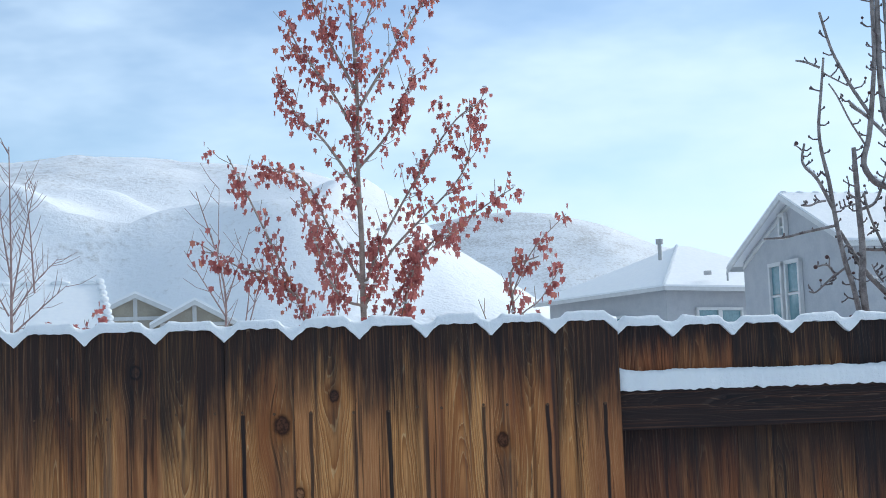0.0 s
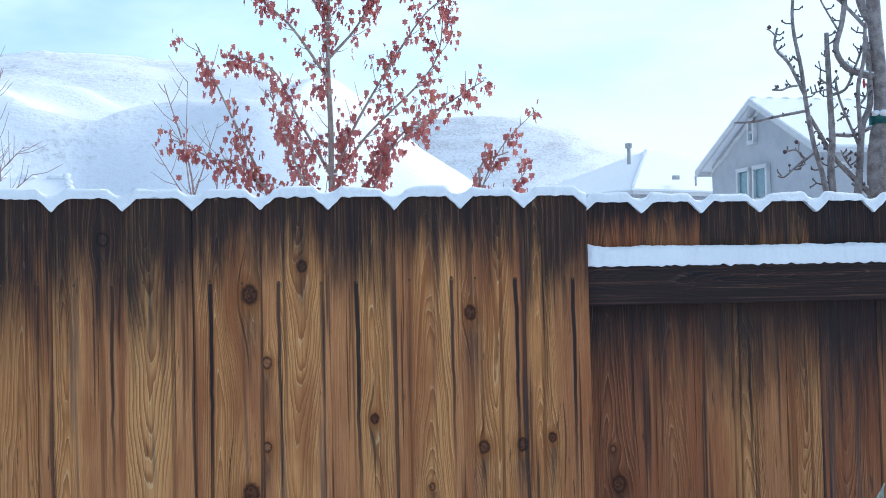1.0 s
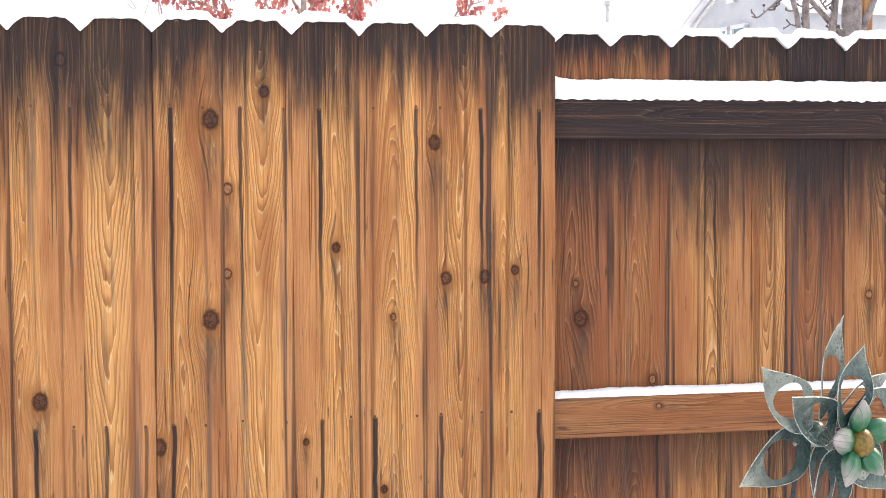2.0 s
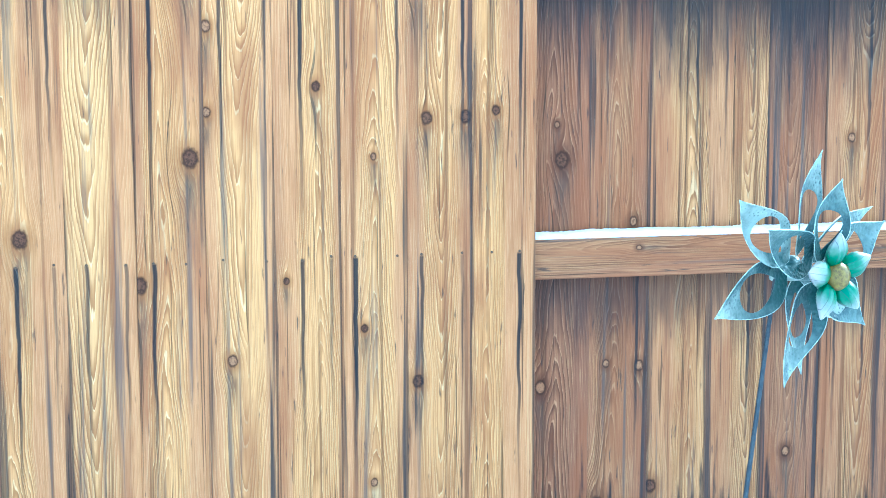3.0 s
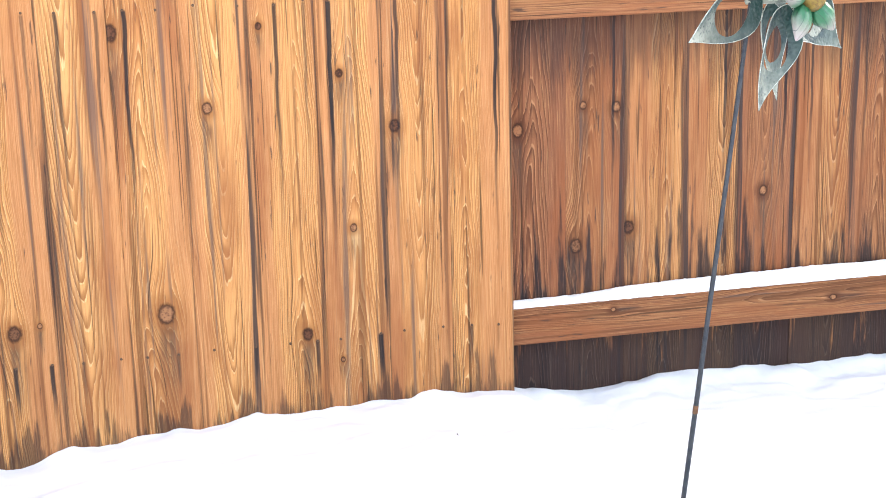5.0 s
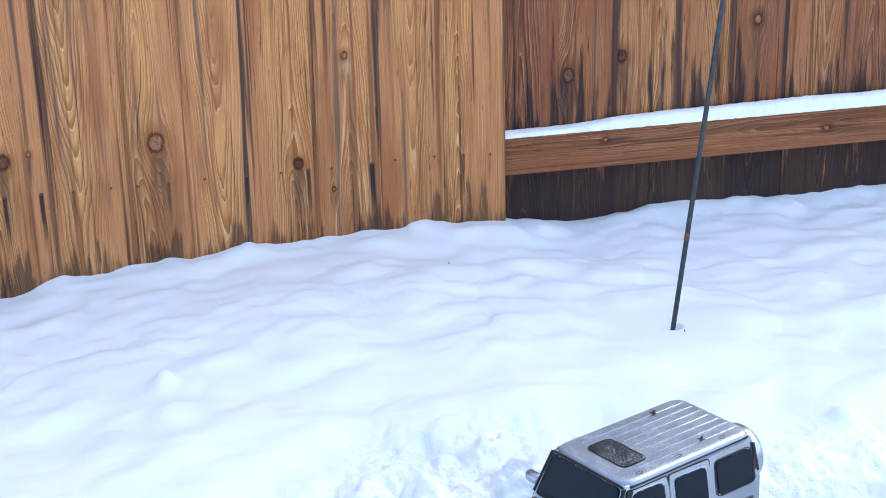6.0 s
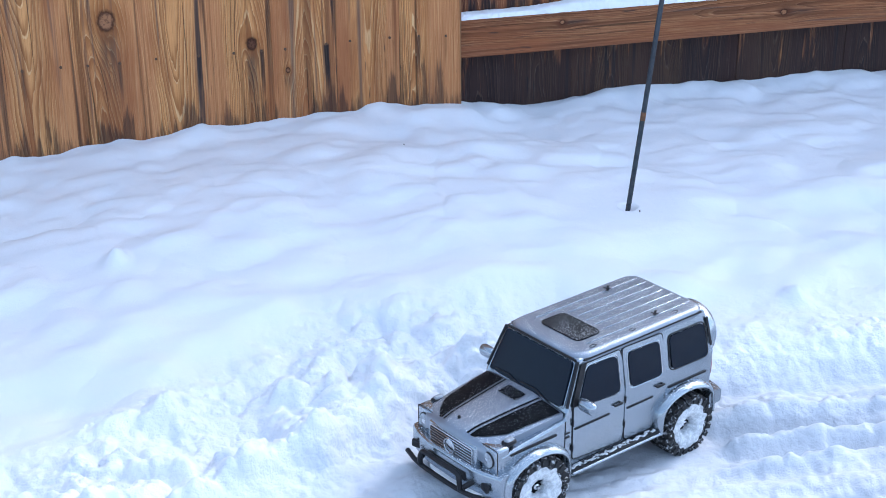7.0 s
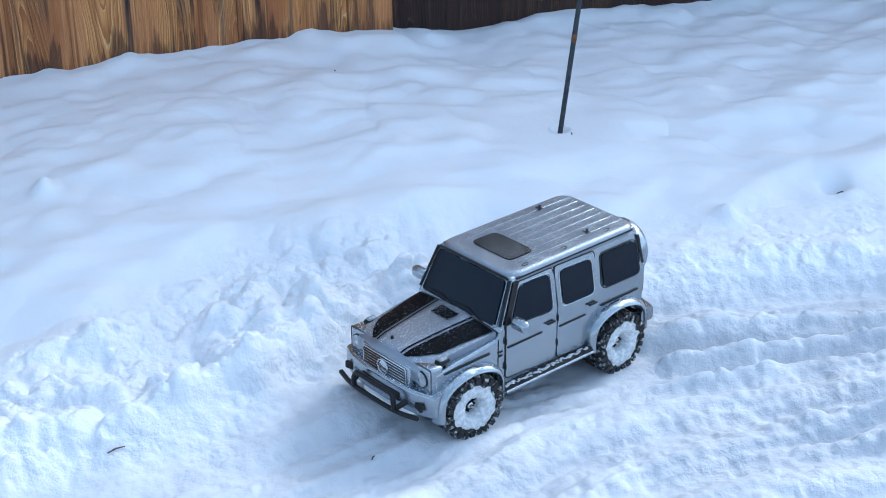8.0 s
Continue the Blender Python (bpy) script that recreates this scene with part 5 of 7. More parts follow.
# bull bar
bm = bmesh.new()
tube(bm, curve_points([(0.088, -0.083, 0.056), (0.095, -0.05, 0.054), (0.097, 0.0, 0.054), (0.095, 0.05, 0.054), (0.088, 0.083, 0.056)], 5), 0.0036, 10)
bull = part("bull_bar", bm, PLASTIC, car, "black tubular bull bar", smooth=50)
bm = bmesh.new()
hoop = [(0.0955, -0.043, 0.053), (0.0970, -0.043, 0.066), (0.0960, -0.039, 0.0765), (0.0965, -0.030, 0.0795), (0.0975, 0.0, 0.0800), (0.0965, 0.030, 0.0795), (0.0960, 0.039, 0.0765), (0.0970, 0.043, 0.066), (0.0955, 0.043, 0.053)]
tube(bm, curve_points(hoop, 4), 0.0038, 10)
part("hoop", bm, PLASTIC, bull, smooth=50)
for sgn in (1, -1):
    bm = bmesh.new()
    tube(bm, [(0.078, sgn * 0.052, 0.066), (0.095, sgn * 0.047, 0.060)], 0.0040, 10)
    part("bracket", bm, PLASTIC, bull, smooth=50)
# snow packed below the bumper
bm = bmesh.new()
bmesh.ops.create_icosphere(bm, subdivisions=3, radius=1.0)
for v in bm.verts:
    k = 1 + 0.22 * noise.noise(v.co * 2.3)
    v.co = Vector((0.066 + 0.020 * v.co.x * k, 0.052 * v.co.y * k, 0.043 + 0.012 * v.co.z * k))
part("packed_snow", bm, SNOW, car, "snow packed under the bumper", smooth=80)
# chassis, spare wheel cover
bm = bmesh.new()
box(bm, (-0.145, 0, 0.048), (0.40, 0.105, 0.022), 0.004)
for x, z in ((0.0, 0.044), (-0.293, 0.036)):
    tube(bm, [(x, -0.07, z), (x, 0.07, z)], 0.007, 8)
part("chassis", bm, PLASTIC, car, "dark chassis and axles", smooth=45)
bm = bmesh.new()
lathe(bm, [(0.043, -0.358), (0.0450, -0.362), (0.0450, -0.386), (0.041, -0.392), (0.018, -0.394)], "x", 40)
part("spare_wheel_cover", bm, SILVER, car, "round silver spare wheel cover", m=pose(0, 0.018, 0.136), smooth=45)
for sgn in (1, -1):
    bm = bmesh.new()
    box(bm, (-0.355, sgn * 0.0765, 0.108), (0.006, 0.014, 0.03), 0.002)
    part("tail_lamp", bm, stained("red_tail_lamp", (0.18, 0.01, 0.01), (0.25, 0.02, 0.02), 0.2, 80.0, bump=0.0) if sgn == 1 else bpy.data.materials["red_tail_lamp"], car, "red tail lamp", smooth=45)


# wheels
def wheel_meshes():
    R, W = 0.0455, 0.037
    bm = bmesh.new()
    prof = [(0.0260, -W / 2 + 0.003), (0.0300, -W / 2), (0.0370, -W / 2 - 0.0005), (0.0405, -W / 2 + 0.003), (0.0415, -W / 2 + 0.008), (0.0418, 0.0),
            (0.0415, W / 2 - 0.008), (0.0405, W / 2 - 0.003), (0.0370, W / 2 + 0.0005), (0.0300, W / 2), (0.0260, W / 2 - 0.003)]
    lathe(bm, prof, "y", 44, closed=True)
    tyre = mesh_from(bm, "tyre", RUBBER, 50)
    bm = bmesh.new()
    n = 22
    for k in range(n):
        for side in (-1, 1):
            a = math.tau * (k + (0.5 if side > 0 else 0.0)) / n
            for yy, rr, sx, sy, sz, tw in ((0.0055, 0.0436, 0.0078, 0.0085, 0.0044, 24), (0.0140, 0.0428, 0.0082, 0.0070, 0.0058, -12), (0.0186, 0.0390, 0.0070, 0.0036, 0.0084, 0)):
                rot = Matrix.Rotation(-a + math.pi / 2, 3, "Y") @ Matrix.Rotation(radians(tw * side), 3, "Z")
                box(bm, (rr * math.cos(a), side * yy, rr * math.sin(a)), (sx, sy, sz), 0.0, 1, rot)
    lugs = mesh_from(bm, "tread", RUBBER)
    bm = bmesh.new()
    lathe(bm, [(0.0262, -0.013), (0.0262, 0.013), (0.024, 0.0135), (0.022, 0.004), (0.008, 0.001)], "y", 28)
    rim = mesh_from(bm, "rim", PLASTIC, 40)
    bm = bmesh.new()
    rings = []
    for r, y in ((0.0300, 0.0150), (0.0325, 0.0186), (0.0255, 0.0202), (0.0185, 0.0180), (0.0145, 0.0155), (0.0118, 0.0110), (0.0110, 0.004)):
        ring = []
        for k in range(48):
            t = math.tau * k / 48
            jig = noise.noise((math.cos(t) * 2.6, math.sin(t) * 2.6, r * 90))
            j2 = noise.noise((math.cos(t) * 9, math.sin(t) * 9, r * 300))
            rr = r * (1 + 0.18 * jig * (1 if r > 0.02 else 2.0)) + 0.0014 * j2
            ring.append(bm.verts.new((rr * math.cos(t), y + 0.0013 * j2 + 0.0012 * jig, rr * math.sin(t))))
        rings.append(ring)
    for p, q in zip(rings, rings[1:]):
        for k in range(48):
            bm.faces.new((p[k], p[(k + 1) % 48], q[(k + 1) % 48], q[k]))
    packed = mesh_from(bm, "packed_snow", PACKED_SNOW, 80)
    bm = bmesh.new()
    lathe(bm, [(0.0048, 0.002), (0.0048, 0.0095), (0.0030, 0.0105)], "y", 6)
    lathe(bm, [(0.0022, 0.010), (0.0022, 0.0135)], "y", 8)
    hub = mesh_from(bm, "hub_nut", CHROME, 40)
    return tyre, lugs, rim, packed, hub


TYRE, LUGS, RIM, PACKED, HUB = wheel_meshes()
for key, (wx, wy, wz) in WHEELS.items():
    w = new("wheel")
    w.parent = car
    steer = -7 if key.startswith("front") else 0
    w.matrix_basis = pose(wx, wy, wz, 0, 0, steer + (180 if wy < 0 else 0)) @ pose(0, 0, 0, 0, 37 * len(key), 0)
    w["label"] = "knobbly black tyre with snow packed into the rim"
    for name, me in (("tyre", TYRE), ("tread", LUGS), ("rim", RIM), ("packed_snow", PACKED), ("hub_nut", HUB)):
        o = new(name, me)
        o.parent = w
        o.matrix_basis = Matrix.Diagonal((1.07, 1.14, 1.07, 1))


# ---- garden wind spinner ----
spinner = thing("wind_spinner", "teal metal flower wind spinner on a thin dark pole", "garden ornament")
POLE_A, POLE_B = Vector((0.827, -0.712, 0.0)), Vector((0.932, -0.735, 0.985))
bm = bmesh.new()
tube(bm, [POLE_A.lerp(POLE_B, t) for t in (0, 0.25, 0.5, 0.75, 1)], [0.0050, 0.0050, 0.0048, 0.0044, 0.0042], 8)
part("pole", bm, STEEL_POLE, spinner, "thin dark steel pole", smooth=60)
bm = bmesh.new()
tube(bm, [POLE_A.lerp(POLE_B, 0.236), POLE_A.lerp(POLE_B, 0.252)], 0.0054, 8)
part("pole_joint", bm, RUST, spinner, "rusty joint of the pole", smooth=60)
AXIS = Vector((0.40, -0.91, -0.05)).normalized()
HUB_AT = Vector((0.958, -0.745, 1.006))
bm = bmesh.new()
tube(bm, [POLE_B - AXIS * 0.01, HUB_AT + AXIS * 0.115], 0.006, 8)
part("axle", bm, PATINA, spinner, smooth=60)


def petal(length, width, hole, twist, cup):
    """A pointed petal with a teardrop hole, cut from sheet metal; along +x, seen from +z."""
    bm = bmesh.new()
    n = 40
    outer, inner = [], []
    for k in range(n):
        t = math.tau * k / n
        c, s = math.cos(t), math.sin(t)
        px = 0.5 - 0.5 * c
        half = 4.1 * px ** 0.80 * (1 - px) ** 1.30 + 0.05 * (1 - px) * px
        outer.append((length * (0.10 + 0.90 * px + 0.03 * (px ** 8)), width * half * (1 if s >= 0 else -1)))
        hx = 0.5 - 0.5 * c
        hh = 2.36 * hx ** 0.9 * (1 - hx) ** 0.45
        inner.append((length * (0.24 + 0.44 * hx), width * hole * hh * (1 if s >= 0 else -1)))

    def lifted(p, dz):
        x, y = p
        a = twist * (x / length)
        z = cup * ((x / length) ** 2) * length + 0.9 * cup * length * (y / width) ** 2 * 0.8 + 0.05 * length * math.sin(4.2 * x / length + 1.2) * (0.4 + y / width)
        return Vector((x, y * math.cos(a) - z * math.sin(a), y * math.sin(a) + z * math.cos(a) + dz))

    faces = []
    o = [bm.verts.new(lifted(p, 0)) for p in outer]
    i = [bm.verts.new(lifted(p, 0)) for p in inner]
    mid = [bm.verts.new(lifted(((a[0] + b[0]) / 2, (a[1] + b[1]) / 2), 0)) for a, b in zip(outer, inner)]
    for k in range(n):
        q = (k + 1) % n
        faces.append(bm.faces.new((o[k], o[q], mid[q], mid[k])))
        faces.append(bm.faces.new((mid[k], mid[q], i[q], i[k])))
    rim = [lifted(p, 0.0006) for p in outer]
    bmesh.ops.remove_doubles(bm, verts=bm.verts, dist=0.0002)
    bmesh.ops.solidify(bm, geom=bm.faces[:], thickness=0.0014)
    return bm, rim


def add_petal(base, angle, length, width, hole, twist, cup, tilt):
    zax = AXIS
    xax = (Vector((0, 0, 1)) - zax * zax.z).normalized()
    yax = zax.cross(xax)
    frame_m = Matrix((xax, yax, zax)).transposed().to_4x4()
    m = Matrix.Translation(base) @ frame_m @ Matrix.Rotation(radians(angle), 4, "Z") @ Matrix.Rotation(radians(-tilt), 4, "Y")
    bm, rim = petal(length, width, hole, radians(twist), cup)
    p = part("petal", bm, PATINA, spinner, "teal hammered petal with a teardrop hole", m=m, smooth=50)
    bm = bmesh.new()
    tube(bm, rim, 0.0010, 5, closed=True)
    part("petal_edge", bm, PATINA_EDGE, p, "pale worn edge", smooth=60)


for ang, ln, wd, tw in ((-11, 0.202, 0.031, 18), (-62, 0.205, 0.030, 22), (-121, 0.205, 0.040, 10), (-171, 0.190, 0.027, 16), (110, 0.206, 0.045, 16), (50, 0.197, 0.042, -16)):
    add_petal(HUB_AT, ang, ln, wd, 0.74, tw, 0.06, 1)
for ang, ln, wd, tw in ((-9.4, 0.160, 0.041, -8), (-62, 0.163, 0.041, -12), (-130, 0.150, 0.040, 14), (154, 0.204, 0.040, 14), (58, 0.172, 0.040, -20)):
    add_petal(HUB_AT + AXIS * 0.050, ang, ln, wd, 0.70, tw, 0.12, 3)
FRONT = HUB_AT + AXIS * 0.078


def enamel_material():
    """Enamelled bud: teal green at the base, blush white at the tip, dark lines in the grooves."""
    g = Graph("enamelled_bud", rough=0.32, metal=0.1)
    x, y, z = g.split(g.coords())
    n = g.noise(g.coords(), 70.0, 3.0)
    along = g.m("ADD", x, g.m("MULTIPLY", g.m("SUBTRACT", n, 0.5), 0.030))
    c = g.mix(g.step(along, 0.034, 0.085), (0.006, 0.13, 0.055), (0.38, 0.32, 0.31))
    c = g.mix(g.step(n, 0.55, 0.75, 0.0, 0.4), c, (0.10, 0.22, 0.17))
    line = g.m("ABSOLUTE", g.m("SUBTRACT", g.m("FRACT", g.m("MULTIPLY", y, 92.0)), 0.5))
    c = g.mix(g.m("MULTIPLY", g.step(line, 0.44, 0.49), 0.75), c, (0.03, 0.05, 0.05))
    g.colour(c)
    g.bump(line, 0.5, 0.003)
    return g.mat


ENAMEL = enamel_material()
for ang, ln in ((10.6, 0.078), (-65.6, 0.076), (-142, 0.074), (144, 0.084), (80, 0.088)):
    bm = bmesh.new()
    bmesh.ops.create_uvsphere(bm, u_segments=30, v_segments=14, radius=1.0)
    bmesh.ops.rotate(bm, cent=(0, 0, 0), matrix=Matrix.Rotation(radians(90), 3, "Y"), verts=bm.verts)
    for v in bm.verts:
        t = (v.co.x + 1) / 2
        ridge = 1 + 0.11 * abs(math.cos(3.5 * math.atan2(v.co.z, v.co.y))) - 0.05
        taper = (1 - 0.5 * t ** 2.5) * (0.75 + 0.5 * math.sin(math.pi * min(1.0, t * 1.1)) * 0.5)
        v.co = Vector((0.012 + (ln - 0.012) * (t ** 0.92), v.co.y * 0.0235 * ridge * taper, v.co.z * 0.016 * ridge * taper + 0.016 + 0.018 * t))
    zax = AXIS
    xax = (Vector((0, 0, 1)) - zax * zax.z).normalized()
    yax = zax.cross(xax)
    m = Matrix.Translation(FRONT) @ Matrix((xax, yax, zax)).transposed().to_4x4() @ Matrix.Rotation(radians(ang), 4, "Z")
    part("inner_petal", bm, ENAMEL, spinner, "green and blush white enamelled petal", m=m, smooth=80)
bm = bmesh.new()
bmesh.ops.create_uvsphere(bm, u_segments=24, v_segments=14, radius=0.025)
for v in bm.verts:
    v.co *= 1 + 0.03 * noise.noise(v.co * 260)
    v.co.z *= 0.8
part("flower_centre", bm, YELLOW_ENAMEL, spinner, "ochre flower centre", m=Matrix.Translation(FRONT + AXIS * 0.022) @ AXIS.to_track_quat("Z", "Y").to_matrix().to_4x4(), smooth=80)
bm = bmesh.new()
lathe(bm, [(0.016, 0.0), (0.020, 0.006), (0.020, 0.014), (0.012, 0.022)], "z", 18)
zq = AXIS.to_track_quat("Z", "Y").to_matrix().to_4x4()
part("hub", bm, PATINA, spinner, "dark teal hub", m=Matrix.Translation(HUB_AT - AXIS * 0.01) @ zq, smooth=50)


# ---- trees beyond the fence ----
def twigs(bm, line, r, every, length, rr, up=0.35, flat=1.0):
    """Side twigs along a limb."""
    acc, tips = 0.0, []
    for a, b in zip(line, line[1:]):
        seg = (b - a).length
        acc += seg
        while acc > every:
            acc -= every * rr.uniform(0.6, 1.4)
            d = (b - a).normalized()
            side = d.cross(Vector((rr.uniform(-1, 1), rr.uniform(-1, 1) * 1.2, rr.uniform(-1, 1)))).normalized()
            go = (d * 0.55 + side * 0.8 + Vector((0, 0, up))).normalized()
            ln = length * rr.uniform(0.35, 1.1)
            p0 = a.lerp(b, rr.random())
            p1 = p0 + go * ln * 0.5 + Vector((0, 0, -0.02 * ln))
            p2 = p0 + go * ln + Vector((0, 0, 0.12 * ln))
            tube(bm, [p0, p1, p2], [r, r * 0.8, r * 0.5], 4)
            tips.append((p0, p1, p2))
    return tips


def leaf(bm, at, size, rr):
    """One hanging, half-curled maple leaf."""
    yaw, droop, curl = rr.uniform(0, math.tau), rr.uniform(-0.4, 0.6), rr.uniform(0.15, 0.8)
    m = Matrix.Translation(at) @ Matrix.Rotation(yaw, 4, "Z") @ Matrix.Rotation(droop, 4, "X") @ Matrix.Scale(size, 4)
    shape = [(0, 0), (-0.28, -0.12), (-0.52, -0.10), (-0.38, -0.38), (-0.46, -0.66), (-0.16, -0.66), (0, -1.0), (0.16, -0.66), (0.46, -0.66), (0.38, -0.38), (0.52, -0.10), (0.28, -0.12)]
    mid = bm.verts.new(m @ Vector((0, 0.0, -0.42)))
    ring = [bm.verts.new(m @ Vector((x * 0.8, curl * (x * x) * 1.3 + 0.15 * curl * z * z, z * 1.1))) for x, z in shape]
    for k in range(len(ring)):
        bm.faces.new((mid, ring[k], ring[(k + 1) % len(ring)]))


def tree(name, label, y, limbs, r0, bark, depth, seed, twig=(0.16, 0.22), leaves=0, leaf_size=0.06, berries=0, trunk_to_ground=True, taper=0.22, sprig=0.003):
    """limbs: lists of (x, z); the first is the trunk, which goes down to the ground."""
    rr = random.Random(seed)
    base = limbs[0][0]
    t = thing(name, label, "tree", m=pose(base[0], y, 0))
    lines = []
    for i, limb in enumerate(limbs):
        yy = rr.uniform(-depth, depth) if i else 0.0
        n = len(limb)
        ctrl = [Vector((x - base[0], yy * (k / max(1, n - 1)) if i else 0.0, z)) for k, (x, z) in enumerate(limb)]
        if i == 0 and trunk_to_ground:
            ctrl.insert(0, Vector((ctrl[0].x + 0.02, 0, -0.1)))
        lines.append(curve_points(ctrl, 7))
    bm = bmesh.new()
    ln = lines[0]
    tube(bm, ln, [r0 * (1 - (1 - taper) * k / (len(ln) - 1)) for k in range(len(ln))], 9)
    part("trunk", bm, bark, t, smooth=60)
    spots = []
    tw = bmesh.new()
    for ln in lines:
        body_i = ln is lines[0]
        if not body_i:
            bm = bmesh.new()
            r = r0 * 0.46
            tube(bm, ln, [r * (1 - 0.72 * k / (len(ln) - 1)) for k in range(len(ln))], 7)
            part("limb", bm, bark, t, smooth=60)
        tips = twigs(tw, ln[2:] if body_i else ln, sprig, twig[0], twig[1], rr)
        spots += [(p, 0.6) for p in ln[len(ln) // 3:]] + [(q, 1.0) for tip in tips for q in tip[1:]]
    part("twig_mass", tw, bark, t, smooth=60)["kind"] = "stuff"
    if leaves:
        bm = bmesh.new()
        spots = [s for s in spots if s[0].z > 1.9]
        centres = [rr.choice(spots)[0] for _ in range(leaves // 6)]
        for c in centres:
            for _ in range(rr.randint(3, 9)):
                at = c + Vector((rr.gauss(0, 0.032), rr.gauss(0, 0.05), rr.gauss(-0.015, 0.048)))
                leaf(bm, at, leaf_size * rr.uniform(0.65, 1.15), rr)
        part("crown", bm, LEAF, t, "curled dark red leaves")["kind"] = "stuff"
        bm = bmesh.new()
        for c in centres[::3]:
            bmesh.ops.create_icosphere(bm, subdivisions=1, radius=0.014, matrix=Matrix.Translation(c + Vector((0, 0, 0.012))) @ Matrix.Diagonal((1.5, 1.5, 0.6, 1)))
        part("snow_dusting", bm, SNOW, t, "small tufts of snow on the leaves", smooth=80)["kind"] = "stuff"
    if berries:
        bm = bmesh.new()
        for _ in range(berries):
            c = rr.choice(spots)[0]
            d = Vector((rr.uniform(-0.03, 0.03), rr.uniform(-0.02, 0.02), rr.uniform(-0.03, 0.02)))
            tube(bm, [c, c + d * 0.9], 0.0012, 4)
            bmesh.ops.create_icosphere(bm, subdivisions=1, radius=rr.uniform(0.005, 0.0085), matrix=Matrix.Translation(c + d))
        part("dried_berries", bm, BERRY, t, "dark dried berries", smooth=80)["kind"] = "stuff"
    return t


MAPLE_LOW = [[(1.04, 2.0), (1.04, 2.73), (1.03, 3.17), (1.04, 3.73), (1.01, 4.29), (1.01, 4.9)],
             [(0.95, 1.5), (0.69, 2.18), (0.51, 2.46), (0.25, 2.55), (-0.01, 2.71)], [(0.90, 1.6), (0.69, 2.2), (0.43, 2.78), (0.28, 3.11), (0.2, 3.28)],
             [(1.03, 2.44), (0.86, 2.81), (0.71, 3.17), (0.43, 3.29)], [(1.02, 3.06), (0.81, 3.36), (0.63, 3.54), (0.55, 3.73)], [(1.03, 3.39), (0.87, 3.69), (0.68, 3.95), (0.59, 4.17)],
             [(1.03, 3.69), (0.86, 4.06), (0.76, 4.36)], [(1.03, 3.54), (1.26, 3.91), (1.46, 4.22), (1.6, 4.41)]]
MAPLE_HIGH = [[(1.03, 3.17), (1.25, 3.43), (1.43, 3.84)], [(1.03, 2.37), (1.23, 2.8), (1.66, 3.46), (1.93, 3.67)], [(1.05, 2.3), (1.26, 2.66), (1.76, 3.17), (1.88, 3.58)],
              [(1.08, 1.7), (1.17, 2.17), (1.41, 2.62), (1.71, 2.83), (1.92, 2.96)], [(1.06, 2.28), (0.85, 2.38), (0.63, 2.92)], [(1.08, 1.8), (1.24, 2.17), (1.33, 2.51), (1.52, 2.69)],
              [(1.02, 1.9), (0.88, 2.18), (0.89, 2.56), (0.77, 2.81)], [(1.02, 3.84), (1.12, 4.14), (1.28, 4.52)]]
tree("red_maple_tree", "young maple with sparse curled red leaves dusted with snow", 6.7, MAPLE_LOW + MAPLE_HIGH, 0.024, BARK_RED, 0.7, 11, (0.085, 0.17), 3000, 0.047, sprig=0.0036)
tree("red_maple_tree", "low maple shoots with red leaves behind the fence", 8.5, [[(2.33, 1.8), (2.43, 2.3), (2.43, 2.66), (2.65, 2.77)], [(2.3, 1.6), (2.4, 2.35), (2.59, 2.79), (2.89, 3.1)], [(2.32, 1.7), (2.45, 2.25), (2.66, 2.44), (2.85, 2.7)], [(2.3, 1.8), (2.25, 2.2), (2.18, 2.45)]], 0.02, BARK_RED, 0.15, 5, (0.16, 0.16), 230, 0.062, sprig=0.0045)
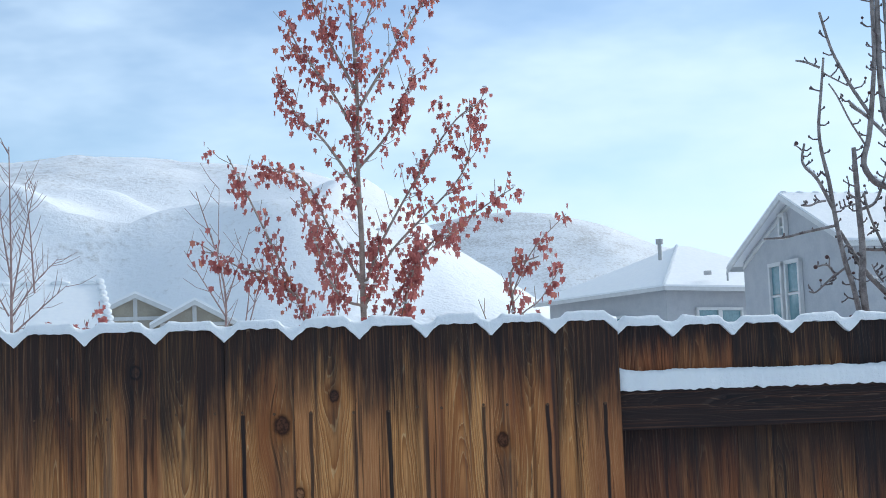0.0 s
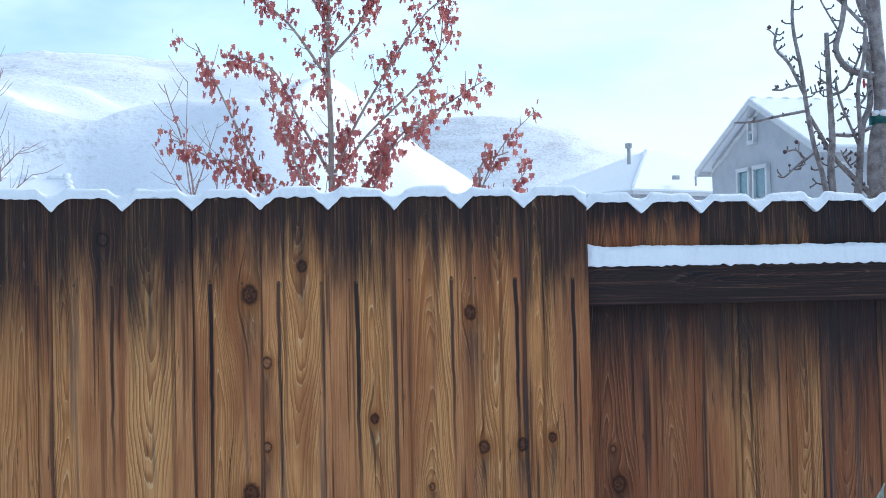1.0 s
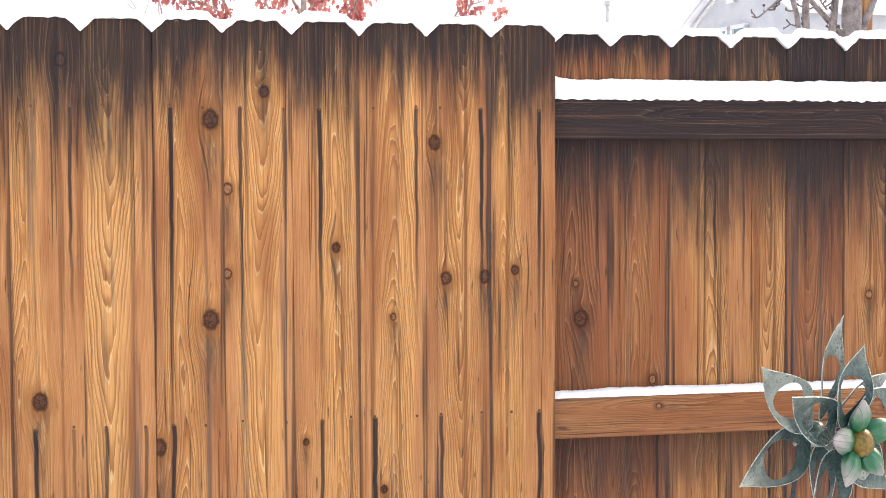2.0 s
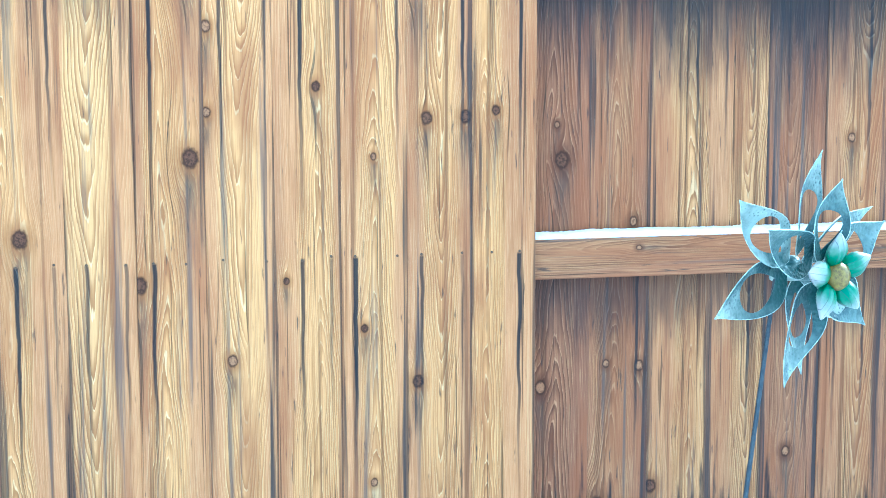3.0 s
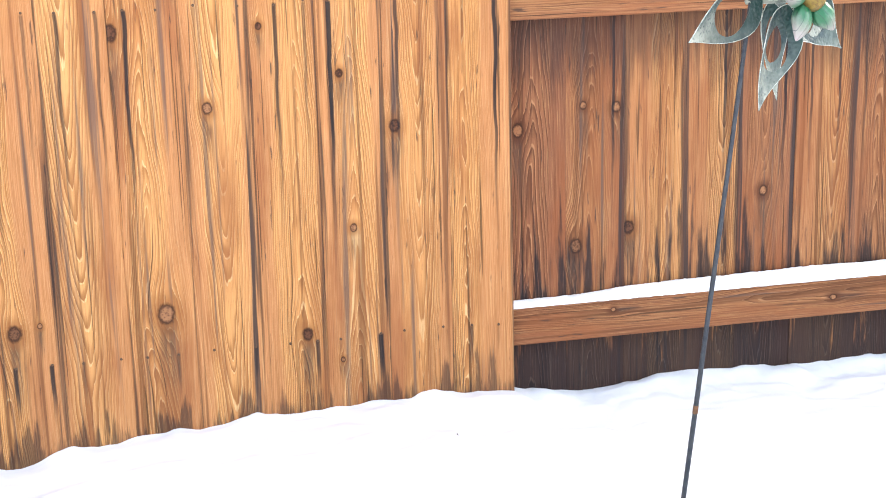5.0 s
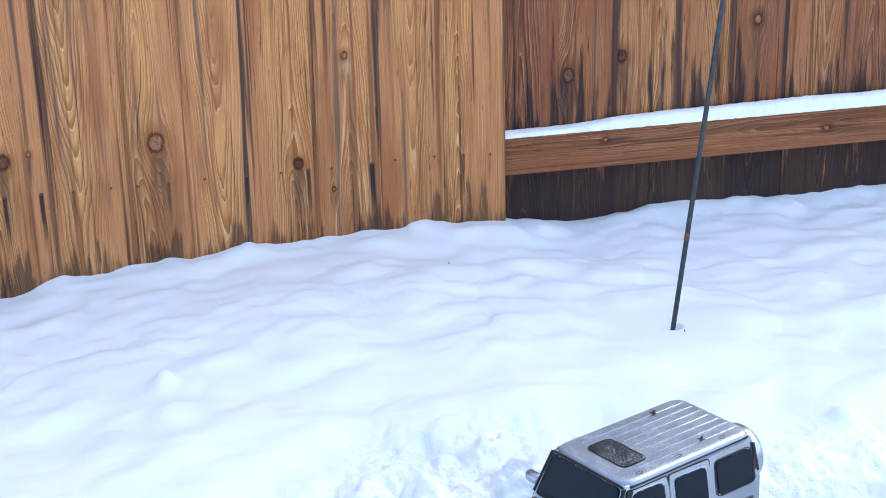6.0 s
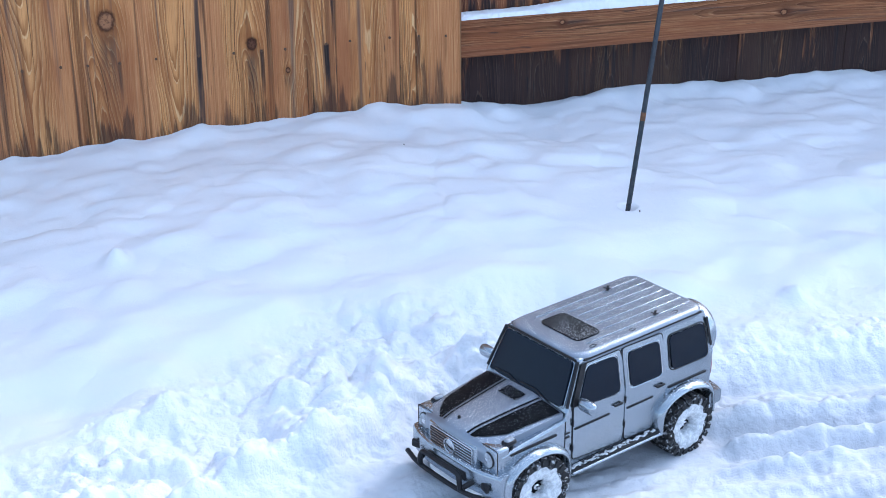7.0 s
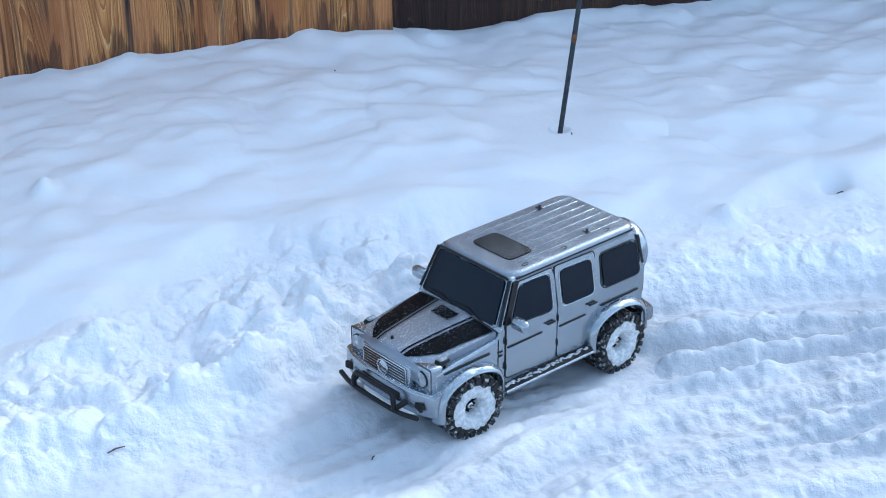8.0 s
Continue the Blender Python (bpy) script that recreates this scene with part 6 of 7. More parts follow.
def fruit_tree():
    """A young fruit tree close behind the fence: grey trunk, upright stems, knobbly spurs."""
    rr = random.Random(8)
    X0, Y0 = 1.765, 0.75
    t = thing("fruit_tree", "bare grey-barked fruit tree with knobbly spurs and dried berries", "tree", m=pose(X0, Y0, 0))
    buds, berries = bmesh.new(), bmesh.new()
    dust = bmesh.new()

    def spur(p, go, ln, r, fork=True):
        """A short crooked shoot that ends in a bud."""
        q = p + go * ln * 0.5 + Vector((rr.uniform(-1, 1), rr.uniform(-1, 1), rr.uniform(-0.3, 1))) * ln * 0.30
        e = q + (go + Vector((0, 0, 0.7))).normalized() * ln * 0.5
        tube(buds, [p, q, e], [r, r * 0.85, r * 0.75], 5)
        bmesh.ops.create_icosphere(buds, subdivisions=1, radius=r * rr.uniform(1.0, 1.3), matrix=Matrix.Translation(e) @ Matrix.Diagonal((1, 1, 1.7, 1)))
        if fork and rr.random() < 0.6:
            spur(q, (go + Vector((rr.uniform(-1, 1), rr.uniform(-0.6, 0.6), rr.uniform(-0.6, 0.9)))).normalized(), ln * rr.uniform(0.4, 0.7), r * 0.85, False)
        return e

    def stem(name, pts, r0, r1, spurs=0.05, dy=0.0, sides=9, reach=0.028):
        n = len(pts)
        line = curve_points([Vector((x - X0, dy * k / (n - 1), z)) for k, (x, z) in enumerate(pts)], 7)
        m = len(line) - 1
        bm = bmesh.new()
        tube(bm, line, [(r0 + (r1 - r0) * k / m) * (1 + 0.10 * noise.noise(Vector((k * 1.7, r0 * 900, z)))) for k in range(m + 1)], sides)
        part(name, bm, BARK_GREY, t, smooth=60)
        run = 0.0
        for a, b in zip(line, line[1:]):
            run += (b - a).length
            if run > spurs:
                run = rr.uniform(-0.1, 0.6) * spurs
                d = (b - a).normalized()
                side = Vector((rr.choice((-1, 1)), rr.uniform(-0.7, 0.7), rr.uniform(-0.2, 0.6)))
                e = spur(a, (side - d * side.dot(d) * 0.7).normalized(), reach * rr.uniform(0.35, 1.3), 0.0025)
                if rr.random() < 0.10:
                    w = e + Vector((rr.uniform(-0.012, 0.012), 0, rr.uniform(0.004, 0.02)))
                    tube(berries, [e, w], 0.0009, 4)
                    bmesh.ops.create_icosphere(berries, subdivisions=2, radius=rr.uniform(0.0036, 0.0055), matrix=Matrix.Translation(w))
            if abs((b - a).normalized().z) < 0.75 and r0 > 0.005:
                for _ in range(3):
                    c = a.lerp(b, rr.random()) + Vector((0, 0, r0 * 0.85))
                    bmesh.ops.create_icosphere(dust, subdivisions=1, radius=r0 * rr.uniform(0.45, 0.85), matrix=Matrix.Translation(c) @ Matrix.Diagonal((1.7, 1.0, 0.55, 1)))
        return line

    stem("trunk", [(1.765, -0.1), (1.77, 1.2), (1.773, 1.85), (1.781, 1.98), (1.796, 2.075), (1.780, 2.36), (1.787, 2.56), (1.79, 3.2)], 0.032, 0.014, 0.5, sides=14)
    # upright stems, from the outer one inwards
    stem("stem", [(1.66, 1.55), (1.617, 1.852), (1.590, 1.96), (1.570, 2.08), (1.558, 2.18), (1.541, 2.27), (1.538, 2.34), (1.551, 2.435), (1.564, 2.53)], 0.0082, 0.0034, 0.05)
    stem("stem", [(1.68, 1.55), (1.639, 1.854), (1.644, 1.983), (1.641, 2.10), (1.638, 2.208), (1.637, 2.276)], 0.0115, 0.0065, 0.05)
    stem("stem", [(1.750, 1.83), (1.689, 1.891), (1.651, 1.937), (1.618, 1.998), (1.594, 2.047)], 0.0090, 0.0050, 0.06, 0.03)
    stem("stem", [(1.714, 1.80), (1.727, 1.955), (1.736, 2.021), (1.759, 2.073), (1.762, 2.16), (1.752, 2.267)], 0.0105, 0.0075, 0.07)
    stem("stem", [(1.705, 1.80), (1.728, 1.965), (1.722, 2.02), (1.717, 2.119), (1.734, 2.20), (1.739, 2.30)], 0.0075, 0.0050, 0.06, -0.03)
    stem("stem", [(1.775, 2.155), (1.735, 2.163), (1.691, 2.182), (1.664, 2.233), (1.685, 2.309), (1.703, 2.424), (1.717, 2.56), (1.72, 2.8)], 0.0105, 0.0055, 0.06)
    stem("stem", [(1.785, 2.28), (1.742, 2.354), (1.731, 2.437), (1.731, 2.56), (1.74, 2.85)], 0.0105, 0.0070, 0.06)
    stem("stem", [(1.758, 2.29), (1.694, 2.354), (1.646, 2.391), (1.630, 2.41)], 0.0055, 0.0036, 0.035)
    stem("stem", [(1.692, 2.37), (1.645, 2.442), (1.615, 2.499), (1.587, 2.56), (1.56, 2.66)], 0.0055, 0.0038, 0.05)
    stem("stem", [(1.752, 2.33), (1.749, 2.475), (1.750, 2.60), (1.745, 2.8)], 0.0055, 0.0045, 0.05, -0.02)
    stem("stem", [(1.790, 1.80), (1.812, 1.866), (1.840, 1.933), (1.875, 2.03), (1.90, 2.2)], 0.0130, 0.0080, 0.06)
    # side shoots
    for pts, r0, r1, sp in (([(1.570, 2.095), (1.527, 2.186), (1.493, 2.224), (1.487, 2.250), (1.498, 2.290)], 0.0056, 0.0030, 0.022),
                            ([(1.489, 2.262), (1.480, 2.278), (1.469, 2.288)], 0.0024, 0.0020, 0.9), ([(1.545, 2.128), (1.520, 2.124), (1.494, 2.114), (1.465, 2.114)], 0.0034, 0.0026, 0.02),
                            ([(1.577, 2.060), (1.481, 2.042), (1.416, 2.028), (1.358, 2.025)], 0.0042, 0.0026, 0.075), ([(1.551, 2.502), (1.515, 2.517), (1.484, 2.523)], 0.0038, 0.0026, 0.022),
                            ([(1.557, 2.489), (1.587, 2.474), (1.634, 2.452)], 0.0030, 0.0018, 0.028), ([(1.590, 1.942), (1.562, 1.926), (1.540, 1.951), (1.503, 1.944)], 0.0038, 0.0022, 0.03),
                            ([(1.562, 1.926), (1.529, 1.900), (1.498, 1.876), (1.478, 1.878)], 0.0034, 0.0024, 0.022), ([(1.543, 1.946), (1.540, 1.955), (1.538, 1.969)], 0.0022, 0.0020, 0.9),
                            ([(1.646, 2.102), (1.691, 2.122), (1.722, 2.182), (1.753, 2.252)], 0.0050, 0.0034, 0.022), ([(1.637, 2.132), (1.620, 2.140), (1.606, 2.148)], 0.0034, 0.0028, 0.012),
                            ([(1.632, 2.118), (1.610, 2.113), (1.587, 2.107)], 0.0028, 0.0022, 0.016), ([(1.724, 1.958), (1.699, 2.015), (1.669, 2.087), (1.655, 2.148)], 0.0040, 0.0034, 0.06),
                            ([(1.675, 2.279), (1.634, 2.353), (1.604, 2.423), (1.583, 2.461)], 0.0030, 0.0022, 0.08), ([(1.762, 2.013), (1.713, 1.992), (1.657, 1.994)], 0.0056, 0.0046, 0.06),
                            ([(1.615, 1.995), (1.600, 2.003), (1.590, 1.985)], 0.0026, 0.0022, 0.9), ([(1.70, 1.90), (1.680, 1.925), (1.668, 1.950)], 0.0026, 0.0020, 0.012), ([(1.808, 1.985), (1.845, 2.017), (1.885, 2.03)], 0.0080, 0.0070, 0.03),
                            ([(1.733, 2.08), (1.748, 2.105), (1.745, 2.135)], 0.0030, 0.0022, 0.016), ([(1.660, 2.03), (1.680, 2.045), (1.690, 2.040)], 0.0024, 0.0020, 0.012)):
        stem("shoot", pts, r0, r1, sp, rr.uniform(-0.02, 0.02), 6, 0.020)
    part("spur_growth", buds, BARK_SPUR, t, "crooked dark spurs with buds", smooth=60)["kind"] = "stuff"
    for bx, bz in ((1.469, 2.289), (1.503, 1.945), (1.538, 1.972)):
        bmesh.ops.create_icosphere(berries, subdivisions=2, radius=0.0062, matrix=Matrix.Translation((bx - X0, 0, bz)))
    part("dried_fruit", berries, BERRY, t, "dark dried berries", smooth=80)["kind"] = "stuff"
    part("snow_dusting", dust, SNOW, t, "snow lying on the stems", smooth=80)["kind"] = "stuff"
    bm = bmesh.new()
    ring = [(-0.009, 0.010), (0.0, 0.014), (0.009, 0.007), (0.011, -0.006), (0.006, -0.015), (-0.004, -0.012), (-0.010, 0.0)]
    a = [bm.verts.new((x, 0.004 * math.sin(x * 200), z)) for x, z in ring]
    bm.faces.new(a)
    bmesh.ops.solidify(bm, geom=bm.faces[:], thickness=0.0006)
    part("leaf", bm, RED_LEAF, t, "single bright red leaf", m=pose(1.734 - X0, -0.02, 2.133, 0, 12, 20))


fruit_tree()


def tree_stake():
    """A rough wooden stake beside the fruit tree, with a teal tie round both."""
    t = thing("tree_stake", "orange-brown wooden tree stake with a teal tie band", "stake", m=pose(1.822, 0.76, -0.1))
    bm = bmesh.new()
    box(bm, (0, 0, 1.06), (0.026, 0.026, 2.14), 0.002)
    part("post", bm, STAKE_WOOD, t, smooth=40)
    bm = bmesh.new()
    rings = []
    for dz in (0.0, 0.013, 0.026):
        rings.append([bm.verts.new((-0.016 + 0.046 * math.cos(a) * (1 + 0.02 * math.sin(3 * a + dz * 90)), -0.006 + 0.036 * math.sin(a), 2.118 + dz + 0.004 * math.sin(2 * a))) for a in (math.tau * k / 28 for k in range(28))])
    for p, q in zip(rings, rings[1:]):
        for k in range(28):
            bm.faces.new((p[k], p[(k + 1) % 28], q[(k + 1) % 28], q[k]))
    bmesh.ops.solidify(bm, geom=bm.faces[:], thickness=0.002)
    part("tie_band", bm, TEAL_TIE, t, "crumpled teal plastic tie", smooth=60)
    bm = bmesh.new()
    for k in range(9):
        a = math.tau * k / 9
        bmesh.ops.create_icosphere(bm, subdivisions=2, radius=0.014, matrix=Matrix.Translation((-0.014 + 0.036 * math.cos(a), -0.01 + 0.028 * math.sin(a), 2.150)) @ Matrix.Diagonal((1.1, 1, 0.75, 1)))
    part("snow_dusting", bm, SNOW, t, "snow caught on the tie", smooth=80)


tree_stake()
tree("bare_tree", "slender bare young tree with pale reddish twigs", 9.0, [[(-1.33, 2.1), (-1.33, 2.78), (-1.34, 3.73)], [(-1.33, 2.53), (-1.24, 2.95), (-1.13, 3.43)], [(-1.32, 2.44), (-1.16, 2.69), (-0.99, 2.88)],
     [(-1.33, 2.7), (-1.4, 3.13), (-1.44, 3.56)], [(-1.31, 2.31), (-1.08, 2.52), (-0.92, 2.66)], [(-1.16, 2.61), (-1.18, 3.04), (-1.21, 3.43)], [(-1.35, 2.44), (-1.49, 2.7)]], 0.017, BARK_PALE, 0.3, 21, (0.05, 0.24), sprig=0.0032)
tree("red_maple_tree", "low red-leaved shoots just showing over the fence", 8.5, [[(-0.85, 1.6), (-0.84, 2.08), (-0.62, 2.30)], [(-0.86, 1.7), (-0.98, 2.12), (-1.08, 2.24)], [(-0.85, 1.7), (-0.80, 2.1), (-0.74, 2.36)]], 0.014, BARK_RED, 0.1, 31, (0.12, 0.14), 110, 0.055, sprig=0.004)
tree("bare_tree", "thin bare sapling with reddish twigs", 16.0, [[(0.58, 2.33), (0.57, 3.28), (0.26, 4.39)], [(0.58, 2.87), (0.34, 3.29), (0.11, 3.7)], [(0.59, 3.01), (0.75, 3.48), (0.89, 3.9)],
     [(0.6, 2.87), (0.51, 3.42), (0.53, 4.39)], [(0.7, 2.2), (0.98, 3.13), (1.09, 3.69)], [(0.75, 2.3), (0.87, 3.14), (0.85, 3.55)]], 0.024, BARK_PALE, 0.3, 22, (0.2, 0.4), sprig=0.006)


# ---- houses beyond the fence ----
def wall_box(bm, corners, z0, z1):
    """A closed block over a footprint."""
    a = [bm.verts.new((x, y, z0)) for x, y in corners]
    b = [bm.verts.new((x, y, z1)) for x, y in corners]
    n = len(a)
    bm.faces.new(a)
    bm.faces.new(b)
    for k in range(n):
        bm.faces.new((a[k], a[(k + 1) % n], b[(k + 1) % n], b[k]))


def slab(bm, quad, thick):
    """A sloping slab under a quad of points."""
    a = [bm.verts.new(p) for p in quad]
    b = [bm.verts.new(Vector(p) - Vector((0, 0, thick))) for p in quad]
    n = len(a)
    bm.faces.new(a)
    bm.faces.new(b)
    for k in range(n):
        bm.faces.new((a[k], a[(k + 1) % n], b[(k + 1) % n], b[k]))


def house_window(parent, m, w, h, rows=2):
    """A sash window: local x along the wall, z up, -y out of the wall."""
    win = new("window")
    win.parent, win.matrix_basis = parent, m
    bm = bmesh.new()
    for c, s in (((0, -0.03, h / 2), (w + 0.16, 0.10, 0.09)), ((0, -0.03, -h / 2), (w + 0.16, 0.12, 0.09)), ((-w / 2 - 0.04, -0.03, 0), (0.08, 0.10, h)), ((w / 2 + 0.04, -0.03, 0), (0.08, 0.10, h)), ((0, -0.02, -0.02), (w, 0.06, 0.05))):
        box(bm, c, s)
    part("frame", bm, TRIM, win)
    for k in range(rows):
        bm = bmesh.new()
        box(bm, (0, 0.0, (-0.25 + 0.5 * k) * h), (w, 0.03, h / 2 - 0.05))
        part("pane", bm, GLASS_HOUSE, win)


def along(a, b, t):
    return (a[0] + (b[0] - a[0]) * t, a[1] + (b[1] - a[1]) * t)


# tall house with its gable end towards the fence
def gable_house():
    t = thing("house", "two-storey grey stucco house with a snow-covered gable roof", "house", "houses beyond the fence")
    MID = (14.49, 31.449)
    ux, uy = 0.0912, -0.9958
    vx, vy = 0.9958, 0.0912
    half, over, front, L = 2.66, 0.30, 0.32, 13.0
    ridge = 6.47
    pitch = 0.48
    eave = ridge - pitch * half - 0.10
    at = lambda s, d: (MID[0] + ux * s + vx * d, MID[1] + uy * s + vy * d)
    bm = bmesh.new()
    wall_box(bm, [at(half, 0), at(-half, 0), at(-half, L), at(half, L)], -0.2, eave)
    a = [bm.verts.new((*at(half, 0), eave)), bm.verts.new((*at(-half, 0), eave)), bm.verts.new((*at(0, 0), ridge - 0.10))]
    b = [bm.verts.new((*at(half, L), eave)), bm.verts.new((*at(-half, L), eave)), bm.verts.new((*at(0, L), ridge - 0.10))]
    bm.faces.new(a), bm.faces.new(b)
    for k in range(3):
        bm.faces.new((a[k], a[(k + 1) % 3], b[(k + 1) % 3], b[k]))
    part("wall", bm, STUCCO_GREY, t, "grey stucco walls")
    low = ridge - pitch * (half + over)
    for side in (-1, 1):
        e = side * (half + over)
        bm = bmesh.new()
        slab(bm, [(*at(0, -front), ridge), (*at(e, -front), low), (*at(e, L), low), (*at(0, L), ridge)], 0.07)
        part("roof", bm, SNOW, t, "roof slope under even snow")
        bm = bmesh.new()
        slab(bm, [(*at(0, -front - 0.01), ridge - 0.05), (*at(e, -front - 0.01), low - 0.05), (*at(e, -front + 0.05), low - 0.05), (*at(0, -front + 0.05), ridge - 0.05)], 0.13)
        slab(bm, [(*at(e, -front), low - 0.05), (*at(e, L), low - 0.05), (*at(e * 0.985, L), low - 0.05), (*at(e * 0.985, -front), low - 0.05)], 0.12)
        part("rake_board", bm, TRIM, t, "pale fascia boards")
        bm = bmesh.new()
        slab(bm, [(*at(0, -0.03), ridge - 0.20), (*at(e * 0.90, -0.03), ridge - 0.20 - pitch * abs(e) * 0.90), (*at(e * 0.90, 0.02), ridge - 0.20 - pitch * abs(e) * 0.90), (*at(0, 0.02), ridge - 0.20)], 0.09)
        part("frieze_board", bm, TRIM, t)
    bm = bmesh.new()
    for k in range(30):
        bmesh.ops.create_icosphere(bm, subdivisions=1, radius=0.045, matrix=Matrix.Translation((*at(0, -0.2 + 0.42 * k), ridge)) @ Matrix.Diagonal((2.6, 1, 0.8, 1)))
    part("ridge_tile", bm, SNOW, t, "snow-covered ridge tiles", smooth=60)["kind"] = "stuff"
    ang = math.degrees(math.atan2(uy, ux))
    for s, z, w, h, rows in ((-0.86, 4.12, 0.50, 1.46, 2), (-0.02, 4.12, 0.56, 1.46, 2), (-0.40, 5.72, 0.17, 0.52, 1)):
        house_window(t, pose(*at(s, -0.03), z, 0, 0, ang), w, h, rows)


gable_house()


def hip_house():
    t = thing("house", "grey stucco house with a snow-covered hip roof and vent pipe", "house", "houses beyond the fence")
    C = (15.17, 43.193)
    ux, uy = -0.3567, 0.9342
    vx, vy = 0.9342, 0.3567
    H, RIDGE = 3.54, 0.55
    eave, top = 5.32, 6.97
    at = lambda s, d: (C[0] + ux * s + vx * d, C[1] + uy * s + vy * d)
    A, B = 2 * H, 2 * H + RIDGE
    o = 0.4
    bm = bmesh.new()
    wall_box(bm, [at(o, o), at(A - o, o), at(A - o, B - o), at(o, B - o)], -0.2, eave - 0.02)
    part("wall", bm, STUCCO_GREY, t, "grey stucco walls")
    c = [(*at(0, 0), eave), (*at(A, 0), eave), (*at(A, B), eave), (*at(0, B), eave)]
    r0, r1 = (*at(H, H), top), (*at(H, H + RIDGE), top)
    for quad in ([r0, c[0], c[1]], [r0, r1, c[3], c[0]], [r1, c[2], c[3]], [r1, r0, c[1], c[2]]):
        bm = bmesh.new()
        slab(bm, quad, 0.08)
        part("roof", bm, SNOW, t, "hip roof slope under even snow")
    bm = bmesh.new()
    for p, q in ((c[0], c[1]), (c[0], c[3])):
        P, Q = Vector(p), Vector(q)
        d = (Q - P).normalized().cross(Vector((0, 0, 1))) * 0.03
        slab(bm, [P + d - Vector((0, 0, 0.06)), Q + d - Vector((0, 0, 0.06)), Q - d - Vector((0, 0, 0.06)), P - d - Vector((0, 0, 0.06))], 0.12)
    part("fascia", bm, TRIM, t, "pale eaves")
    bm = bmesh.new()
    for k in range(24):
        p = Vector(c[0]).lerp(Vector(r0), (k + 0.5) / 24)
        bmesh.ops.create_icosphere(bm, subdivisions=1, radius=0.075, matrix=Matrix.Translation(p + Vector((0, 0, 0.015))))
    part("hip_tile", bm, SNOW, t, "snow-covered hip tiles", smooth=60)["kind"] = "stuff"
    bm = bmesh.new()
    p = Vector((15.96, 45.82, 6.32))
    tube(bm, [p, p + Vector((0, 0, 0.62))], 0.065, 10)
    tube(bm, [p + Vector((0, 0, 0.52)), p + Vector((0, 0, 0.68))], 0.12, 10)
    part("vent_pipe", bm, PIPE, t, "metal roof vent", smooth=50)
    for x, y, z, h, r in ((16.94, 44.15, 5.67, 0.12, 0.13), (17.39, 43.6, 5.42, 0.30, 0.035)):
        bm = bmesh.new()
        p = Vector((x, y, z))
        tube(bm, [p, p + Vector((0, 0, h))], r, 8)
        part("vent_pipe", bm, PIPE, t, smooth=50)
    a1 = math.degrees(math.atan2(vy, vx))
    a2 = math.degrees(math.atan2(-uy, -ux))
    for d, w in ((2.0, 0.8), (2.95, 0.8)):
        house_window(t, pose(*at(o - 0.03, d), 4.05, 0, 0, a1), w, 1.1, 2)
    for s in (3.0, 4.6):
        house_window(t, pose(*at(s, o - 0.03), 4.0, 0, 0, a2), 0.9, 1.0, 2)


hip_house()


def low_house():
    t = thing("house", "low tan house under a broad snow-covered roof", "house", "houses beyond the fence")
    bm = bmesh.new()
    wall_box(bm, [(-13.5, 33.6), (-1.6, 33.6), (-1.9, 40.5), (-13.5, 40.5)], -0.2, 3.1)
    part("wall", bm, STUCCO_TAN, t, "tan stucco walls")
    bm = bmesh.new()
    slab(bm, [(-14, 37.0, 5.16), (-1.55, 37.0, 5.16), (-1.02, 33.0, 3.05), (-14, 33.0, 3.05)], 0.2)
    slab(bm, [(-14, 37.0, 5.16), (-14, 41.0, 3.05), (-1.55, 41.0, 3.05), (-1.55, 37.0, 5.16)], 0.2)
    part("roof", bm, SNOW, t, "broad roof under thick snow")
    bm = bmesh.new()
    for k in range(13):
        p = Vector((-1.55, 37.0, 5.2)).lerp(Vector((-1.02, 33.0, 3.1)), k / 12)
        bmesh.ops.create_icosphere(bm, subdivisions=2, radius=0.11, matrix=Matrix.Translation(p) @ Matrix.Diagonal((1.0, 1.6, 0.8, 1)))
    for k in range(16):
        bmesh.ops.create_icosphere(bm, subdivisions=1, radius=0.11, matrix=Matrix.Translation((-1.8 - k * 0.72, 37.0, 5.18)) @ Matrix.Diagonal((2.6, 1, 0.7, 1)))
    part("ridge_tile", bm, SNOW, t, "snow-covered verge and ridge tiles", smooth=60)["kind"] = "stuff"


low_house()


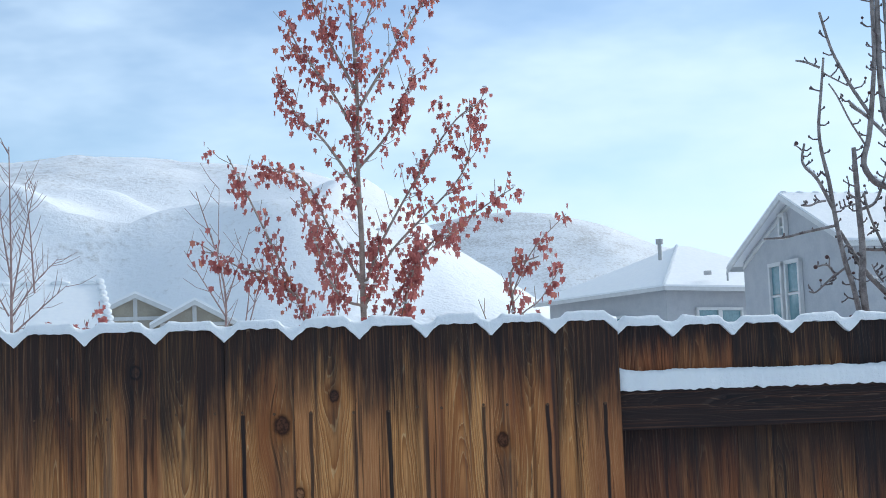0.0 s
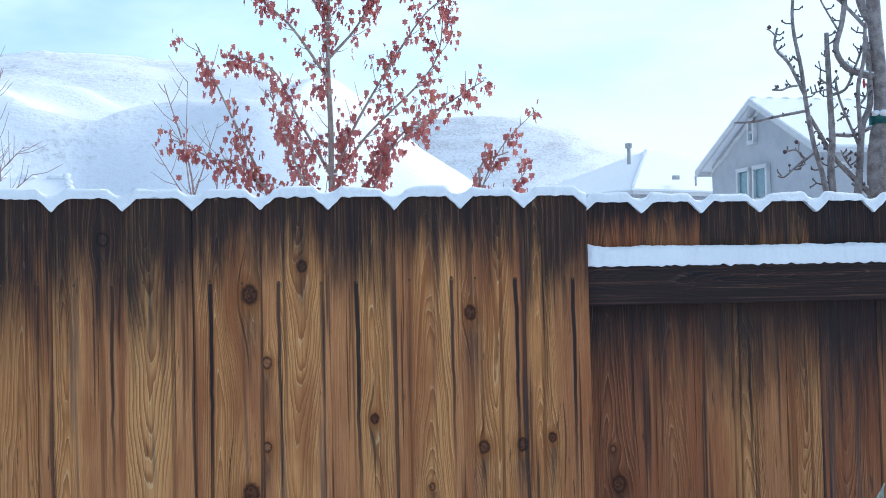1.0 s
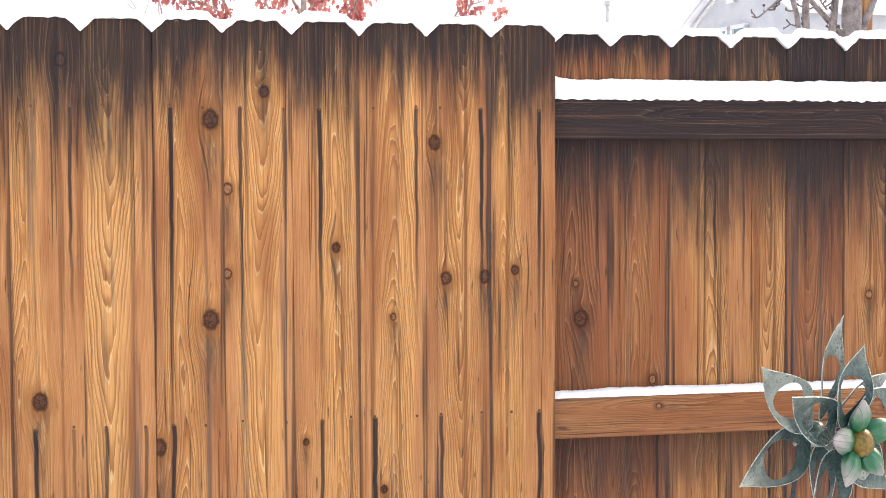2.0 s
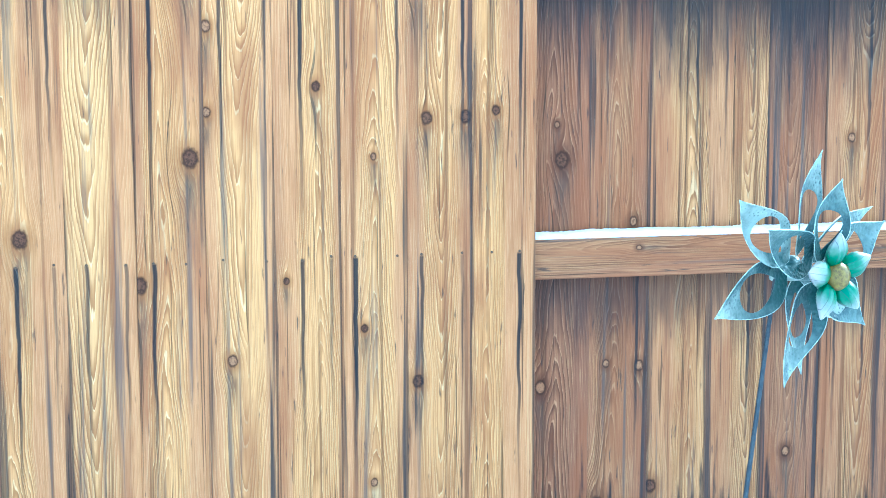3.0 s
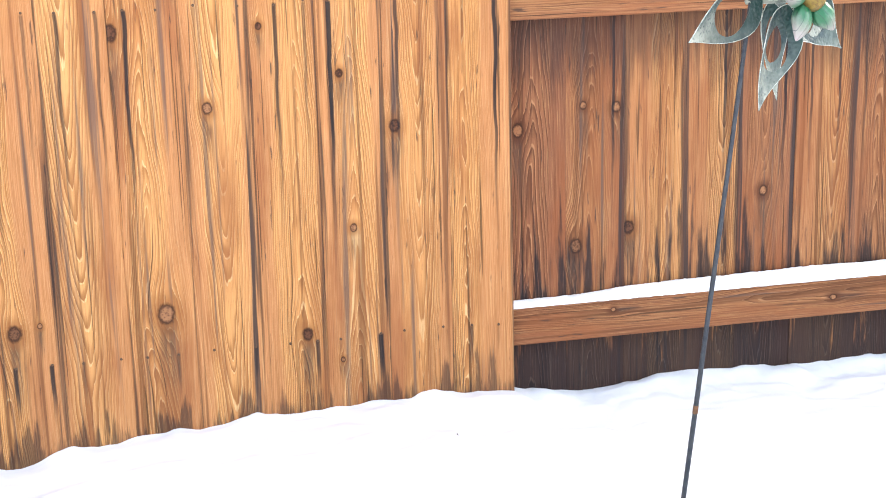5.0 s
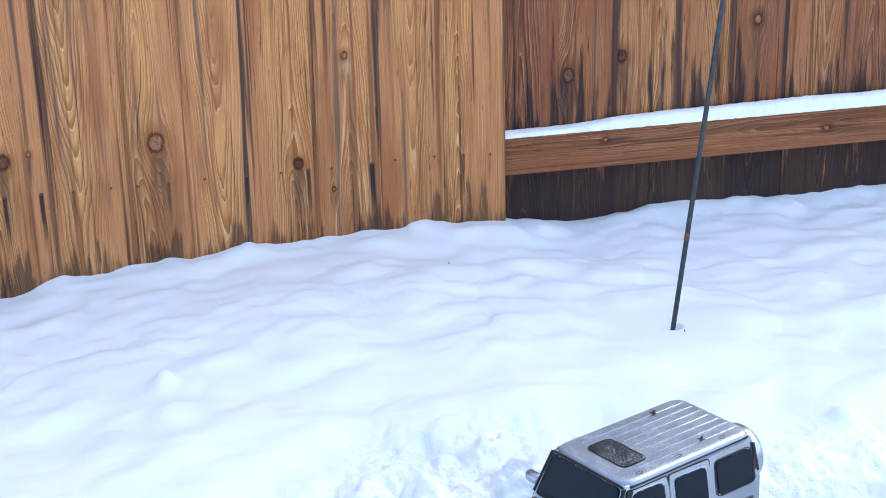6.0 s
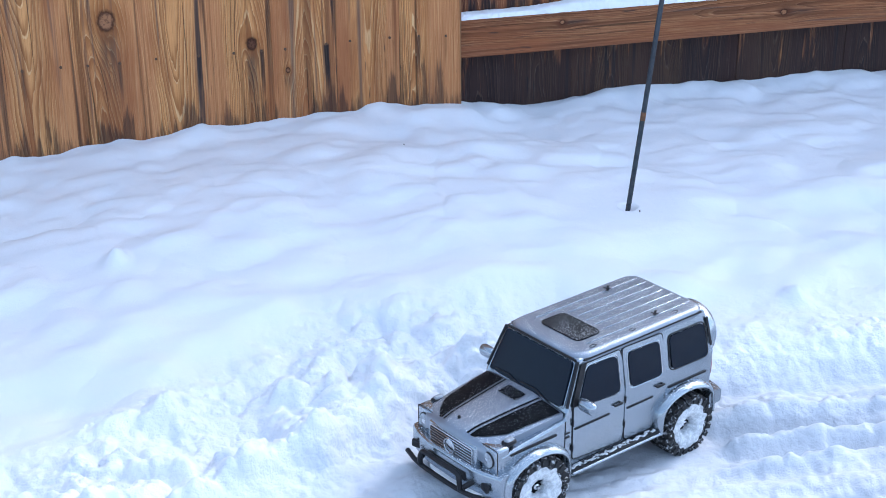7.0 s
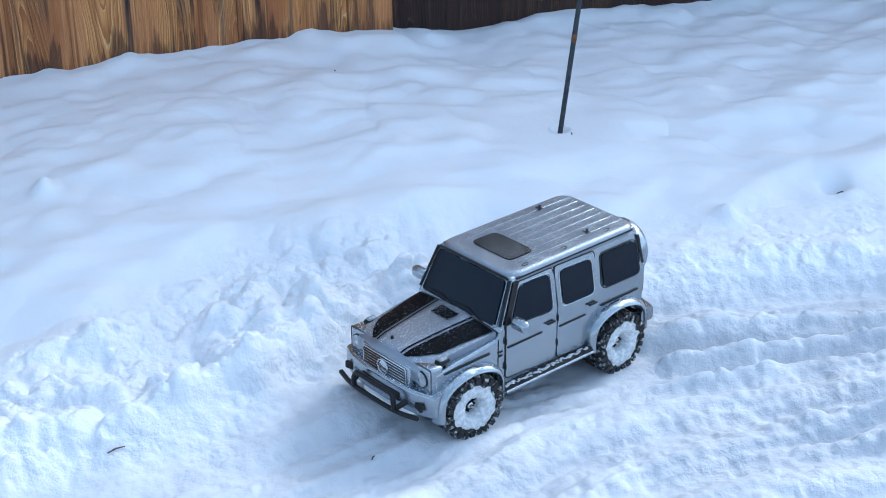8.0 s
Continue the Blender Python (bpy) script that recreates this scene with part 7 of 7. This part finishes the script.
def twin_gable_house():
    t = thing("house", "tan stucco house with two small snow-dusted gables", "house", "houses beyond the fence")
    bm = bmesh.new()
    wall_box(bm, [(-3.2, 52.5), (3.6, 52.5), (3.6, 60.0), (-3.2, 60.0)], -0.2, 5.0)
    part("wall", bm, STUCCO_TAN, t, "tan stucco walls")
    for xc, half, eave, ridge, y in ((-0.85, 1.45, 5.35, 6.02, 51.8), (1.12, 1.15, 5.05, 5.68, 50.8)):
        bm = bmesh.new()
        prism(bm, [(xc - half, -0.2), (xc + half, -0.2), (xc + half, eave), (xc, ridge), (xc - half, eave)], y, y + 5)
        part("gable_wall", bm, STUCCO_TAN, t, "tan gable wall")
        bm = bmesh.new()
        k = (ridge - eave) / half
        for s in (-1, 1):
            slab(bm, [(xc, y - 0.3, ridge + 0.14), (xc + s * (half + 0.35), y - 0.3, eave - 0.35 * k + 0.14), (xc + s * (half + 0.35), y + 5, eave - 0.35 * k + 0.14), (xc, y + 5, ridge + 0.14)], 0.10)
        part("roof", bm, SNOW, t, "snow-dusted gable roof")
        bm = bmesh.new()
        for s in (-1, 1):
            slab(bm, [(xc, y - 0.32, ridge + 0.05), (xc + s * (half + 0.35), y - 0.32, eave - 0.35 * k + 0.05), (xc + s * (half + 0.35), y - 0.22, eave - 0.35 * k + 0.05), (xc, y - 0.22, ridge + 0.05)], 0.16)
        box(bm, (xc, y - 0.03, (eave + ridge) / 2 - 0.3), (0.14, 0.06, ridge - eave + 0.5))
        box(bm, (xc, y - 0.035, eave - 0.12), (half * 2, 0.08, 0.12))
        part("trim_board", bm, TRIM, t, "pale trim boards")


twin_gable_house()


# ---- bits of twig on the snow ----
for bx, by, turn, ln in ((-0.092, -1.478, 24, 0.026), (0.845, -0.742, 70, 0.008), (1.245, -1.04, 8, 0.02), (0.50, -0.30, 100, 0.007), (0.24, -1.55, 55, 0.010)):
    i, j = int(np.argmin(abs(gxs - bx))), int(np.argmin(abs(gys - by)))
    bm = bmesh.new()
    tube(bm, [(-ln / 2, 0, 0.001), (0, ln * 0.06, 0.0016), (ln / 2, -ln * 0.04, 0.001)], [0.0010, 0.0013, 0.0008], 5)
    solid("twig", bm, BARK_DARK, "small dark broken twig lying on the snow", "twig", "twigs on the snow", m=pose(bx, by, float(HEIGHTS[i, j]) + 0.001, 0, 0, turn), smooth=60)
